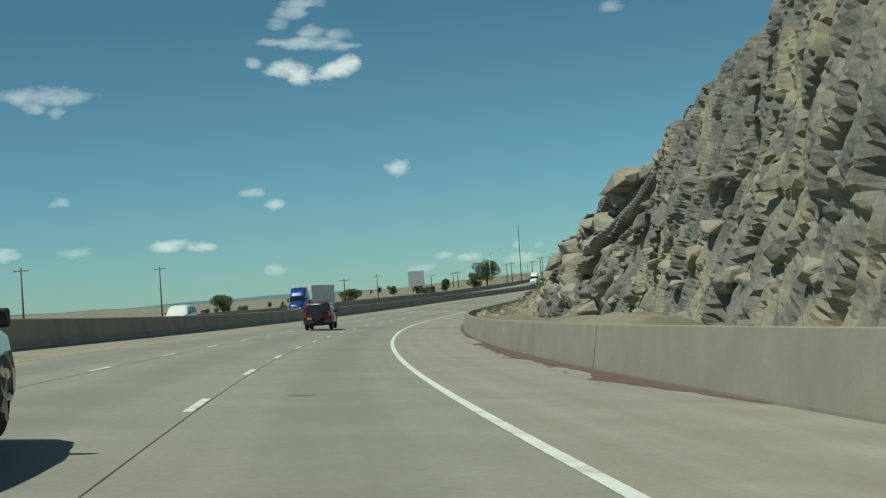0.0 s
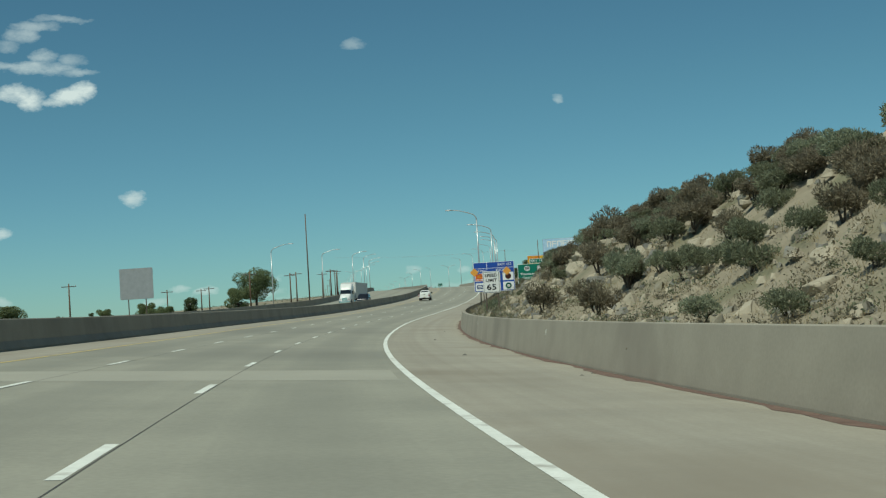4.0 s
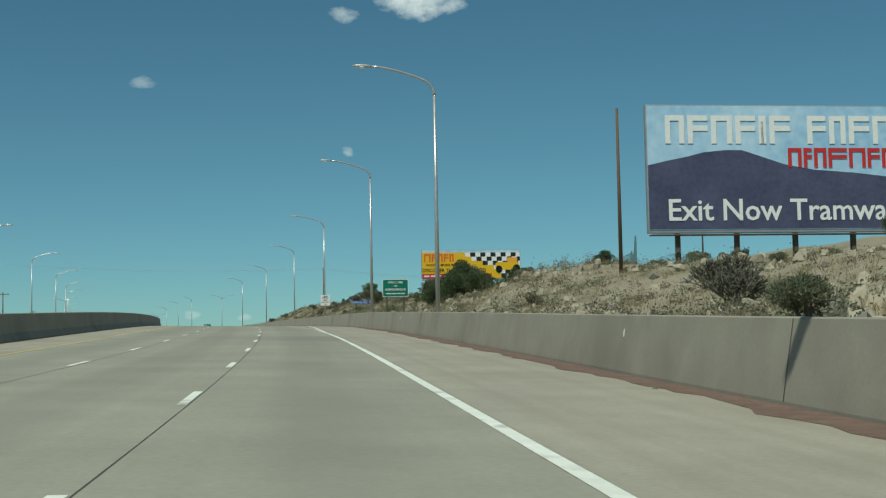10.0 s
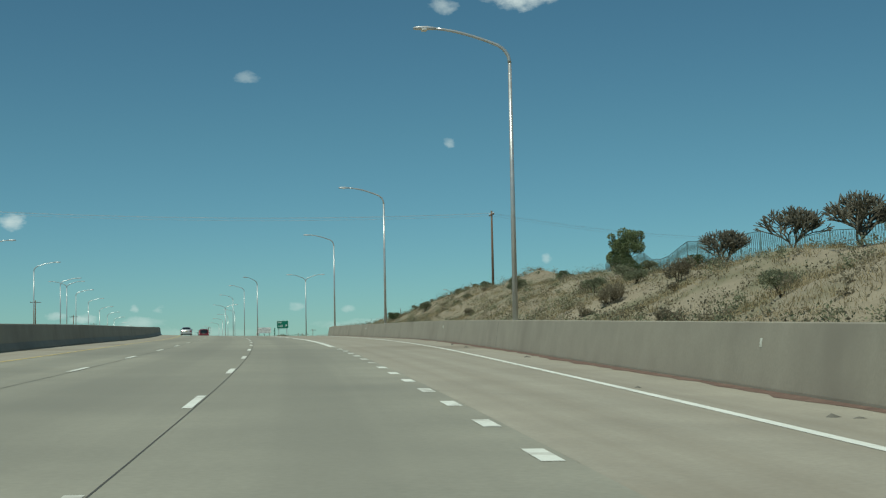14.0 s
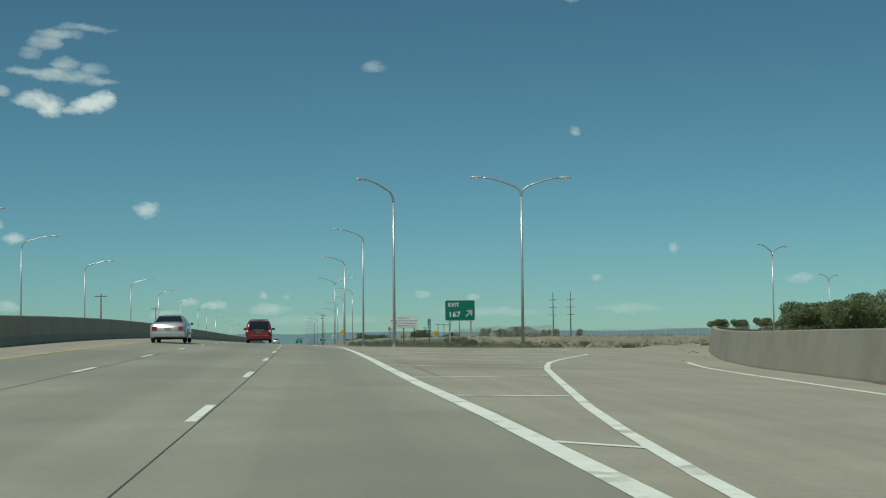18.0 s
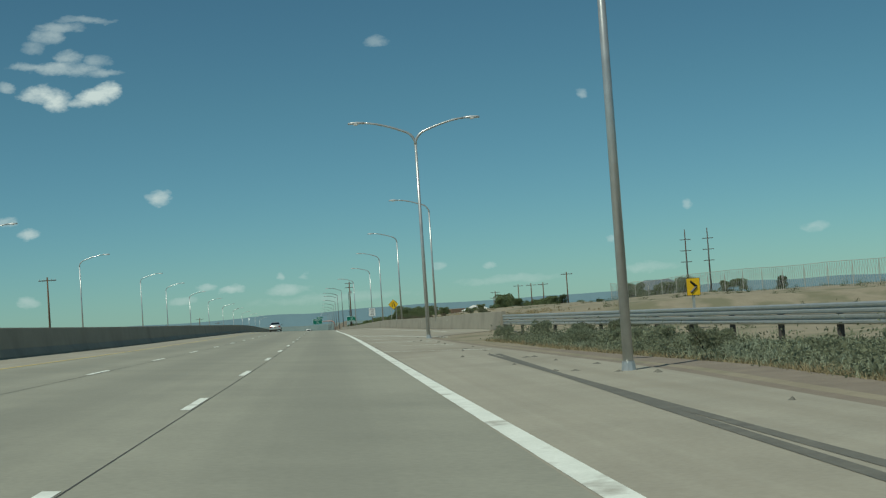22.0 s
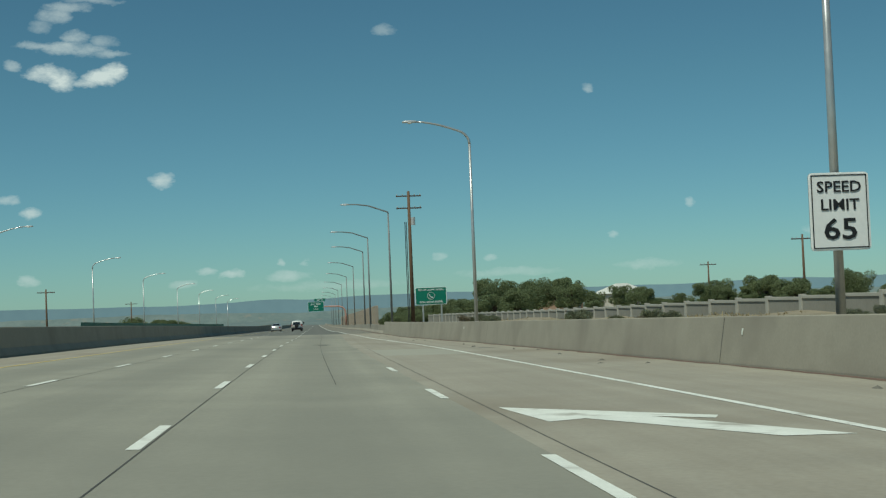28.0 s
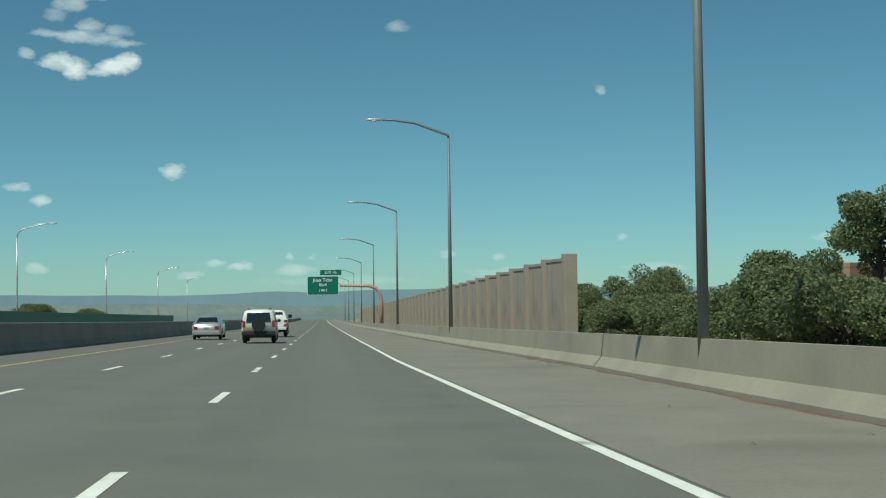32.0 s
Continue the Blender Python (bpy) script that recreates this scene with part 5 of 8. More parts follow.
M["car_bronze"] = mat("car_paint_bronze", (0.10, 0.065, 0.05), (0.15, 0.10, 0.075), 1.0, 0.3, 0.0, metal=0.5, coat=0.8)
M["car_blue"] = mat("truck_paint_blue", (0.015, 0.04, 0.20), (0.025, 0.06, 0.28), 1.0, 0.3, 0.0, metal=0.2, coat=0.8)
M["car_black"] = plain("car_paint_black", (0.012, 0.012, 0.014), 0.3, coat=0.6)
M["glass_dark"] = plain("tinted_glass", (0.012, 0.016, 0.017), 0.06, 0.0, 0.6)
M["tyre"] = plain("tyre_rubber", (0.018, 0.018, 0.018), 0.85)
M["rim"] = plain("wheel_alloy", (0.42, 0.42, 0.41), 0.35, 0.7)
M["trim"] = plain("black_plastic", (0.022, 0.022, 0.023), 0.65)
M["chrome"] = plain("chrome", (0.75, 0.76, 0.77), 0.08, 1.0)
M["tail_red"] = plain("tail_lamp_red", (0.30, 0.012, 0.012), 0.15, 0.0, 0.6)
M["tail_clear"] = plain("lamp_clear", (0.68, 0.66, 0.62), 0.12, 0.0, 0.6)
M["plate_yellow"] = plain("number_plate_yellow", (0.33, 0.27, 0.13), 0.45)
M["trailer"] = mat("trailer_white", (0.58, 0.58, 0.54), (0.68, 0.68, 0.63), 0.6, 0.55, 0.02)


def loft(stations, ring):
    """Body skin from stations along y. Each: y, sill z, sill half-width, belt z, belt half-width, top z, top half-width, lean."""
    bm = bmesh.new()
    rows = [[bm.verts.new(p) for p in ring(st)] for st in stations]
    n = len(rows[0])
    for a, b in zip(rows, rows[1:]):
        for k in range(n - 1):
            bm.faces.new((a[k], a[k + 1], b[k + 1], b[k]))
    for r in (rows[0], rows[-1]):
        bm.faces.new(r)
    bm.faces.new([r[0] for r in rows] + [r[-1] for r in rows[::-1]])
    bmesh.ops.recalc_face_normals(bm, faces=bm.faces)
    return bm


def car_ring(st):
    y, zs, ws, zb, wb, zt, wt, lean = st
    zm = zs + (zb - zs) * 0.45
    half = [(ws * 0.96, zs), (ws, zs + 0.10), (ws * 1.015, zm), (wb, zb)]
    rise = zt - zb
    half += [(wb + (wt - wb) * 0.55, zb + rise * 0.55), (wt, zt - min(0.09, rise * 0.3)), (wt * 0.86, zt - min(0.02, rise * 0.1)), (wt * 0.45, zt + 0.012)]
    pts = half + [(-x, z) for x, z in half[::-1]]
    return [(x, y + lean * max(0.0, z - zb), z) for x, z in pts]


def side_at(stations, y, z):
    """Half-width and lean-corrected y of the skin at a height."""
    for a, b in zip(stations, stations[1:]):
        if a[0] <= y <= b[0]:
            q = (y - a[0]) / max(1e-6, b[0] - a[0])
            st = [p + (r - p) * q for p, r in zip(a, b)]
            break
    else:
        st = stations[0] if y < stations[0][0] else stations[-1]
    half = car_ring(st)[:8]
    for (x0, y0, z0), (x1, y1, z1) in zip(half, half[1:]):
        if z0 <= z <= z1:
            q = (z - z0) / max(1e-6, z1 - z0)
            return x0 + (x1 - x0) * q, y0 + (y1 - y0) * q
    return half[-1][0], half[-1][1]


def side_panel(stations, pts, sgn, off=0.008):
    """A pane that lies on the flank: pts are (y, z) going round."""
    bm = bmesh.new()
    vs = []
    for y, z in pts:
        w, yy = side_at(stations, y, z)
        vs.append(bm.verts.new((sgn * (w + off), yy, z)))
    bm.faces.new(vs if sgn > 0 else vs[::-1])
    bmesh.ops.solidify(bm, geom=bm.faces[:], thickness=0.006)
    bmesh.ops.recalc_face_normals(bm, faces=bm.faces)
    return bm


def rear_panel(pts, y, lean=0.0, z0=0.0, thick=0.012, sgn=-1):
    """A pane on the tail (sgn -1) or nose (+1): pts are (x, z); y + lean*(z-z0) is its plane."""
    bm = bmesh.new()
    bm.faces.new([bm.verts.new((x, y + lean * (z - z0), z)) for x, z in pts])
    r = bmesh.ops.extrude_face_region(bm, geom=bm.faces[:])
    bmesh.ops.translate(bm, vec=(0, -sgn * thick, 0), verts=[v for v in r["geom"] if isinstance(v, bmesh.types.BMVert)])
    bmesh.ops.recalc_face_normals(bm, faces=bm.faces)
    return bm


def rect(x0, z0, x1, z1):
    return [(x0, z0), (x1, z0), (x1, z1), (x0, z1)]


def wheel(parent, x, y, r, w, sgn):
    bm = bmesh.new()
    prof = [(0.0, r * 0.66), (w * 0.12, r * 0.9), (w * 0.22, r), (w * 0.78, r), (w * 0.88, r * 0.9), (w, r * 0.66)]
    n = 24
    rings = [[bm.verts.new((sgn * (px - w), rr * math.cos(2 * math.pi * k / n), rr * math.sin(2 * math.pi * k / n))) for k in range(n)] for px, rr in prof]
    for a, b in zip(rings, rings[1:]):
        for k in range(n):
            bm.faces.new((a[k], a[(k + 1) % n], b[(k + 1) % n], b[k]))
    bmesh.ops.recalc_face_normals(bm, faces=bm.faces)
    t = part("tyre", bm, M["tyre"], parent, smooth=True)
    t.matrix_basis = pose(x, y, r)
    bm = bmesh.new()
    rr = r * 0.67
    hub = [bm.verts.new((sgn * -0.03, rr * math.cos(2 * math.pi * k / n), rr * math.sin(2 * math.pi * k / n))) for k in range(n)]
    c = bm.verts.new((sgn * -0.05, 0, 0))
    for k in range(n):
        bm.faces.new((hub[k], hub[(k + 1) % n], c))
    for k in range(5):
        a = 2 * math.pi * k / 5
        p, q = Vector((sgn * -0.02, 0, 0)), Vector((sgn * -0.012, rr * 0.96 * math.cos(a), rr * 0.96 * math.sin(a)))
        tube(bm, [p, q], [0.045, 0.035], 6)
    part("rim", bm, M["rim"], t)


def mirror_pair(e, y, z, w, material, size=(0.22, 0.10, 0.16)):
    for sgn in (-1, 1):
        bm = bmesh.new()
        box(bm, (sgn * w if sgn > 0 else sgn * w - size[0], y - size[1] / 2, z - size[2] / 2), (sgn * w + size[0] if sgn > 0 else sgn * w, y + size[1] / 2, z + size[2] / 2), 0.03)
        m = part("mirror", bm, material, e)
        bm = bmesh.new()
        x0 = sgn * (w + 0.03)
        x1 = sgn * (w + size[0] - 0.03)
        slab(bm, min(x0, x1), z - size[2] / 2 + 0.02, max(x0, x1), z + size[2] / 2 - 0.02, y - size[1] / 2 - 0.006, y - size[1] / 2 - 0.001, 0.02)
        part("mirror_glass", bm, M["glass_dark"], m)


def arches(e, stations, ys, r, w):
    """Dark wheel housings let into the flanks."""
    for y in ys:
        for sgn in (-1, 1):
            bm = bmesh.new()
            n = 16
            vs = []
            for k in range(n + 1):
                a = math.pi * k / n
                yy, zz = y + r * 1.16 * math.cos(a), r + r * 1.16 * math.sin(a)
                ww, _ = side_at(stations, yy, max(zz, stations[0][1] + 0.02))
                vs.append(bm.verts.new((sgn * (ww + 0.004), yy, max(zz, 0.2))))
            bm.faces.new(vs)
            bmesh.ops.solidify(bm, geom=bm.faces[:], thickness=0.01)
            part("wheel_arch", bm, M["trim"], e)


def underbody(e, w, y0, y1, z0, z1):
    bm = bmesh.new()
    box(bm, (-w, y0, z0), (w, y1, z1), 0.05)
    part("underbody", bm, M["trim"], e)


def minivan(m, paint, label, group=""):
    e = empty("minivan", m, label, "car", group)
    st = [(0.02, 0.34, 0.86, 0.98, 0.88, 1.02, 0.86, 0.0), (0.10, 0.30, 0.91, 1.0, 0.925, 1.56, 0.74, 0.32), (0.4, 0.28, 0.93, 1.0, 0.935, 1.63, 0.76, 0.16), (1.2, 0.25, 0.935, 0.98, 0.935, 1.665, 0.77, 0.05), (2.4, 0.24, 0.935, 0.95, 0.93, 1.655, 0.77, 0.0), (3.1, 0.24, 0.93, 0.94, 0.925, 1.58, 0.74, -0.1), (3.75, 0.25, 0.92, 0.95, 0.91, 1.12, 0.80, -0.2), (4.35, 0.26, 0.90, 0.86, 0.86, 0.93, 0.76, 0.0), (4.75, 0.30, 0.80, 0.66, 0.74, 0.74, 0.62, 0.0)]
    part("body", loft(st, car_ring), paint, e, smooth=True)
    g = M["glass_dark"]
    for sgn in (-1, 1):
        part("side_window", side_panel(st, [(0.42, 1.04), (1.28, 1.03), (1.25, 1.5), (0.50, 1.5)], sgn), g, e)
        part("side_window", side_panel(st, [(1.36, 1.03), (2.28, 1.0), (2.22, 1.5), (1.33, 1.51)], sgn), g, e)
        part("side_window", side_panel(st, [(2.36, 1.0), (3.35, 1.0), (2.85, 1.42), (2.30, 1.5)], sgn), g, e)
        part("door_handle", side_panel(st, [(1.45, 0.86), (1.65, 0.86), (1.65, 0.9), (1.45, 0.9)], sgn, 0.02), M["chrome"], e)
        part("side_moulding", side_panel(st, [(0.75, 0.55), (3.3, 0.53), (3.3, 0.57), (0.75, 0.59)], sgn, 0.012), paint, e)
        part("tail_lamp", side_panel(st, [(0.06, 0.72), (0.3, 0.74), (0.36, 1.2), (0.2, 1.2)], sgn, 0.012), M["tail_red"], e)
        x = sgn * 0.80
        lamp = part("tail_lamp", rear_panel([(x - 0.09, 0.70), (x + 0.09, 0.70), (x + 0.05 * sgn * -1 + 0.04, 1.14), (x - 0.08, 1.14)], 0.005, 0.2, 0.95), M["tail_red"], e)
        part("reversing_lens", rear_panel(rect(x - 0.06, 0.84, x + 0.06, 0.95), -0.006, 0.2, 0.95), M["tail_clear"], lamp)
    part("rear_window", rear_panel([(-0.72, 1.0), (0.72, 1.0), (0.62, 1.54), (-0.62, 1.54)], -0.03, 0.48, 1.0, 0.015), g, e, "dark tinted rear window")
    part("tailgate", rear_panel([(-0.70, 0.58), (0.70, 0.58), (0.72, 1.01), (-0.72, 1.01)], 0.0, 0.06, 0.6, 0.012), paint, e)
    part("number_plate", rear_panel(rect(-0.15, 0.77, 0.15, 0.91), -0.014, 0.06, 0.6), M["plate_yellow"], e, "yellow number plate with a dark bar")
    part("plate_bar", rear_panel(rect(-0.12, 0.80, 0.12, 0.87), -0.022, 0.06, 0.6), M["trim"], e)
    bm = bmesh.new()
    box(bm, (-0.37, -0.035, 0.93), (0.37, 0.01, 0.985), 0.015)
    part("chrome_strip", bm, M["chrome"], e, "chrome tailgate strip")
    bm = bmesh.new()
    box(bm, (-0.90, -0.07, 0.30), (0.90, 0.16, 0.56), 0.06)
    part("rear_bumper", bm, paint, e)
    bm = bmesh.new()
    box(bm, (-0.78, -0.078, 0.555), (0.78, -0.02, 0.575), 0.006)
    part("bumper_trim", bm, M["chrome"], e)
    for x in (-0.6, 0.6):
        bm = bmesh.new()
        tube(bm, [(x, 0.55, 1.64), (x, 0.65, 1.71), (x, 2.4, 1.72), (x, 2.6, 1.66)], [0.018] * 4, 6)
        part("roof_rail", bm, M["trim"], e)
    for y in (0.7, 1.7):
        bm = bmesh.new()
        tube(bm, [(-0.6, y, 1.71), (0.6, y, 1.71)], [0.015, 0.015], 6)
        part("roof_bar", bm, M["trim"], e)
    bm = bmesh.new()
    tube(bm, [(0.05, 0.05, 1.08), (0.45, 0.06, 1.10)], [0.012, 0.008], 5)
    part("rear_wiper", bm, M["trim"], e)
    part("brake_lamp", rear_panel(rect(-0.12, 1.545, 0.12, 1.575), 0.20, 0.3, 1.03), M["tail_red"], e)
    part("windscreen", rear_panel([(-0.78, 1.0), (0.78, 1.0), (0.66, 1.5), (-0.66, 1.5)], 3.86, -1.35, 1.0, 0.012, 1), g, e)
    for sgn in (-1, 1):
        part("headlamp", side_panel(st, [(4.3, 0.6), (4.68, 0.55), (4.66, 0.66), (4.3, 0.74)], sgn, 0.01), M["tail_clear"], e)
    mirror_pair(e, 3.15, 1.03, 0.93, M["trim"])
    arches(e, st, (0.92, 3.85), 0.33, 0.22)
    for y in (0.92, 3.85):
        for sgn in (-1, 1):
            wheel(e, sgn * 0.91, y, 0.33, 0.21, sgn)
    underbody(e, 0.75, 0.15, 4.5, 0.2, 0.34)
    return e


def boxy_suv(m, paint, label, spare=True, scale=1.0):
    e = empty("suv", m, label, "car")
    st = [(0.02, 0.42, 0.80, 0.98, 0.83, 1.62, 0.70, 0.08), (0.3, 0.40, 0.84, 0.98, 0.85, 1.68, 0.72, 0.05), (2.3, 0.38, 0.85, 0.98, 0.85, 1.68, 0.72, 0.0), (2.75, 0.38, 0.85, 0.98, 0.85, 1.55, 0.70, 0.0), (3.1, 0.40, 0.85, 1.0, 0.84, 1.06, 0.78, 0.0), (4.0, 0.42, 0.83, 0.90, 0.82, 0.96, 0.74, 0.0), (4.15, 0.46, 0.78, 0.8, 0.76, 0.86, 0.7, 0.0)]
    part("body", loft(st, car_ring), paint, e, smooth=True)
    g = M["glass_dark"]
    for sgn in (-1, 1):
        for a, b in ((0.25, 0.85), (0.95, 1.75), (1.85, 2.65)):
            part("side_window", side_panel(st, [(a, 1.04), (b, 1.04), (b - 0.05, 1.5), (a + 0.04, 1.5)], sgn), g, e)
        part("tail_lamp", rear_panel(rect(sgn * 0.74 - 0.07, 0.82, sgn * 0.74 + 0.07, 1.14), 0.01, 0.05, 0.9), M["tail_red"], e)
        part("fender_flare", side_panel(st, [(0.3, 0.42), (1.4, 0.42), (1.25, 0.8), (0.45, 0.8)], sgn, 0.03), M["trim"] if not spare else paint, e)
    part("rear_window", rear_panel([(-0.62, 1.06), (0.62, 1.06), (0.56, 1.54), (-0.56, 1.54)], 0.012, 0.09, 1.0, 0.012), g, e)
    part("windscreen", rear_panel([(-0.74, 1.04), (0.74, 1.04), (0.64, 1.52), (-0.64, 1.52)], 3.05, -0.75, 1.04, 0.012, 1), g, e)
    bm = bmesh.new()
    box(bm, (-0.84, -0.10, 0.42), (0.84, 0.1, 0.62), 0.04)
    part("rear_bumper", bm, M["trim"], e)
    if spare:
        bm = bmesh.new()
        tube(bm, [(0.0, -0.02, 0.93), (0.0, -0.22, 0.93)], [0.34, 0.33], 24)
        part("spare_wheel", bm, M["tyre"], e, "spare wheel on the tailgate")
    part("number_plate", rear_panel(rect(-0.62, 0.66, -0.34, 0.80), -0.01), M["plate_yellow"], e)
    for x in (-0.55, 0.55):
        bm = bmesh.new()
        tube(bm, [(x, 0.3, 1.67), (x, 0.4, 1.73), (x, 2.1, 1.73), (x, 2.2, 1.67)], [0.02] * 4, 6)
        part("roof_rail", bm, M["trim"], e)
    mirror_pair(e, 2.75, 1.08, 0.84, M["trim"], (0.18, 0.1, 0.15))
    arches(e, st, (0.8, 3.35), 0.36, 0.24)
    for y in (0.8, 3.35):
        for sgn in (-1, 1):
            wheel(e, sgn * 0.84, y, 0.36, 0.24, sgn)
    underbody(e, 0.65, 0.1, 4.0, 0.28, 0.45)
    e.matrix_basis = e.matrix_basis @ Matrix.Scale(scale, 4)
    return e


def sedan(m, paint, label):
    e = empty("sedan", m, label, "car")
    st = [(0.0, 0.32, 0.74, 0.80, 0.78, 0.92, 0.70, 0.0), (0.25, 0.26, 0.85, 0.84, 0.86, 0.98, 0.76, 0.0), (0.75, 0.24, 0.87, 0.88, 0.87, 1.03, 0.76, 0.0), (1.35, 0.22, 0.88, 0.89, 0.875, 1.34, 0.62, 0.0), (2.0, 0.22, 0.88, 0.88, 0.875, 1.385, 0.62, 0.0), (2.6, 0.22, 0.88, 0.87, 0.87, 1.33, 0.62, 0.0), (3.3, 0.23, 0.87, 0.87, 0.86, 0.97, 0.76, 0.0), (4.1, 0.25, 0.84, 0.74, 0.81, 0.82, 0.7, 0.0), (4.5, 0.3, 0.72, 0.62, 0.7, 0.68, 0.6, 0.0)]
    part("body", loft(st, car_ring), paint, e, smooth=True)
    g = M["glass_dark"]
    for sgn in (-1, 1):
        part("side_window", side_panel(st, [(1.1, 0.95), (1.85, 0.94), (1.85, 1.27), (1.4, 1.26)], sgn), g, e)
        part("side_window", side_panel(st, [(1.95, 0.94), (2.95, 0.93), (2.5, 1.24), (1.95, 1.27)], sgn), g, e)
        part("tail_lamp", rear_panel(rect(sgn * 0.62 - 0.12, 0.62, sgn * 0.62 + 0.12, 0.80), -0.01), M["tail_red"], e)
        part("headlamp", side_panel(st, [(4.1, 0.56), (4.45, 0.52), (4.42, 0.62), (4.1, 0.68)], sgn, 0.01), M["tail_clear"], e)
    part("rear_window", rear_panel([(-0.66, 1.02), (0.66, 1.02), (0.52, 1.32), (-0.52, 1.32)], 0.70, 1.85, 1.02, 0.012), g, e)
    part("windscreen", rear_panel([(-0.70, 0.98), (0.70, 0.98), (0.54, 1.31), (-0.54, 1.31)], 3.36, -2.1, 0.98, 0.012, 1), g, e)
    bm = bmesh.new()
    box(bm, (-0.82, -0.06, 0.3), (0.82, 0.14, 0.55), 0.06)
    part("rear_bumper", bm, paint, e)
    part("number_plate", rear_panel(rect(-0.15, 0.62, 0.15, 0.76), -0.012), M["plate_yellow"], e)
    mirror_pair(e, 2.85, 0.95, 0.86, paint, (0.16, 0.1, 0.12))
    arches(e, st, (0.85, 3.55), 0.31, 0.2)
    for y in (0.85, 3.55):
        for sgn in (-1, 1):
            wheel(e, sgn * 0.86, y, 0.31, 0.2, sgn)
    underbody(e, 0.68, 0.2, 4.2, 0.18, 0.3)
    return e


def pickup(m, paint, label):
    e = empty("pickup_truck", m, label, "truck")
    st = [(2.05, 0.55, 0.90, 1.18, 0.92, 1.24, 0.86, 0.0), (2.1, 0.55, 0.92, 1.2, 0.92, 1.76, 0.70, 0.06), (2.5, 0.52, 0.92, 1.2, 0.92, 1.82, 0.72, 0.0), (3.4, 0.5, 0.92, 1.19, 0.92, 1.80, 0.72, 0.0), (3.85, 0.5, 0.92, 1.18, 0.91, 1.58, 0.72, 0.0), (4.2, 0.52, 0.92, 1.18, 0.90, 1.25, 0.84, 0.0), (5.2, 0.55, 0.92, 1.08, 0.90, 1.16, 0.82, 0.0), (5.45, 0.6, 0.88, 1.0, 0.84, 1.05, 0.78, 0.0)]
    part("cab", loft(st, car_ring), paint, e, smooth=True)
    g = M["glass_dark"]
    bed = bmesh.new()
    for sgn in (-1, 1):
        box(bed, (sgn * 0.92 - 0.06, 0.04, 0.62), (sgn * 0.92 + 0.06, 2.02, 1.2), 0.04)
    box(bed, (-0.9, 1.95, 0.62), (0.9, 2.02, 1.2), 0.01)
    box(bed, (-0.9, 0.04, 0.62), (0.9, 2.0, 0.72), 0.01)
    part("bed", bed, paint, e)
    bm = bmesh.new()
    box(bm, (-0.74, -0.02, 0.72), (0.74, 0.05, 1.20), 0.025)
    gate = part("tailgate", bm, paint, e)
    bm = bmesh.new()
    box(bm, (-0.11, -0.035, 1.04), (0.11, -0.01, 1.16), 0.02)
    part("gate_handle", bm, M["trim"], gate)
    for sgn in (-1, 1):
        bm = bmesh.new()
        box(bm, (sgn * 0.86 - 0.09, -0.03, 0.74), (sgn * 0.86 + 0.09, 0.06, 1.18), 0.02)
        lamp = part("tail_lamp", bm, M["tail_red"], e)
        bm = bmesh.new()
        box(bm, (sgn * 0.86 - 0.07, -0.04, 0.9), (sgn * 0.86 + 0.07, -0.028, 1.0), 0.01)
        part("reversing_lens", bm, M["tail_clear"], lamp)
        part("side_window", side_panel(st, [(2.15, 1.25), (2.72, 1.25), (2.7, 1.68), (2.2, 1.66)], sgn), g, e)
        part("side_window", side_panel(st, [(2.8, 1.25), (3.9, 1.24), (3.55, 1.64), (2.8, 1.68)], sgn), g, e)
        bm = bmesh.new()
        tube(bm, [(sgn * 0.55, -0.02, 0.42), (sgn * 0.55, 0.4, 0.42)], [0.04, 0.04], 8)
        part("exhaust", bm, M["trim"], e)
    part("rear_window", rear_panel([(-0.68, 1.27), (0.68, 1.27), (0.58, 1.70), (-0.58, 1.70)], 2.07, 0.08, 1.25, 0.014), g, e)
    for x in (-0.52, 0.52):
        part("window_decal", rear_panel([(x - 0.07, 1.42), (x, 1.32), (x + 0.07, 1.42), (x, 1.55)], 2.058, 0.08, 1.25, 0.006), M["sign_white"], e)
    part("brake_lamp", rear_panel(rect(-0.14, 1.72, 0.14, 1.76), 2.09, 0.08, 1.25), M["tail_red"], e)
    bm = bmesh.new()
    box(bm, (-0.92, -0.17, 0.50), (0.92, 0.02, 0.70), 0.04)
    bump = part("rear_bumper", bm, M["chrome"] if False else paint, e)
    part("number_plate", rear_panel(rect(-0.14, 0.53, 0.14, 0.66), -0.18), M["plate_yellow"], bump)
    bm = bmesh.new()
    box(bm, (-0.04, -0.30, 0.44), (0.04, -0.1, 0.50), 0.01)
    tube(bm, [(0, -0.28, 0.5), (0, -0.28, 0.58)], [0.025, 0.03], 8)
    part("tow_hitch", bm, M["chrome"], e)
    part("windscreen", rear_panel([(-0.8, 1.22), (0.8, 1.22), (0.66, 1.7), (-0.66, 1.7)], 4.2, -0.95, 1.22, 0.012, 1), g, e)
    mirror_pair(e, 3.75, 1.36, 0.95, M["trim"], (0.26, 0.12, 0.28))
    arches(e, st, (4.5,), 0.42, 0.26)
    for sgn in (-1, 1):
        bm = bmesh.new()
        pts = [(math.cos(a) * 0.5, math.sin(a) * 0.5) for a in [math.pi * k / 12 for k in range(13)]]
        bm.faces.new([bm.verts.new((sgn * 0.985, 0.95 + a, 0.45 + b)) for a, b in pts])
        bmesh.ops.solidify(bm, geom=bm.faces[:], thickness=0.01)
        part("wheel_arch", bm, M["trim"], e)
    for y in (0.95, 4.5):
        for sgn in (-1, 1):
            wheel(e, sgn * 0.95, y, 0.42, 0.26, sgn)
    underbody(e, 0.4, 0.1, 5.2, 0.42, 0.62)
    bm = bmesh.new()
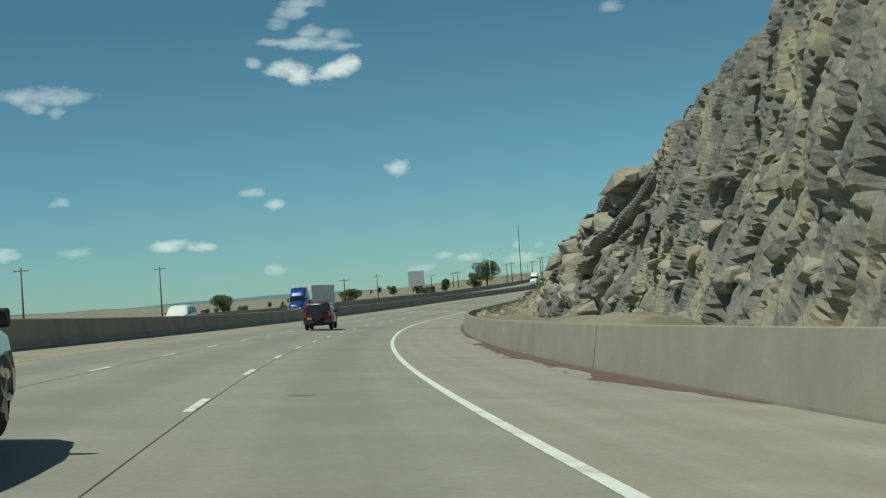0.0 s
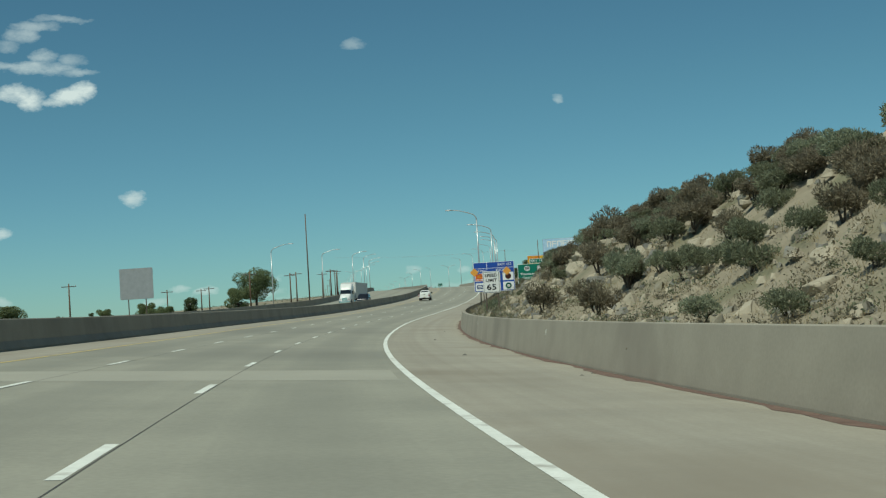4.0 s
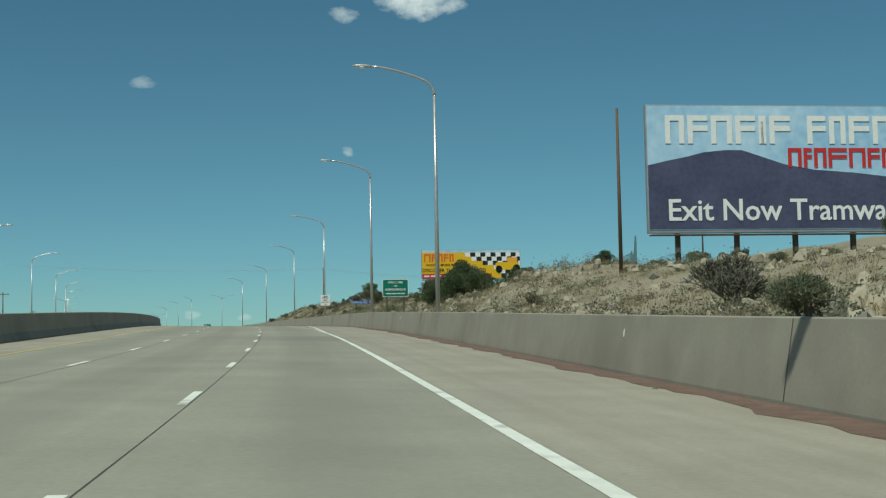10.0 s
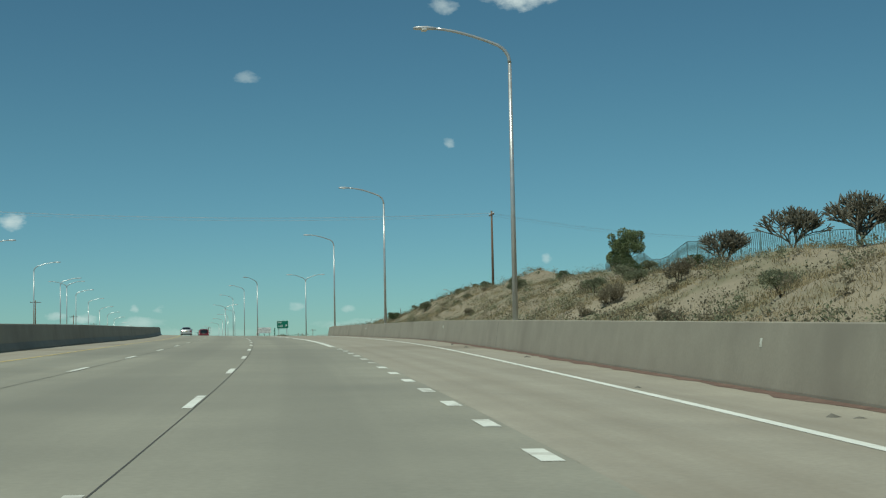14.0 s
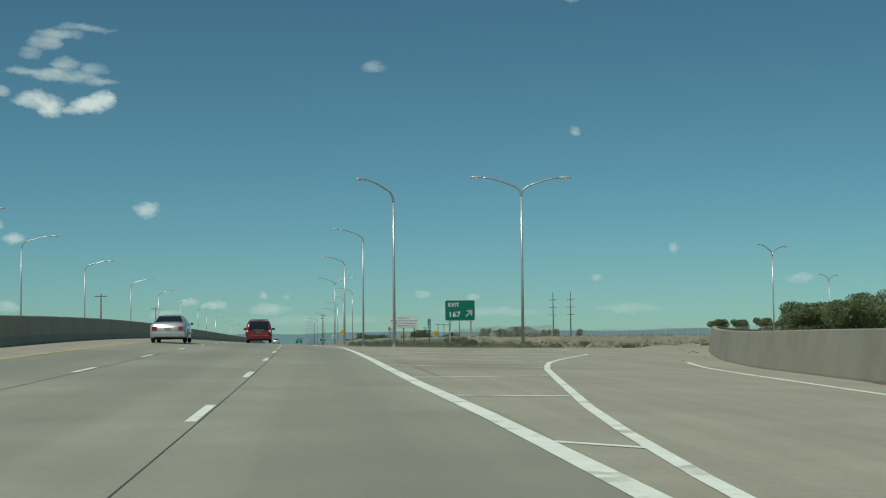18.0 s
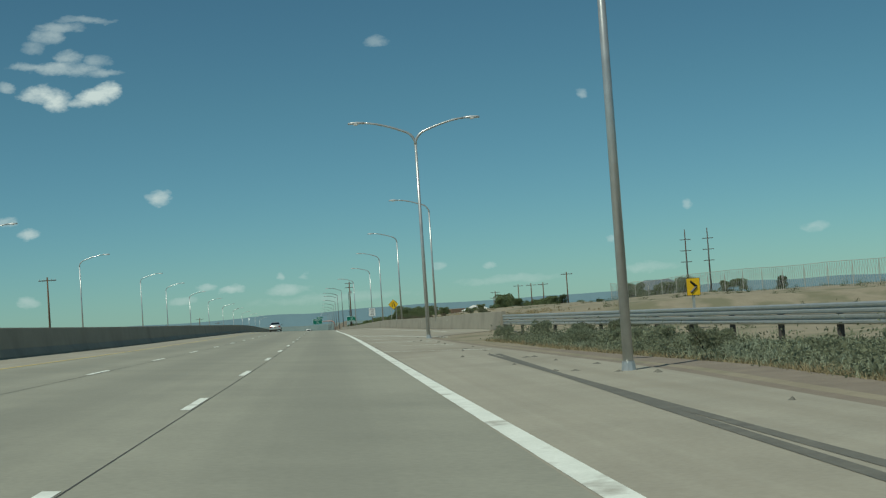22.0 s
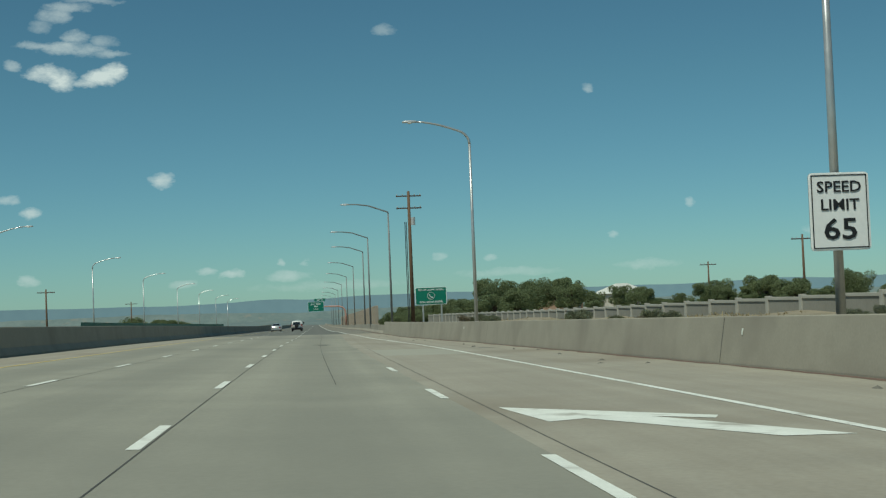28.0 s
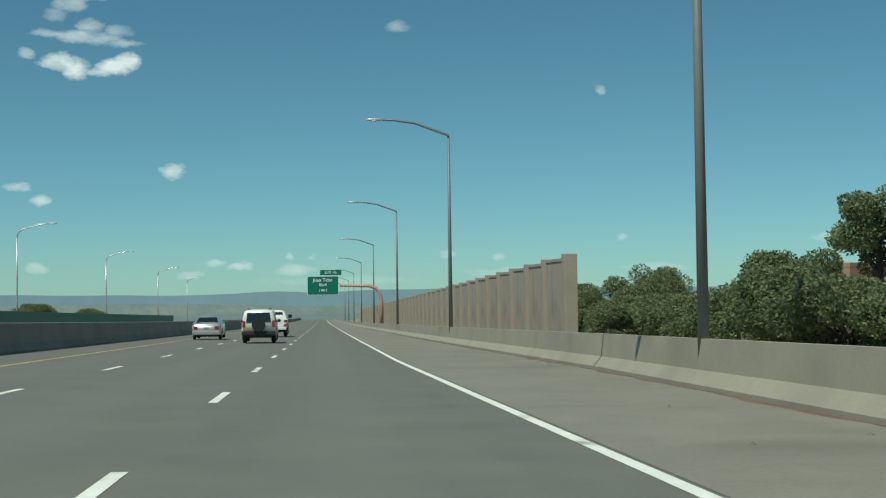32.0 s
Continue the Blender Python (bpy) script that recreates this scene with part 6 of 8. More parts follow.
    tube(bm, [(-0.8, 0.95, 0.42), (-0.1, 0.95, 0.42), (0.1, 0.95, 0.42), (0.8, 0.95, 0.42)], [0.06, 0.16, 0.16, 0.06], 8)
    part("rear_axle", bm, M["trim"], e)
    return e


def semi(m, paint, label, trailer_len=16.0):
    e = empty("semi_truck", m, label, "truck")
    st = [(0.0, 0.55, 1.0, 1.6, 1.02, 2.6, 1.0, 0.0), (1.2, 0.55, 1.05, 1.6, 1.05, 3.55, 0.98, 0.0), (2.2, 0.55, 1.05, 1.6, 1.05, 3.5, 0.95, 0.0), (3.0, 0.55, 1.05, 1.6, 1.0, 2.75, 0.85, 0.0), (3.35, 0.55, 1.03, 1.55, 0.95, 1.85, 0.8, 0.0), (4.7, 0.5, 0.95, 1.3, 0.8, 1.5, 0.6, 0.0), (5.0, 0.5, 0.85, 1.1, 0.7, 1.3, 0.5, 0.0)]
    part("cab", loft(st, car_ring), paint, e, smooth=True)
    part("windscreen", rear_panel([(-0.9, 1.85), (0.9, 1.85), (0.82, 2.5), (-0.82, 2.5)], 3.42, -0.35, 1.85, 0.02, 1), M["glass_dark"], e)
    part("grille", rear_panel(rect(-0.45, 0.75, 0.45, 1.25), 5.02, 0, 0, 0.02, 1), M["chrome"], e)
    for sgn in (-1, 1):
        part("side_window", side_panel(st, [(2.3, 1.75), (3.1, 1.75), (2.95, 2.35), (2.3, 2.4)], sgn), M["glass_dark"], e)
        part("headlamp", rear_panel(rect(sgn * 0.68 - 0.13, 0.85, sgn * 0.68 + 0.13, 1.05), 5.0, 0, 0, 0.03, 1), M["tail_clear"], e)
        bm = bmesh.new()
        tube(bm, [(sgn * 0.85, 0.9, 0.6), (sgn * 0.85, 2.0, 0.6)], [0.32, 0.32], 12)
        part("fuel_tank", bm, M["chrome"], e)
    bm = bmesh.new()
    box(bm, (-0.95, 4.9, 0.35), (0.95, 5.12, 0.68), 0.05)
    part("bumper", bm, M["chrome"], e)
    mirror_pair(e, 3.2, 2.0, 1.05, M["trim"], (0.2, 0.12, 0.5))
    bm = bmesh.new()
    box(bm, (-1.2, -trailer_len, 1.05), (1.2, -0.3, 3.75), 0.03)
    t = part("trailer", bm, M["trailer"], e, "plain white box trailer")
    bm = bmesh.new()
    for k in range(1, 12):
        y = -0.3 - (trailer_len - 0.3) * k / 12
        for sgn in (-1, 1):
            box(bm, (sgn * 1.2 - 0.012, y - 0.03, 1.1), (sgn * 1.2 + 0.012, y + 0.03, 3.7))
    part("panel_seam", bm, M["trailer"], t)
    bm = bmesh.new()
    box(bm, (-0.5, -trailer_len + 0.2, 0.85), (0.5, 4.2, 1.04), 0.02)
    part("chassis", bm, M["trim"], e)
    for y in (0.2, -0.9, -trailer_len + 1.2, -trailer_len + 2.4, 4.0):
        for sgn in (-1, 1):
            wheel(e, sgn * 1.05, y, 0.48, 0.3, sgn)
    return e


minivan(stand(770.4, -3.28, 0.0), M["car_red"], "dark red minivan with tinted rear window and roof rails")
pickup(stand(381.8, -6.4, 0.0), M["car_white"], "white crew-cab pickup truck with tinted rear window")
boxy_suv(stand(91.0, -3.7, 0.0), M["car_darkred"], "dark red boxy off-roader with a spare wheel", True, 1.15)
boxy_suv(stand(1275.0, -3.3, 0.0), M["car_white"], "white boxy off-roader with a dark spare wheel")
sedan(stand(739.5, -7.0, 0.0), M["car_silver"], "silver saloon car in the far lane")
sedan(stand(1022.5, -6.6, 0.0), M["car_silver"], "pale silver saloon car in the far lane")
sedan(stand(1288.0, -7.0, 0.0), M["car_silver"], "pale silver saloon car following the bend")
pickup(stand(1300.0, -3.5, 0.0), M["car_white"], "white pickup truck far ahead in the middle lane")
minivan(stand(8.1, -3.62, 0.0), M["car_bronze"], "bronze minivan in the next lane")
semi(stand(169.0, -18.0, 0.0, 180), M["car_blue"], "blue tractor unit with a white box trailer")
semi(stand(371.0, -18.0, 0.0, 180), M["car_white"], "white tractor unit with a grey box trailer")
boxy_suv(stand(113.0, -17.5, 0.0, 180), M["car_white"], "white sport utility car on the opposite carriageway", False, 1.1)
boxy_suv(stand(365.0, -14.5, 0.0, 180), M["car_black"], "black sport utility car on the opposite carriageway", False, 1.05)

# ---------------------------------------------------------------- rock, plants, walls
M["rock"] = mat("granite_rock", (0.085, 0.086, 0.077), (0.255, 0.245, 0.207), 0.9, 0.92, 1.0, fine=10, spread=0.6, stain=(0.30, 0.265, 0.18), stain_scale=0.35, stain_at=(0.52, 0.64))
M["rock_tan"] = mat("tan_rock", (0.27, 0.235, 0.165), (0.44, 0.39, 0.29), 0.8, 0.92, 0.6, fine=7, spread=0.8, stain=(0.15, 0.13, 0.10), stain_scale=0.6)

M["rock_block"] = mat("granite_block", (0.21, 0.19, 0.148), (0.40, 0.365, 0.28), 0.9, 0.92, 0.9, fine=9, spread=0.8, stain=(0.11, 0.10, 0.085), stain_scale=0.7)


def leaf_mat(name, dark, light):
    m = mat(name, dark, light, 1.2, 0.9, 0.0, fine=12, spread=0.9)
    n, l = m.node_tree.nodes, m.node_tree.links
    g = n.new("ShaderNodeNewGeometry")
    h = n.new("ShaderNodeHueSaturation")
    r = n.new("ShaderNodeMapRange")
    r.inputs["To Min"].default_value, r.inputs["To Max"].default_value = 0.68, 1.28
    l.new(g.outputs["Random Per Island"], r.inputs["Value"])
    b = n["Principled BSDF"]
    src = b.inputs["Base Color"].links[0].from_socket
    l.new(src, h.inputs["Color"])
    l.new(r.outputs[0], h.inputs["Value"])
    l.new(h.outputs[0], b.inputs["Base Color"])
    b.inputs["Specular IOR Level"].default_value = 0.12
    t = n.new("ShaderNodeBsdfTranslucent")
    l.new(h.outputs[0], t.inputs["Color"])
    x = n.new("ShaderNodeMixShader")
    x.inputs[0].default_value = 0.45
    l.new(b.outputs[0], x.inputs[1])
    l.new(t.outputs[0], x.inputs[2])
    l.new(x.outputs[0], n["Material Output"].inputs["Surface"])
    return m


M["sage"] = leaf_mat("sagebrush_leaf", (0.165, 0.185, 0.115), (0.265, 0.28, 0.18))
M["scrub"] = leaf_mat("dry_scrub_leaf", (0.19, 0.165, 0.115), (0.31, 0.275, 0.19))
M["rabbit"] = leaf_mat("rabbitbrush_leaf", (0.215, 0.245, 0.16), (0.33, 0.36, 0.245))
M["juniper"] = leaf_mat("juniper_leaf", (0.082, 0.11, 0.055), (0.145, 0.18, 0.092))
M["elm"] = leaf_mat("elm_leaf", (0.15, 0.19, 0.092), (0.245, 0.29, 0.152))
M["grass_dry"] = leaf_mat("dry_grass", (0.255, 0.21, 0.122), (0.39, 0.325, 0.195))
M["grass_green"] = leaf_mat("roadside_grass", (0.27, 0.31, 0.215), (0.41, 0.445, 0.32))
M["bark"] = mat("bark", (0.05, 0.04, 0.03), (0.10, 0.08, 0.06), 5, 0.9, 0.5)
M["panel_wall"] = mat("noise_wall_concrete", (0.29, 0.25, 0.195), (0.37, 0.325, 0.26), 0.6, 0.9, 0.1, fine=12, stain=(0.25, 0.20, 0.15), stain_scale=0.5)
M["stucco_white"] = mat("white_stucco", (0.33, 0.318, 0.272), (0.42, 0.405, 0.35), 0.8, 0.9, 0.1, fine=12)
M["block_wall"] = mat("block_wall_stucco", (0.20, 0.19, 0.16), (0.27, 0.258, 0.218), 0.6, 0.9, 0.1, fine=12)
M["slats"] = plain("fence_slats_green", (0.02, 0.13, 0.085), 0.6)


def leaf_cloud(bm, rnd, centre, radii, n, size, flat=0.7, slim=0.55, rise=0.0):
    """Small leaves scattered through an uneven shell round a centre."""
    for _ in range(n):
        d = Vector((rnd.gauss(0, 1), rnd.gauss(0, 1), rnd.gauss(0, 1)))
        d.normalize()
        r = rnd.uniform(0.45, 1.0) ** 0.6
        p = Vector(centre) + Vector((d.x * radii[0], d.y * radii[1], d.z * radii[2])) * r
        a = (Vector((rnd.gauss(0, 1), rnd.gauss(0, 1), rnd.gauss(0, flat))) + (d + Vector((0, 0, 0.5))) * rise).normalized()
        b = a.cross(Vector((rnd.gauss(0, 1), rnd.gauss(0, 1), rnd.gauss(0, 1)))).normalized()
        s = size * rnd.uniform(0.6, 1.4)
        q = [bm.verts.new(p - a * s), bm.verts.new(p + b * s * slim), bm.verts.new(p + a * s), bm.verts.new(p - b * s * slim)]
        bm.faces.new(q)


def shrub(name, seed, w, h, leaf, leaves, size, label, group, stems=9, lobes=11):
    rnd = random.Random(seed)
    e = empty(name, Matrix.Identity(4), label, "shrub", group)
    tips = []
    for k in range(stems):
        bm = bmesh.new()
        a = 2 * math.pi * k / stems + rnd.uniform(-0.4, 0.4)
        t = Vector((math.cos(a) * w * rnd.uniform(0.15, 0.42), math.sin(a) * w * rnd.uniform(0.15, 0.42), h * rnd.uniform(0.5, 0.95)))
        tube(bm, [(0, 0, -0.15), t * 0.5 + Vector((0, 0, h * 0.05)), t], [0.035 * w, 0.02 * w, 0.008 * w], 5)
        tips.append(t)
        if k < 3:
            part("stem", bm, M["bark"], e)
        else:
            bm.free()
    bm = bmesh.new()
    for k in range(lobes):
        t = tips[k % len(tips)] * rnd.uniform(0.75, 1.02)
        r = w * rnd.uniform(0.16, 0.27)
        leaf_cloud(bm, rnd, (t.x, t.y, max(t.z, r * 0.6)), (r, r, r * 0.8), leaves // lobes, size, 0.9, 0.24, 1.6)
    part("foliage", bm, leaf, e)
    return e


def tree(name, seed, w, h, leaf, leaves, size, label, group="", trunk=0.22, clear=0.28, lobes=26):
    rnd = random.Random(seed)
    e = empty(name, Matrix.Identity(4), label, "tree", group)
    bm = bmesh.new()
    top = Vector((rnd.uniform(-0.3, 0.3), rnd.uniform(-0.3, 0.3), h * 0.7))
    tube(bm, [(0, 0, -0.3), (0.05, 0, h * clear), top * 0.75, top], [trunk, trunk * 0.75, trunk * 0.45, trunk * 0.15], 9)
    ends = []
    for k in range(lobes):
        a = 2 * math.pi * k * 0.382 + rnd.uniform(-0.3, 0.3)
        z0 = h * rnd.uniform(clear, 0.6)
        t = Vector((math.cos(a) * w * rnd.uniform(0.12, 0.42), math.sin(a) * w * rnd.uniform(0.12, 0.42), h * rnd.uniform(clear + 0.12, 0.86)))
        tube(bm, [(0.03, 0, z0), (t.x * 0.5, t.y * 0.5, (z0 + t.z) * 0.5 + 0.1), t], [trunk * 0.4, trunk * 0.22, trunk * 0.08], 6)
        ends.append(t)
    part("trunk", bm, M["bark"], e)
    bm = bmesh.new()
    for t in ends:
        r = w * rnd.uniform(0.09, 0.24)
        leaf_cloud(bm, rnd, t, (r, r, r * 0.85), int(leaves / lobes * (r / (w * 0.165)) ** 2), size)
    part("crown", bm, leaf, e)
    return e


def rock_mesh(seed, n=22, worn=0.05):
    """An angular block: the hull of scattered points, its edges knocked off and its faces uneven."""
    rnd = random.Random(seed)
    bm = bmesh.new()
    for _ in range(n):
        d = Vector((rnd.gauss(0, 1), rnd.gauss(0, 1), rnd.gauss(0, 0.8))).normalized()
        k = max(abs(d.x), abs(d.y), abs(d.z)) ** 0.55
        bm.verts.new(d / k * rnd.uniform(0.78, 1.0))
    r = bmesh.ops.convex_hull(bm, input=bm.verts[:])
    bmesh.ops.delete(bm, geom=[v for v in bm.verts if not v.link_faces], context="VERTS")
    bmesh.ops.bevel(bm, geom=bm.edges[:], offset=worn, segments=1, affect="EDGES", clamp_overlap=True)
    bmesh.ops.remove_doubles(bm, verts=bm.verts[:], dist=0.004)
    bmesh.ops.triangulate(bm, faces=bm.faces[:])
    bmesh.ops.subdivide_edges(bm, edges=[e for e in bm.edges if e.calc_length() > 0.35], cuts=1)
    o = Vector((rnd.uniform(0, 50), rnd.uniform(0, 50), rnd.uniform(0, 50)))
    for v in bm.verts:
        v.co *= 1 + 0.07 * noise.noise(v.co * 2.3 + o) + 0.04 * noise.noise(v.co * 6 + o)
    bmesh.ops.recalc_face_normals(bm, faces=bm.faces)
    return bm


CREST = [(20, 18), (30, 16.4), (36, 15.2), (42, 13.3), (46, 12.1), (51, 10.9), (57, 9.9), (64, 9.2), (73.5, 8.9), (75, 8.1), (82, 7.5), (87, 7.1), (92, 6.6), (98, 6.4), (103, 5.9), (105.5, 5.5), (106.6, 5.1), (110, 5.0), (113, 4.4), (116, 3.0), (119, 1.4), (121, 0.6)]
CUT_FOOT = 6.6                                            # metres from the barrier's foot to the foot of the rock


def lean_back(h):
    """How far the rock face has leaned back at a height."""
    return 0.30 * max(0.0, h - 1.0)


# -- rock cut standing behind the barrier
def cliff():
    bm = bmesh.new()
    rows, nv = [], 78
    for s in span(24.0, 121.0, 0.24):
        top = lerp(CREST, s)
        foot = lerp(BAR, s) + CUT_FOOT
        blocky = smooth01((s - 62) / 16)                  # sheeted grey face first, then big loose blocks
        row = []
        for k in range(nv + 1):
            q = k / nv
            h = -0.2 + (top + 0.2) * q
            p3 = Vector((s * (0.40 - 0.06 * blocky) + h * 0.16, h * (0.17 + 0.2 * blocky), 0.0))
            warp = Vector((0.45 * noise.noise(p3 * 1.3), 0.45 * noise.noise(p3 * 1.3 + Vector((7, 3, 1))), 0))
            d, pts = noise.voronoi(p3 + warp)
            cell = noise.noise(pts[0] * 3.7 + Vector((3.1, 1.7, 9.2)))
            tilt = (p3 + warp - pts[0]).y
            crack = max(0.0, 0.13 - (d[1] - d[0])) / 0.13
            d2, pts2 = noise.voronoi((p3 + warp * 0.7) * 2.4)
            cell2 = noise.noise(pts2[0] * 5.1)
            crack2 = max(0.0, 0.12 - (d2[1] - d2[0])) / 0.12
            d4, pts4 = noise.voronoi(p3 * 5.7 + warp)
            cell4 = noise.noise(pts4[0] * 4.3)
            big = noise.noise(Vector((s * 0.1, h * 0.13, 2)))
            off = -(0.55 + 0.75 * blocky) * cell + 0.35 * blocky * tilt - 0.32 * cell2 - 0.1 * cell4 + (0.25 + 0.6 * blocky) * crack + 0.14 * crack2 + 0.75 * big + 0.16 * noise.noise(p3 * 4) + 0.06 * noise.noise(p3 * 11)
            lim = min(1.0, max(0.0, h) / 1.2)
            row.append(bm.verts.new(spot(s + 0.1 * cell2, foot + lean_back(h) + off * max(0.3, lim), h + 0.12 * cell * q)))
        row.append(bm.verts.new(spot(s, foot + lean_back(top) + 1.6, top + 0.25)))
        row.append(bm.verts.new(spot(s, foot + lean_back(top) + 5.0, top - 1.6)))
        rows.append(row)
    for a, b in zip(rows, rows[1:]):
        for k in range(len(a) - 1):
            bm.faces.new((a[k], b[k], b[k + 1], a[k + 1]))
    bmesh.ops.recalc_face_normals(bm, faces=bm.faces)
    return bm


cut_face = tagged(mesh_ob("rock_cliff", cliff(), M["rock"]), "blasted grey and tan granite rock cut", "cliff", kind="structure")

# -- boulders
rocks = []
for k in range(5):
    for m in ("rock", "rock_tan"):
        ob = mesh_ob("boulder", rock_mesh(k + 11), M[m])
        tagged(ob, "angular tan-grey boulder on the dry slope", "rock", "boulders on the slope")
        rocks.append(ob)


def put(ob, s, u, size, rnd, sink=0.3, squash=0.75):
    m = stand(s, u, ground_h(s, u) - size * sink * 0.2, rnd.uniform(0, 360)) @ pose(0, 0, 0, rnd.uniform(-20, 20), rnd.uniform(-20, 20), 0)
    c = copy_thing(ob, m)
    c.scale = (size, size * rnd.uniform(0.7, 1.1), size * squash)
    return c


rnd = random.Random(5)
for _ in range(290):
    s = rnd.choice((rnd.uniform(112, 260), rnd.uniform(112, 330), rnd.uniform(350, 480)))
    d = rnd.uniform(3.0, 9.0) if s < 260 else rnd.uniform(1.0, 13.0)
    put(rnd.choice(rocks), s, wall_foot(s) + 0.6 + d, rnd.uniform(0.16, 0.5 if s < 330 else 0.36), rnd)
for s, u, z in ((229.8, 13.6, 1.3), (231.2, 12.2, 0.9), (227.5, 11.3, 1.2), (224.0, 11.2, 1.4), (221.0, 12.0, 1.2), (234.5, 11.0, 1.1), (238.5, 11.0, 1.3), (218.0, 11.6, 1.5), (215.0, 13.0, 1.3), (241.5, 11.6, 0.9), (226.0, 14.6, 1.1), (212.0, 11.4, 1.2), (206.0, 12.2, 1.3), (199.0, 11.8, 1.2), (233.0, 13.0, 0.8), (223.0, 13.2, 0.8)):
    put(rocks[rnd.choice((1, 3, 5, 7, 9))], s, u, z * (0.72 if s > 222 else 0.45), rnd, 1.4, 0.8)
# loose blocks wedged in the face of the cut, and slabs along its brow
blocks = []
for k in range(4):
    for m in ("rock", "rock_block"):
        blocks.append(mesh_ob("block", rock_mesh(k + 31, 16, 0.09), M[m]))


def wedge(ob, m, size):
    """A block held in the rock cut, as a part of it."""
    c = new("block", ob.data)
    c.parent = cut_face
    c.matrix_basis = m @ Matrix.Diagonal((*size, 1.0))


for k in range(150):
    s = 119.0 - 84.0 * ((k + rnd.random()) / 150)
    top = lerp(CREST, s)
    h = top * rnd.uniform(0.06, 0.95)
    far = s > 70
    z = rnd.uniform(0.45, 1.25) if far else rnd.uniform(0.3, 0.7)
    m = stand(s, lerp(BAR, s) + CUT_FOOT + lean_back(h) + (0.15 if far else 0.35) * z, h, rnd.uniform(-25, 25)) @ pose(0, 0, 0, rnd.uniform(-20, 20), rnd.uniform(-20, 20), rnd.choice((0, 90, 180, 270)))
    wedge(rnd.choice(blocks[1::2] if far and h > top * 0.45 else blocks), m, (z * rnd.uniform(0.85, 1.3), z * rnd.uniform(0.8, 1.2), z * rnd.uniform(0.55, 0.9)))
for k in range(46):
    s = 117.0 - 78.0 * ((k + rnd.random()) / 46)
    z = rnd.uniform(0.6, 1.3)
    m = stand(s, lerp(BAR, s) + CUT_FOOT + lean_back(lerp(CREST, s)) + 0.8, lerp(CREST, s) - 0.5 * z, rnd.uniform(0, 360)) @ pose(0, 0, 0, rnd.uniform(-10, 10), rnd.uniform(-10, 10), 0)
    wedge(rnd.choice(blocks[1::2]), m, (z * 1.3, z * rnd.uniform(0.9, 1.3), z * 0.65))
# overhanging slabs on the brow and the standing block at the end of the cut
for s, h, out, a, b, c, k in ((72.2, 8.5, 0.5, 1.9, 2.3, 0.85, 1), (82.5, 6.9, 0.2, 1.6, 2.4, 0.6, 3), (86.5, 6.3, 0.1, 1.5, 2.0, 0.6, 5), (92.0, 5.7, 0.4, 1.5, 1.6, 0.8, 7), (97.0, 5.7, 0.3, 1.4, 2.0, 0.6, 3), (104.2, 5.0, 0.7, 1.5, 1.7, 0.75, 1), (104.6, 2.6, -0.1, 1.2, 1.1, 1.3, 5), (100.5, 2.4, 0.2, 1.4, 1.5, 1.5, 7), (95.5, 2.6, 0.3, 1.3, 1.6, 1.3, 3), (89.0, 3.4, 0.2, 1.5, 1.4, 1.6, 1)):
    wedge(blocks[k], stand(s, lerp(BAR, s) + CUT_FOOT + lean_back(h) - out + 0.6, h, 12) @ pose(0, 0, 0, 4, -8, 0), (a, b, c))
for o in blocks:
    bpy.data.objects.remove(o)
for o in rocks:
    bpy.data.objects.remove(o)

# -- shrubs
kinds = [shrub("sagebrush", 1, 1.5, 1.1, M["sage"], 3000, 0.062, "grey-green sagebrush on dry soil", "sagebrush on the slope"), shrub("sagebrush", 2, 1.2, 0.8, M["sage"], 2400, 0.058, "low grey-green sagebrush on dry soil", "sagebrush on the slope"), shrub("dry_bush", 3, 1.3, 0.9, M["scrub"], 2800, 0.062, "dry yellow-brown bush on the slope", "dry bushes on the slope"), shrub("juniper_bush", 4, 2.1, 1.7, M["juniper"], 6500, 0.06, "dark green juniper bush on the dry slope", "juniper bushes on the slope"), shrub("rabbitbrush", 5, 1.5, 1.0, M["rabbit"], 3000, 0.06, "soft green rabbitbrush on dry soil", "rabbitbrush beside the highway")]


def sow(ob, s, u, size, rnd, up=None):
    g = ground_h(s, u) if up is None else up
    c = copy_thing(ob, stand(s, u, g - 0.05, rnd.uniform(0, 360)))
    c.scale = (size, size, size * rnd.uniform(0.85, 1.15))


rnd = random.Random(8)
for _ in range(300):
    s = rnd.uniform(119, 345)
    d = (rnd.uniform(6, 15) if rnd.random() < 0.7 else rnd.uniform(1.5, 7)) if not 255 < s < 292 else rnd.uniform(7, 14)
    d = max(d, 9.5) if s < 165 else d
    sow(kinds[rnd.choice((0, 1, 2, 2, 4))], s, wall_foot(s) + 0.6 + d, rnd.uniform(0.6, 1.35), rnd)
for _ in range(190):
    s = rnd.uniform(345, 668)
    d = rnd.uniform(2.0, 16) if not 330 < s < 376 else rnd.uniform(11, 18)
    sow(kinds[rnd.choice((0, 1, 2, 2, 0, 3))], s, wall_foot(s) + 0.6 + d, rnd.uniform(0.4, 0.9), rnd)
for _ in range(90):
    s = rnd.uniform(748, 887)
    u = wall_foot(s) + 2.2 + rnd.uniform(0, 4 if rnd.random() < 0.6 else 20 if s < 850 else 7)
    sow(kinds[rnd.choice((0, 1, 4, 4))], s, u, rnd.uniform(0.35, 0.75), rnd)
for _ in range(60):
    s = rnd.uniform(935, 1210)
    sow(kinds[rnd.choice((0, 1, 2))], s, wall_foot(s) + rnd.uniform(1.6, 5), rnd.uniform(0.4, 0.8), rnd)
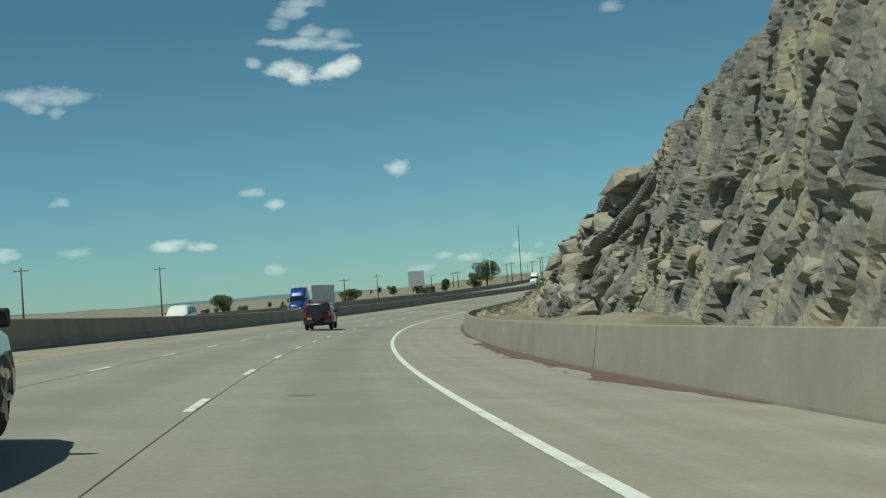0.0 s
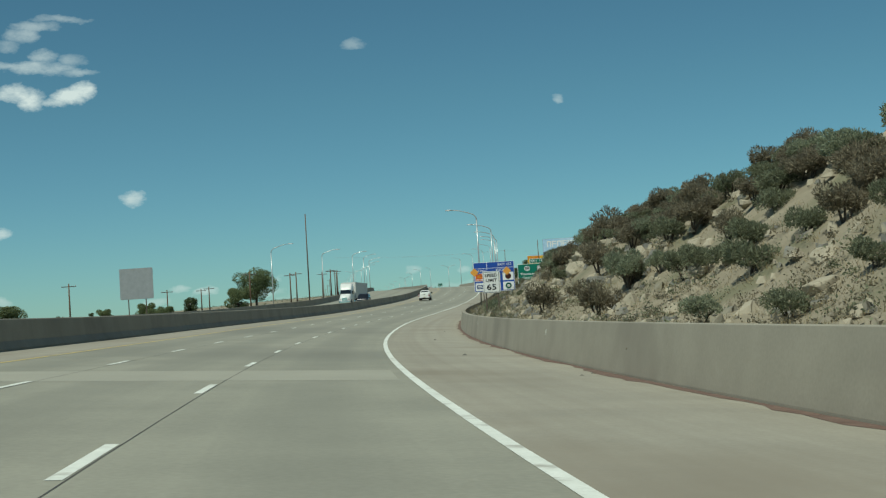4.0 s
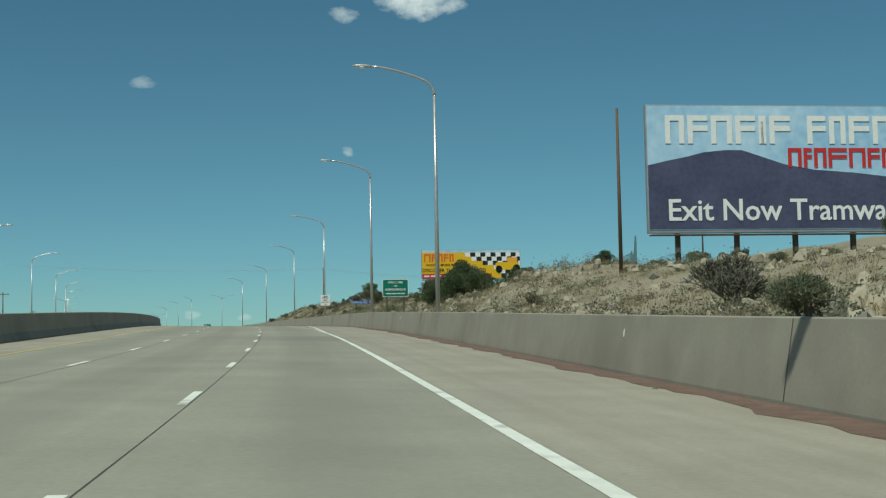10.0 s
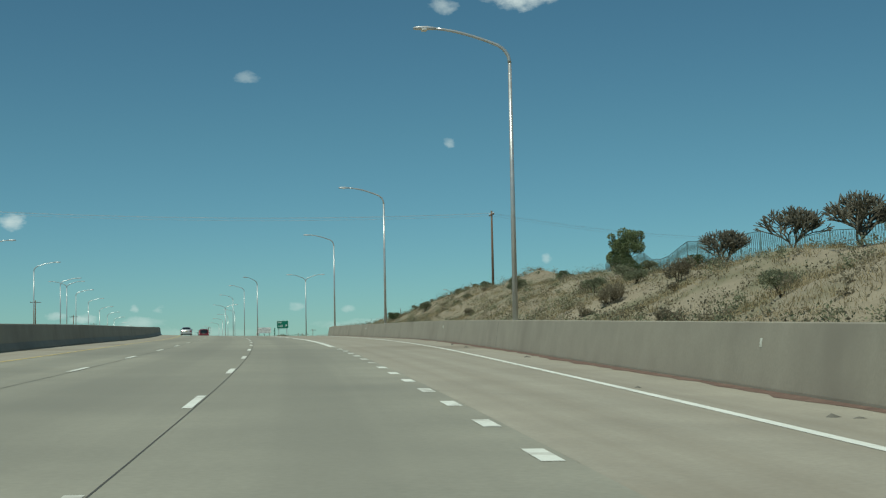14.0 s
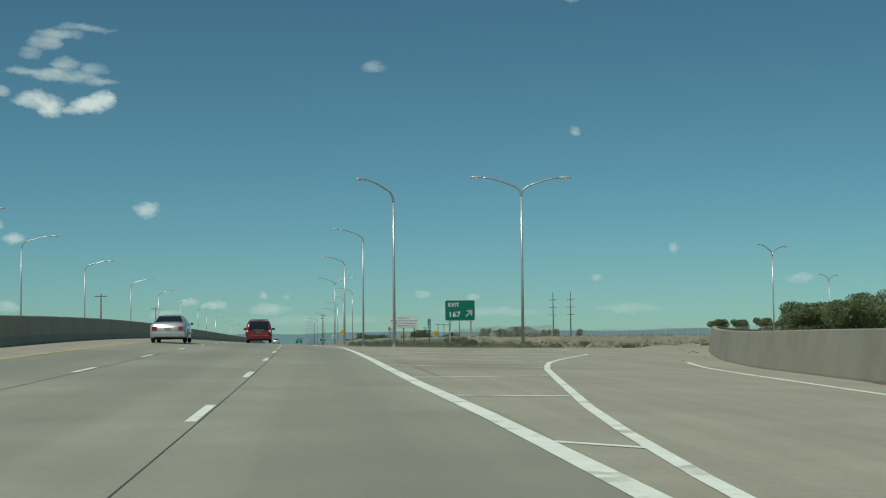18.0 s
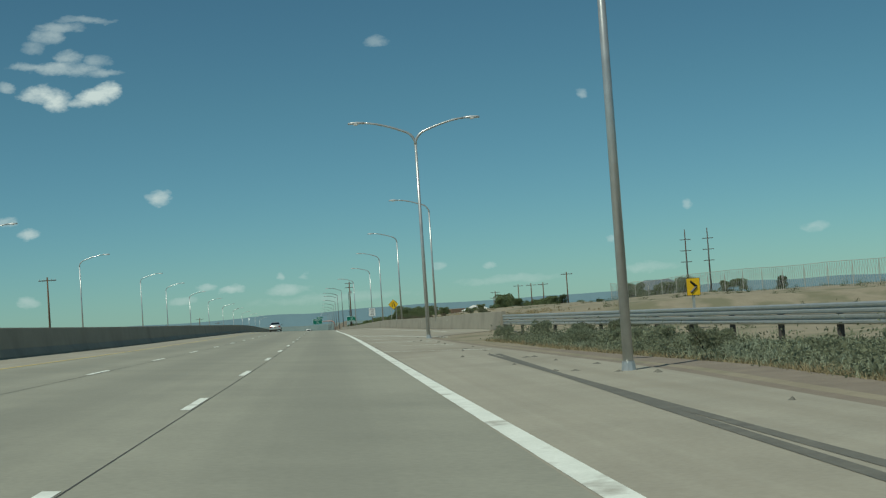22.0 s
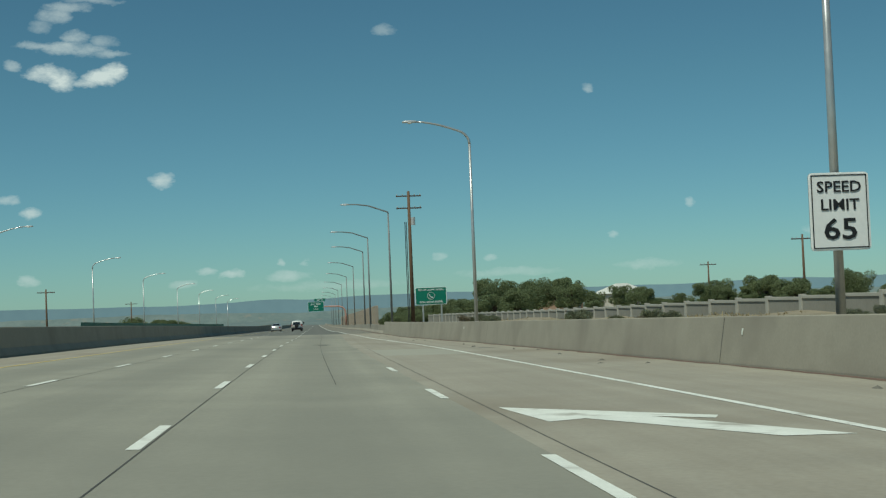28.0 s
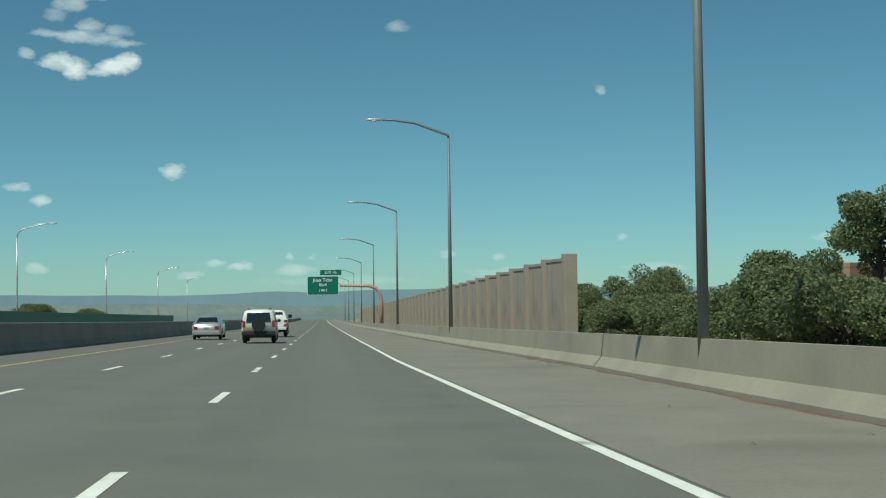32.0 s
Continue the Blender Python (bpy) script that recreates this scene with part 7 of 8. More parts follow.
for k in range(26):
    s = 122 + 1.5 * k + rnd.uniform(-1, 1)
    sow(kinds[rnd.choice((4, 4, 0))], s, wall_foot(s) + rnd.uniform(11.5, 15), rnd.uniform(0.9, 1.3), rnd)
for k in range(30):
    s = 158 + 1.6 * k + rnd.uniform(-1, 1)
    sow(kinds[rnd.choice((4, 0, 2))], s, wall_foot(s) + rnd.uniform(8, 13), rnd.uniform(0.8, 1.3), rnd)
for k in range(70):
    s = 186 + 1.15 * k + rnd.uniform(-1, 1)
    sow(kinds[rnd.choice((0, 2, 2, 1))], s, wall_foot(s) + rnd.uniform(5.5, 12), rnd.uniform(0.7, 1.25), rnd)
# named bushes: the green stand beside the museum board, and on the ridge
for s, u, z in ((461, 10.4, 1.75), (464, 11.2, 1.9), (467, 10.2, 1.5), (469, 11.4, 1.5), (472, 10.6, 1.35), (475, 11.6, 1.2), (463, 9.4, 1.2), (459, 11.4, 1.3), (481, 13.5, 1.0), (488, 12.0, 0.9), (458, 13.5, 1.0), (598, 19, 0.9), (591, 17.5, 0.8), (270, 16.5, 1.5), (285, 17, 1.6), (262, 14.5, 1.7), (250, 18, 1.5)):
    sow(kinds[3 if s > 300 else 0], s, u, z * (0.82 if s > 300 else 0.85), rnd, ground_h(s, u) - (0.3 if s > 300 else 0.2) * z)
for o in kinds:
    for c in o.children_recursive:
        bpy.data.objects.remove(c)
    bpy.data.objects.remove(o)

# -- tree cholla: bare jointed arms
M["cholla"] = mat("cholla_skin", (0.075, 0.07, 0.05), (0.16, 0.15, 0.11), 2.0, 0.9, 0.3, fine=30)


def cholla(s, u, h, seed):
    rnd = random.Random(seed)
    e = empty("cholla_cactus", stand(s, u, ground_h(s, u)), "tall grey-brown branching cholla cactus on the slope", "cactus", "cholla cacti")
    twigs = bmesh.new()

    def grow(p, d, n, r, reach):
        q = p + d * reach * rnd.uniform(0.8, 1.2)
        bm = bmesh.new() if n > 3 else twigs
        tube(bm, [p, (p + q) / 2, q], [r, r * 1.15, r * 0.9], 5)
        if n > 3:
            part("cactus_joint", bm, M["cholla"], e)
        if n:
            for _ in range(3 if n > 2 or rnd.random() < 0.5 else 2):
                grow(q, (d + Vector((rnd.gauss(0, 0.62), rnd.gauss(0, 0.62), rnd.uniform(-0.1, 0.45)))).normalized(), n - 1, max(r * 0.84, 0.016), reach * 0.92)

    for k in range(1 if s < 300 else 3):
        a = 2.1 * k + rnd.uniform(0, 1)
        grow(Vector((0, 0, -0.1)), Vector((math.cos(a) * 0.45, math.sin(a) * 0.45, 1.2 if s > 300 else 3)).normalized(), 5, 0.018 * h, 0.21 * h)
    part("branch_cluster", twigs, M["cholla"], e)


for i, (s, u, h) in enumerate(((234, 15.4, 2.0), (241, 17, 1.3), (415.5, 11.6, 1.5), (418.5, 12.4, 1.6), (578, 17.5, 1.7), (571, 17.5, 1.7), (565, 17.2, 1.9), (561, 18.2, 1.8), (488, 13.5, 2.0), (484, 12.5, 1.9), (479, 14, 2.2))):
    cholla(s, u, h, 40 + i)

BW = [(985, 38), (1000, 32), (1040, 25.0), (1080, 20), (1120, 16.5), (1150, 16.0), (1206, 14.4), (1221, 12.2)]
# -- trees
big = [tree("elm_tree", 1, 7.0, 6.5, M["elm"], 13000, 0.105, "leafy green elm tree with a round crown", "elm trees"), tree("elm_tree", 2, 6.0, 5.2, M["elm"], 15000, 0.105, "leafy green elm tree with a low crown", "elm trees", clear=0.02), tree("elm_tree", 3, 5.0, 7.2, M["elm"], 11000, 0.105, "tall leafy green elm tree", "elm trees"), tree("juniper_tree", 4, 3.4, 4.6, M["juniper"], 9000, 0.085, "dark green juniper tree on dry ground", "juniper trees", clear=0.08)]


def tree_at(k, s, u, size, up=None, turn=0.0):
    g = ground_h(s, u) if up is None else up
    c = copy_thing(big[k], stand(s, u, g - 0.1, turn))
    c.scale = (size, size, size)


def clear_of_house(s, u):
    """Whether a tree leaves the open strip before the pale house free."""
    return not (1130 < s < 1300 and 0.25 < u / (s - 1113) < 0.33)


rnd = random.Random(21)
# orchard of trees behind the low barrier and the noise wall
for s, u, k, z in ((1262, 19, 1, 0.95), (1270, 24, 1, 0.9), (1282, 18, 1, 0.9), (1293, 22, 0, 0.75), (1302, 17, 1, 0.85), (1315, 21, 1, 0.85), (1330, 19, 1, 0.9), (1248, 20, 1, 0.9), (1240, 24, 2, 0.75), (1232, 19, 1, 0.85), (1225, 26, 0, 0.9), (1232, 33, 2, 1.0), (1244, 29, 1, 1.0), (1256, 27, 0, 0.75), (1212, 30, 0, 1.0), (1204, 22, 1, 0.8), (1300, 30, 1, 0.9), (1340, 27, 1, 0.9), (1355, 20, 1, 0.9), (1378, 22, 1, 1.0), (1400, 24, 0, 0.9), (1275, 34, 1, 0.95), (1288, 29, 1, 0.9), (1322, 30, 1, 0.9), (1252, 15.5, 1, 0.7), (1243, 14.8, 1, 0.62), (1262, 14.5, 1, 0.66), (1234, 14.6, 1, 0.6), (1272, 14.0, 1, 0.62), (1226, 17, 1, 0.75), (1217, 19, 1, 0.75), (1229, 23, 1, 0.9), (1248, 24, 1, 0.95), (1266, 30, 0, 0.85), (1238, 38, 0, 0.9), (1222, 38, 2, 0.9)):
    tree_at(k, s, u, z * (0.8 if u < 24 else 0.6), turn=rnd.uniform(0, 360))
for k in range(16):
    s = 1223 + 2.7 * k
    tree_at(1, s, 9.8 + rnd.uniform(0, 3.5), rnd.uniform(0.4, 0.55), turn=rnd.uniform(0, 360))
for _ in range(60):
    s = rnd.uniform(1090, 1260)
    u = lerp(BW, s) + rnd.uniform(8, 40)
    if not clear_of_house(s, u):
        continue
    tree_at(rnd.choice((0, 1, 1, 2)), s, u, rnd.uniform(0.25, 0.42), turn=rnd.uniform(0, 360))
for s, u, k, z in ((1257, 28, 0, 0.95), (1251, 32, 0, 0.9), (1246, 36, 2, 0.85), (1262, 33, 0, 0.9), (1238, 33, 0, 0.85)):
    tree_at(k, s, u, z, turn=rnd.uniform(0, 360))
# trees far right behind the block wall
for _ in range(44):
    s = rnd.uniform(1010, 1330)
    u = rnd.uniform(34, 85)
    if clear_of_house(s, u):
        tree_at(rnd.choice((0, 1, 1, 2, 3)), s, u, rnd.uniform(0.38, 0.72), turn=rnd.uniform(0, 360))
for _ in range(26):
    s = rnd.uniform(780, 1000)
    tree_at(rnd.choice((1, 1, 3)), s, rnd.uniform(70, 170), rnd.uniform(0.5, 0.8), turn=rnd.uniform(0, 360))
for s, u, k, z in ((741, 25.5, 1, 0.46), (745, 27.5, 1, 0.54), (750, 30, 1, 0.5), (748, 31, 1, 0.58), (756, 33.5, 1, 0.5), (738, 27, 1, 0.52), (743, 30, 0, 0.5), (753, 35, 1, 0.56)):
    tree_at(k, s, u, z, turn=rnd.uniform(0, 360))
# across the median, and one on the hilltop
for s, u, k, z in ((629, 28.5, 2, 0.62), (1272, 27.6, 2, 1.0), (425, -44, 0, 1.32), (421, -47, 1, 1.0), (405, -53, 3, 0.92), (372, -49, 1, 0.55), (376, -52, 1, 0.5), (316, -54, 1, 0.85), (300, -85, 3, 0.7), (520, -170, 1, 1.5), (420, -66, 1, 0.7), (440, -80, 1, 0.6), (462, -66, 3, 0.7), (250, -80, 1, 0.4), (215, -75, 3, 0.5), (1330, -36, 0, 0.7), (1350, -40, 0, 0.75), (1368, -34, 1, 0.8), (1390, -38, 1, 0.9), (1420, -36, 1, 0.8)):
    tree_at(k, s, u, z, turn=rnd.uniform(0, 360))
for _ in range(26):
    tree_at(rnd.choice((1, 3, 3)), rnd.uniform(150, 900), rnd.uniform(-170, -90), rnd.uniform(0.35, 0.7), turn=rnd.uniform(0, 360))
for o in big:
    for c in o.children_recursive:
        bpy.data.objects.remove(c)
    bpy.data.objects.remove(o)

# -- grass tufts, too many to count
def grass(name, seed, n, where, mats, label, hmin, hmax, wide=1.0, blades=5):
    rnd = random.Random(seed)
    verts, faces = [], []
    for _ in range(n):
        s, u = where(rnd)
        p = spot(s, u, ground_h(s, u) - 0.03)
        tall = rnd.uniform(0.6, 1.0)
        for _ in range(blades):
            a = rnd.uniform(0, 6.283)
            w, h, t = rnd.uniform(0.02, 0.045) * wide, rnd.uniform(hmin, hmax) * tall, rnd.uniform(0.05, 0.25)
            q = p + Vector((rnd.uniform(-0.15, 0.15), rnd.uniform(-0.15, 0.15), 0))
            i = len(verts)
            dx, dy = math.cos(a) * w, math.sin(a) * w
            verts += [q - Vector((dx, dy, 0)), q + Vector((dx, dy, 0)), q + Vector((math.sin(a) * t + dx * 0.3, -math.cos(a) * t + dy * 0.3, h))]
            faces.append((i, i + 1, i + 2))
    me = bpy.data.meshes.new(name)
    me.from_pydata(verts, [], faces)
    me.materials.append(mats)
    return tagged(new(name, me), label, "grass", kind="stuff")


grass("dry_grass", 3, 60000, lambda r: ((lambda s: (s, wall_foot(s) + 0.7 + abs(r.gauss(0, 6.5))))(r.uniform(120, 350) if r.random() < 0.22 else r.uniform(350, 690))), M["grass_dry"], "dry straw-coloured grass tufts on the slope", 0.08, 0.27, 0.3, 6)
grass("roadside_grass", 4, 42000, lambda r: ((lambda s: (s, wall_foot(s) + 1.7 + 4.5 * r.random() ** 1.3 + 0.8 * abs(r.gauss(0, 1)) * (1.3 + noise.noise(Vector((s * 0.5, 0.3, 0.7))))))(r.uniform(746, 886))), M["grass_green"], "grey-green roadside grass on the level verge", 0.07, 0.32, 0.4, 9)
grass("verge_straw", 7, 9000, lambda r: ((lambda s: (s, wall_foot(s) + 1.5 + 0.9 * abs(r.gauss(0, 1))))(r.uniform(746, 886))), M["grass_dry"], "dry straw-coloured grass along the gravel edge", 0.05, 0.2, 0.5, 6)
grass("wall_grass", 5, 9000, lambda r: ((lambda s: (s, wall_foot(s) + 0.8 + abs(r.gauss(0, 3))))(r.uniform(912, 1150))), M["grass_dry"], "dry grass behind the merge barrier", 0.06, 0.22)


def scatter(name, seed, n, where, material, label, category, piece):
    """Many small pieces joined into one sheet of stuff."""
    rnd = random.Random(seed)
    verts, faces = [], []
    for _ in range(n):
        s, u = where(rnd)
        piece(rnd, spot(s, u, ground_h(s, u)), verts, faces)
    me = bpy.data.meshes.new(name)
    me.from_pydata(verts, [], faces)
    me.materials.append(material)
    return tagged(new(name, me), label, category, kind="stuff")


def stone_piece(rnd, p, verts, faces):
    i, w = len(verts), rnd.uniform(0.05, 0.26) * rnd.uniform(0.6, 1.5)
    for k in range(5):
        a = k * 1.257 + rnd.uniform(-0.4, 0.4)
        verts.append(p + Vector((math.cos(a) * w * rnd.uniform(0.7, 1.3), math.sin(a) * w * rnd.uniform(0.7, 1.3), -0.04)))
    for k in range(4):
        a = k * 1.571 + rnd.uniform(-0.4, 0.4)
        verts.append(p + Vector((math.cos(a) * w * rnd.uniform(0.3, 0.8), math.sin(a) * w * rnd.uniform(0.3, 0.8), w * rnd.uniform(0.45, 1.1))))
    faces.extend([(i, i + 1, i + 6, i + 5), (i + 1, i + 2, i + 7, i + 6), (i + 2, i + 3, i + 7), (i + 3, i + 4, i + 8, i + 7), (i + 4, i, i + 5, i + 8), (i + 5, i + 6, i + 7, i + 8)])


def scrub_piece(rnd, p, verts, faces):
    w = rnd.uniform(0.18, 0.5)
    for _ in range(80):
        d = Vector((rnd.gauss(0, 0.5), rnd.gauss(0, 0.5), abs(rnd.gauss(0, 0.55)))) * w
        a = Vector((rnd.gauss(0, 1), rnd.gauss(0, 1), rnd.gauss(0.6, 0.8))).normalized()
        b = a.cross(Vector((rnd.gauss(0, 1), rnd.gauss(0, 1), rnd.gauss(0, 1)))).normalized()
        z, i = rnd.uniform(0.022, 0.055), len(verts)
        c = p + d
        verts.extend((c - a * z, c + b * z * 0.5, c + a * z, c - b * z * 0.5))
        faces.append((i, i + 1, i + 2, i + 3))


slope = lambda s0, s1, g: (lambda r: (lambda s: (s, wall_foot(s) + 0.65 + abs(r.gauss(0, g))))(r.uniform(s0, s1)))
scatter("loose_stones", 61, 3000, slope(112, 480, 6.5), M["rock_tan"], "loose angular stones littering the dry slope", "stones", stone_piece)
scatter("grey_stones", 62, 1300, slope(112, 420, 6.0), M["rock"], "loose grey stones littering the dry slope", "stones", stone_piece)
scatter("low_scrub", 63, 1900, slope(122, 690, 6.5), M["sage"], "low grey-green scrub over the dry slope", "scrub", scrub_piece)
scatter("dry_scrub", 64, 2600, slope(122, 690, 6.5), M["scrub"], "low straw-brown scrub over the dry slope", "scrub", scrub_piece)
scatter("verge_scrub", 65, 1000, lambda r: (lambda s: (s, lerp(PAVED, s) + 1.7 + abs(r.gauss(0, 2.2))))(r.uniform(746, 886)), M["sage"], "low grey-green scrub over the level verge", "scrub", scrub_piece)
scatter("desert_scrub", 66, 1700, lambda r: (r.uniform(740, 1240), r.uniform(18, 110)), M["juniper"], "dark low scrub over the desert flat", "scrub", scrub_piece)
scatter("median_scrub", 67, 1500, lambda r: (r.uniform(20, 1300), -30 - abs(r.gauss(0, 40))), M["juniper"], "dark low scrub beyond the far carriageway", "scrub", scrub_piece)

# -- noise wall of concrete panels
wall = tagged(new("noise_wall"), "tall tan concrete panel noise wall with posts", "wall")
U = 8.9
pan = post = None
for k in range(58):
    a = 1256 + 4.6 * k
    for nm in ("wall_post", "wall_panel"):
        bm = bmesh.new()
        if nm == "wall_post":
            box(bm, (-0.25, -0.25, -0.3), (0.25, 0.25, 3.55), 0.02)
        else:
            box(bm, (-0.09, 0.25, -0.3), (0.09, 4.35, 3.3), 0.01)
            box(bm, (-0.12, 0.25, 3.3), (0.12, 4.35, 3.42), 0.01)
        if nm == "wall_post" and post or nm == "wall_panel" and pan:
            bm.free()
            ob = new(nm, (post if nm == "wall_post" else pan).data)
            ob.parent = wall
        else:
            ob = part(nm, bm, M["panel_wall"], wall)
            if nm == "wall_post":
                post = ob
            else:
                pan = ob
        ob.matrix_basis = stand(a, U, 0.0)
# -- low block wall with pale posts
wall = tagged(new("block_wall"), "low grey block wall with pale posts and cap behind the barrier", "wall")
post = pan = cap = None
for k in range(77):
    a = 991.5 + 2.9 * k
    u0, u1 = lerp(BW, a), lerp(BW, a + 2.9)
    m = stand(a, u0, 0.12, math.degrees(math.atan2(u0 - u1, 2.9)))
    for nm, m2 in (("wall_post", M["stucco_white"]), ("wall_panel", M["block_wall"])):
        first = post if nm == "wall_post" else pan
        if first:
            ob = new(nm, first.data)
            ob.parent = wall
        else:
            bm = bmesh.new()
            if nm == "wall_post":
                box(bm, (-0.11, -0.11, -1.2), (0.11, 0.11, 1.62), 0.015)
            else:
                box(bm, (-0.05, 0.11, -1.2), (0.05, 2.82, 1.40), 0.01)
            ob = part(nm, bm, m2, wall)
            post, pan = (ob, pan) if nm == "wall_post" else (post, ob)
        ob.matrix_basis = m
    if cap:
        ob = new("wall_cap", cap.data)
        ob.parent = wall
    else:
        bm = bmesh.new()
        box(bm, (-0.09, 0.11, 1.403), (0.09, 2.8, 1.52), 0.012)
        cap = ob = part("wall_cap", bm, M["stucco_white"], wall)
    ob.matrix_basis = m
# -- guard rail
rail = tagged(new("guard_rail"), "double steel guard rail on timber posts", "guard rail")
GR = [(800, 22.0), (826, 17.0), (845, 15.0), (866, 13.4), (885, 12.0), (897, 10.9), (908, 10.6)]
for dz in (0.55, 0.85):
    prof = [(0.0, -0.14), (-0.05, -0.10), (-0.05, -0.05), (0.0, 0.0), (-0.05, 0.05), (-0.05, 0.10), (0.0, 0.14), (0.012, 0.14), (-0.038, 0.08), (-0.038, 0.06), (0.012, 0.0), (-0.038, -0.06), (-0.038, -0.08), (0.012, -0.14)]
    profile_wall("rail_beam", 822, 908, GR, [(a, b + dz - 0.1) for a, b in prof], M["galv"], 3.0, rail)
for k in range(22):
    a = 824.3 + 3.8 * k
    bm = bmesh.new()
    box(bm, (-0.07, -0.09, -0.5), (0.07, 0.09, 0.9), 0.01)
    part("rail_post", bm, M["wood_grey"], rail).matrix_basis = stand(a, lerp(GR, a) + 0.1, -0.05)

# -- chain link fences
def chain_fence(s0, s1, table, h, label, step=3.0, tint=None):
    f = tagged(new("chain_link_fence"), label, "fence")
    ss = span(s0, s1, step)
    bm = bmesh.new()
    prev = None
    for s in ss:
        u = lerp(table, s)
        b = spot(s, u, ground_h(s, u))
        pb = bmesh.new()
        tube(pb, [(0, 0, -0.2), (0, 0, h)], [0.035, 0.035], 6)
        part("fence_post", pb, tint or M["fence_pale"], f).matrix_basis = Matrix.Translation(b)
        if prev:
            tube(bm, [prev + Vector((0, 0, h)), b + Vector((0, 0, h))], [0.022, 0.022], 5)
            n = 10
            for k in range(n):
                for z0, z1 in ((0.05, h), (h, 0.05)):
                    tube(bm, [prev.lerp(b, k / n) + Vector((0, 0, z0)), prev.lerp(b, (k + 1) / n) + Vector((0, 0, z1))], [0.014, 0.014], 3, False)
        prev = b
    part("fence_mesh", bm, tint or M["fence_pale"], f)


M["fence_pale"] = plain("fence_pale", (0.42, 0.41, 0.36), 0.6)
M["fence_blue"] = plain("fence_mesh_bluish", (0.12, 0.22, 0.23), 0.5)
chain_fence(452, 520, [(452, 19), (470, 24), (520, 27)], 2.2, "bluish chain-link fence over the hill", 3.0, M["fence_blue"])
chain_fence(560, 640, [(560, 24), (600, 25), (640, 30)], 1.5, "bluish chain-link fence along the hilltop", 3.0, M["fence_blue"])
chain_fence(800, 990, [(800, 62), (880, 52), (990, 36)], 2.2, "long pale chain-link fence on the desert", 4.0)
# -- green slatted fence on the far barrier
fence = tagged(new("slatted_fence"), "green slatted fence on the far concrete barrier", "fence")
slat = None
for k in range(150):
    a = 1215 + 1.6 * k
    if slat:
        ob = new("slat_panel", slat.data)
        ob.parent = fence
    else:
        bm = bmesh.new()
        for j in range(8):
            box(bm, (-0.02, 0.2 * j + 0.01, 0.0), (0.02, 0.2 * j + 0.185, 1.05))
        tube(bm, [(0.03, 0.0, 1.0), (0.03, 1.6, 1.0)], [0.02, 0.02], 5)
        ob = slat = part("slat_panel", bm, M["slats"], fence)
    ob.matrix_basis = stand(a, -27.25, 1.09)

# -- utility poles
utility_pole(1178, 8.6, 12.1, 2, 0.8, "tall brown wooden utility pole with transformer and conduits", thick=0.2)
e = [o for o in scene.objects if o.name.startswith("utility_pole")][-1]
bm = bmesh.new()
tube(bm, [(0.32, -0.1, 9.0), (0.32, -0.1, 9.7)], [0.2, 0.2], 12)
part("transformer", bm, M["lamp_head"], e, "grey transformer can")
bm = bmesh.new()
for dx in (-0.3, -0.42):
    tube(bm, [(dx, 0.0, -0.5), (dx, 0.0, 9.3)], [0.035, 0.035], 6)
part("conduit", bm, M["trim"], e)
for s, u, h, g in ((432, -34, 18.9, -0.4), (410.7, -34.5, 6.6, -0.4), (420, -34.8, 6.8, -0.4), (455, -34, 6.3, -0.4), (480, -34.5, 7.0, -0.4), (379, -36, 7.0, -0.4), (179, -60, 9.0, 0), (229, -60, 9.5, 0), (283, -43, 5.6, 0), (354, -59, 6.1, 0), (446, -60, 3.9, 0), (440, -57, 4.3, 0), (411, -59, 4.4, 0), (500, -36, 7, -0.4), (525, -36, 7, -0.4), (600, -40, 8, 0), (660, -40, 8, 0), (830, -38, 9, 0), (925, -37, 9, 0), (1010, -36, 9, 0), (1240, -36, 7, 0), (1330, -37, 7, 0)):
    utility_pole(s, u, h, 0 if h > 12 or s in (410.7,) and False else 1, g, "tall dark wooden pole across the median" if h > 12 else "wooden utility pole with one crossarm")
utility_pole(440, 14.85, 7.6, 0, None, "dark leaning wooden pole on the hill", thick=0.1)
HILL_POLE = 13.6 - ground_h(670, 26.2)
utility_pole(670, 26.2, HILL_POLE, 1, None, "dark wooden pole on the hill carrying wires over the road", 90)
for s, u, h in ((1156, 50, 7.5), (1135, 50, 7.0), (1118, 50, 6.5), (1090, 50, 7.5), (1240, 55, 7), (1185, 48, 7)):
    utility_pole(s, u, h, 1, None, "wooden utility pole with one crossarm on the desert")
for s, u, h in ((1148, 91, 19.2 - ground_h(1148, 91)), (1156, 99, 19.7 - ground_h(1156, 99)), (478, 71, 21.5), (660, 112, 36)):
    lattice_pole(s, u, h)
# wires over the highway at the hill pole
wires = tagged(new("overhead_wires"), "thin overhead wires crossing the highway", "wire")
for dz, ds in ((0.0, 0.0), (-0.25, 0.6), (0.05, 1.2)):
    p, q = spot(670 + ds, 26.2, 13.35 + dz), spot(668 + ds, -40, 14.0 + dz)
    bm = bmesh.new()
    tube(bm, [p.lerp(q, k / 14) - Vector((0, 0, 1.6 * (1 - (2 * k / 14 - 1) ** 2) * 0.6)) for k in range(15)], [0.01] * 15, 4)
    part("wire", bm, M["wire"], wires)
    r = spot(712 + ds, 76, ground_h(712, 76) + 13 + dz)
    bm = bmesh.new()
    tube(bm, [p.lerp(r, k / 10) - Vector((0, 0, 0.8 * (1 - (2 * k / 10 - 1) ** 2))) for k in range(11)], [0.008] * 11, 4)
    part("wire", bm, M["wire"], wires)

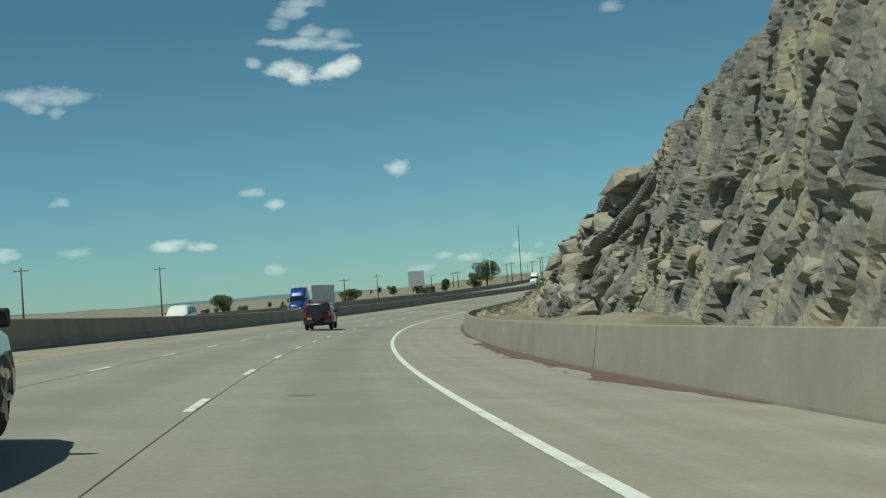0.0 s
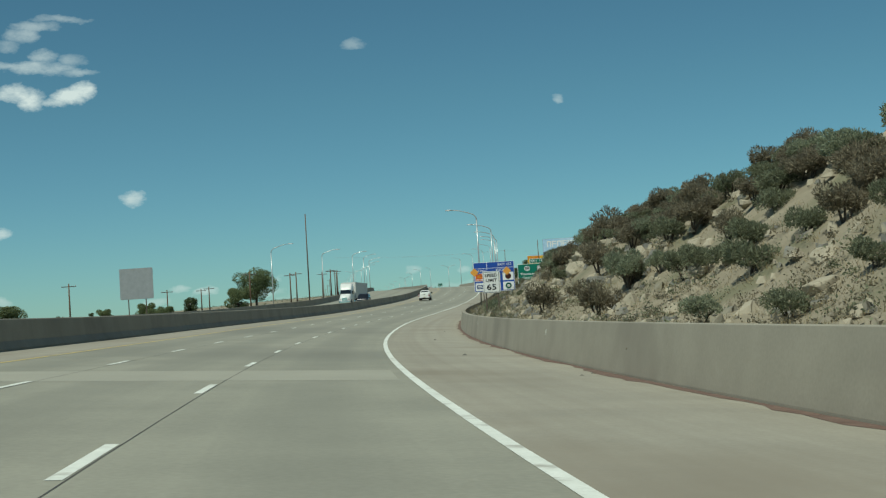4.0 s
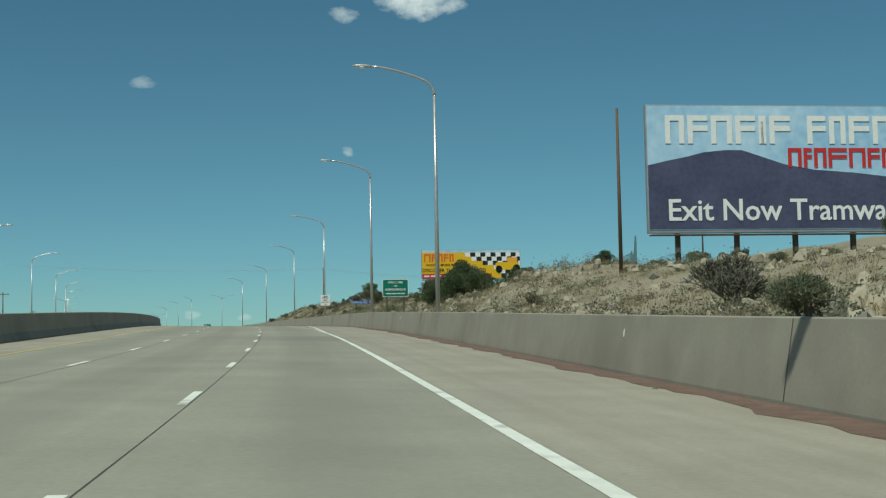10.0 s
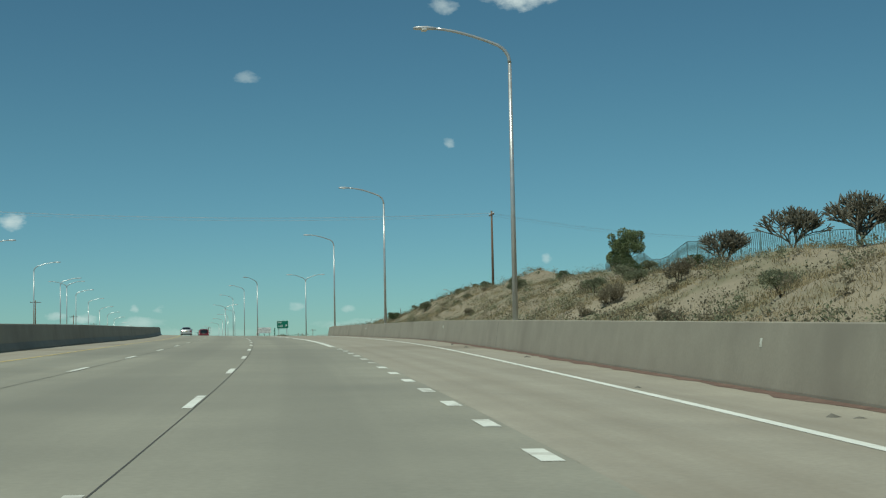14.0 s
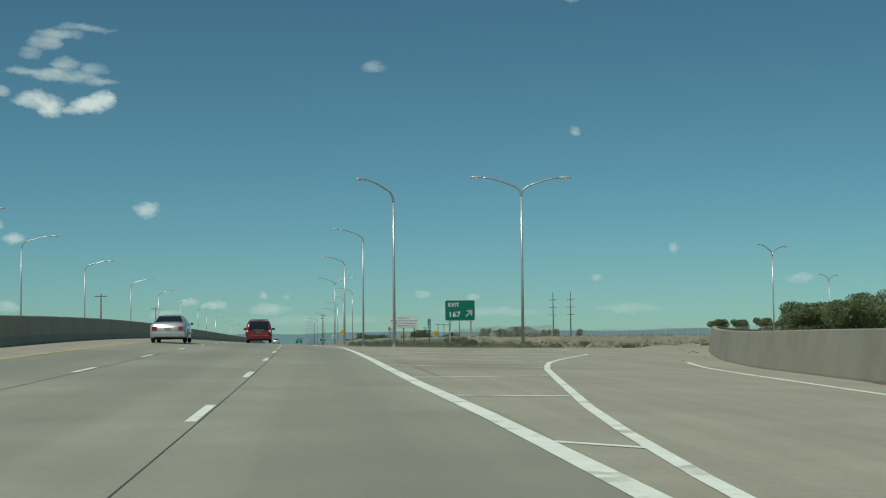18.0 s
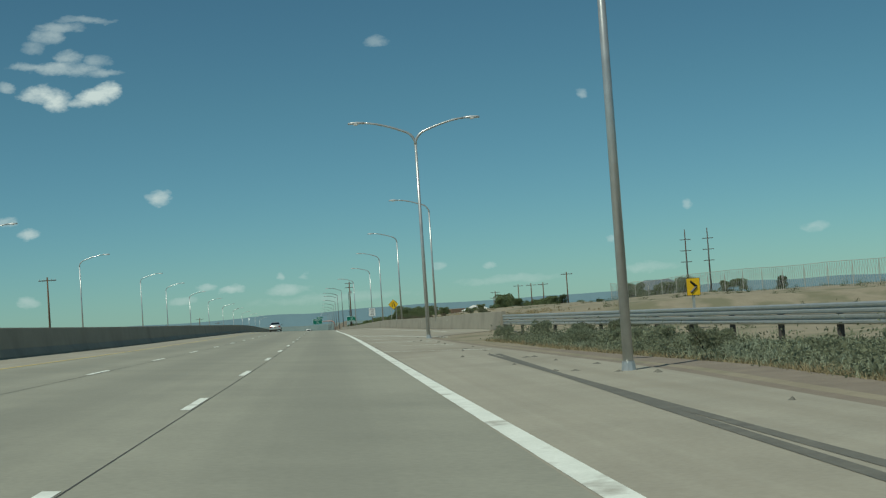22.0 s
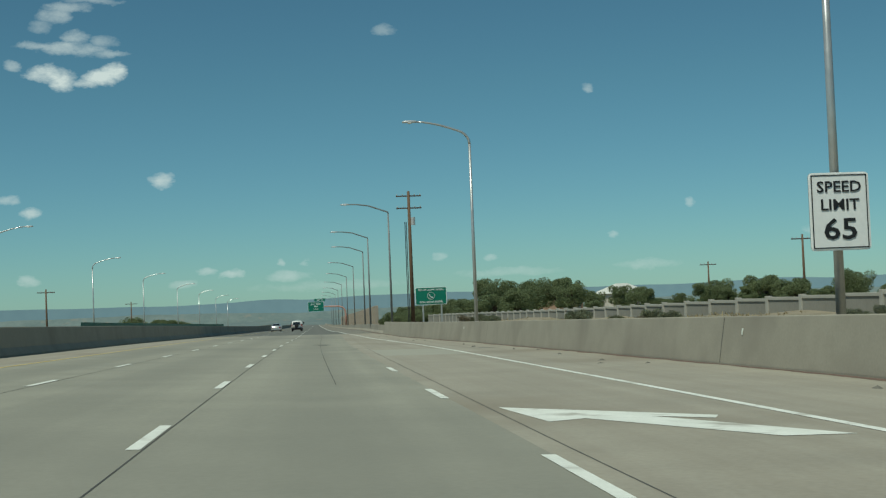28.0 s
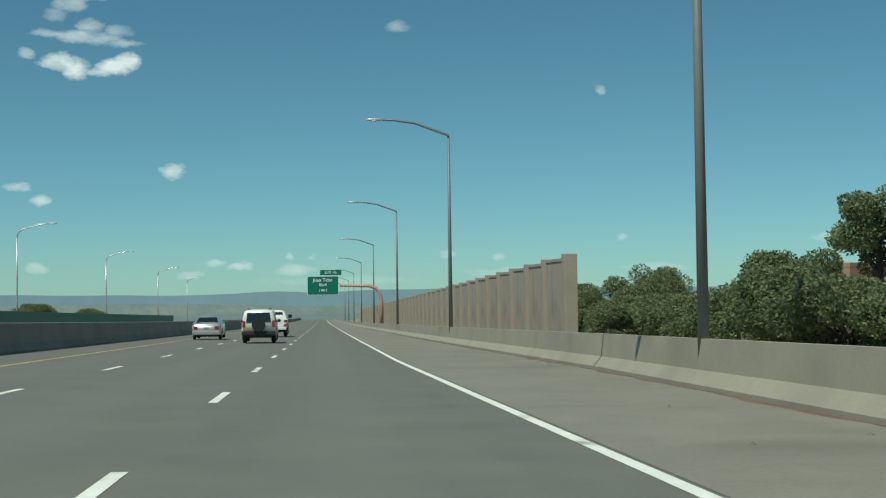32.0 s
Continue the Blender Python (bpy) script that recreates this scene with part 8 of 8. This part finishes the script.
# -- houses beyond the desert flat
M["adobe"] = mat("adobe_stucco", (0.27, 0.17, 0.11), (0.35, 0.23, 0.155), 0.6, 0.9, 0.1, fine=8)
M["stucco_pale"] = mat("pale_stucco", (0.45, 0.41, 0.34), (0.56, 0.52, 0.44), 0.6, 0.9, 0.1, fine=8)
M["roof_grey"] = mat("roof_shingle_grey", (0.10, 0.125, 0.14), (0.16, 0.19, 0.205), 1.5, 0.85, 0.2, fine=9)
M["roof_pale"] = mat("roof_pale", (0.50, 0.50, 0.45), (0.6, 0.6, 0.54), 1.5, 0.8, 0.1, fine=9)


def house(s, u, w, d, h, walls, roof, label, turn=0.0, flat=False):
    e = empty("house", stand(s, u, ground_h(s, u), turn), label, "house")
    bm = bmesh.new()
    box(bm, (-w / 2, -d / 2, -1.0), (w / 2, d / 2, h), 0.04)
    part("wall", bm, walls, e)
    bm = bmesh.new()
    if flat:
        for a, b in (((-w / 2, -d / 2), (w / 2, -d / 2 + 0.3)), ((-w / 2, d / 2 - 0.3), (w / 2, d / 2)), ((-w / 2, -d / 2 + 0.3), (-w / 2 + 0.3, d / 2 - 0.3)), ((w / 2 - 0.3, -d / 2 + 0.3), (w / 2, d / 2 - 0.3))):
            box(bm, (*a, h + 0.003), (*b, h + 0.5), 0.05)
        part("parapet", bm, walls, e)
    else:
        o, r = 0.5, d * 0.26
        v = [bm.verts.new(q) for q in ((-w / 2 - o, -d / 2 - o, h), (w / 2 + o, -d / 2 - o, h), (w / 2 + o, d / 2 + o, h), (-w / 2 - o, d / 2 + o, h), (-w / 2 + d * 0.3, 0, h + r), (w / 2 - d * 0.3, 0, h + r))]
        for f in ((0, 1, 5, 4), (2, 3, 4, 5), (1, 2, 5), (3, 0, 4), (3, 2, 1, 0)):
            bm.faces.new([v[i] for i in f])
        part("roof", bm, roof, e)
    for k in range(3):
        x = (k - 1) * w * 0.3
        bm = bmesh.new()
        box(bm, (x - 0.6, -d / 2 - 0.04, h * 0.35), (x + 0.6, -d / 2 + 0.05, h * 0.8), 0.01)
        win = part("window", bm, M["roof_pale"], e)
        bm = bmesh.new()
        box(bm, (x - 0.52, -d / 2 - 0.06, h * 0.38), (x + 0.52, -d / 2 - 0.045, h * 0.77))
        part("pane", bm, M["glass_dark"], win)
    return e


house(484, 62, 9, 7, 1.7, M["stucco_pale"], M["roof_pale"], "pale gabled house on the ridge above the highway", -30)
house(459, 61, 7, 7, 2.2, M["adobe"], M["roof_grey"], "brown gabled house on the ridge above the highway", -25)
house(439, 61, 8, 7, 2.2, M["stucco_pale"], M["roof_pale"], "white gabled house with a porch on the ridge", -35)
house(1100, 71, 11, 8, 3.0, M["stucco_pale"], M["roof_grey"], "low house with a blue-grey hipped roof among trees", 20)
house(1300, 56.5, 7, 7, 3.9, M["stucco_pale"], M["roof_pale"], "pale house with a light roof among trees", 30)
house(1338, 51.5, 7, 8, 5.0, M["adobe"], M["adobe"], "flat-roofed brown adobe house behind the trees", 35, True)
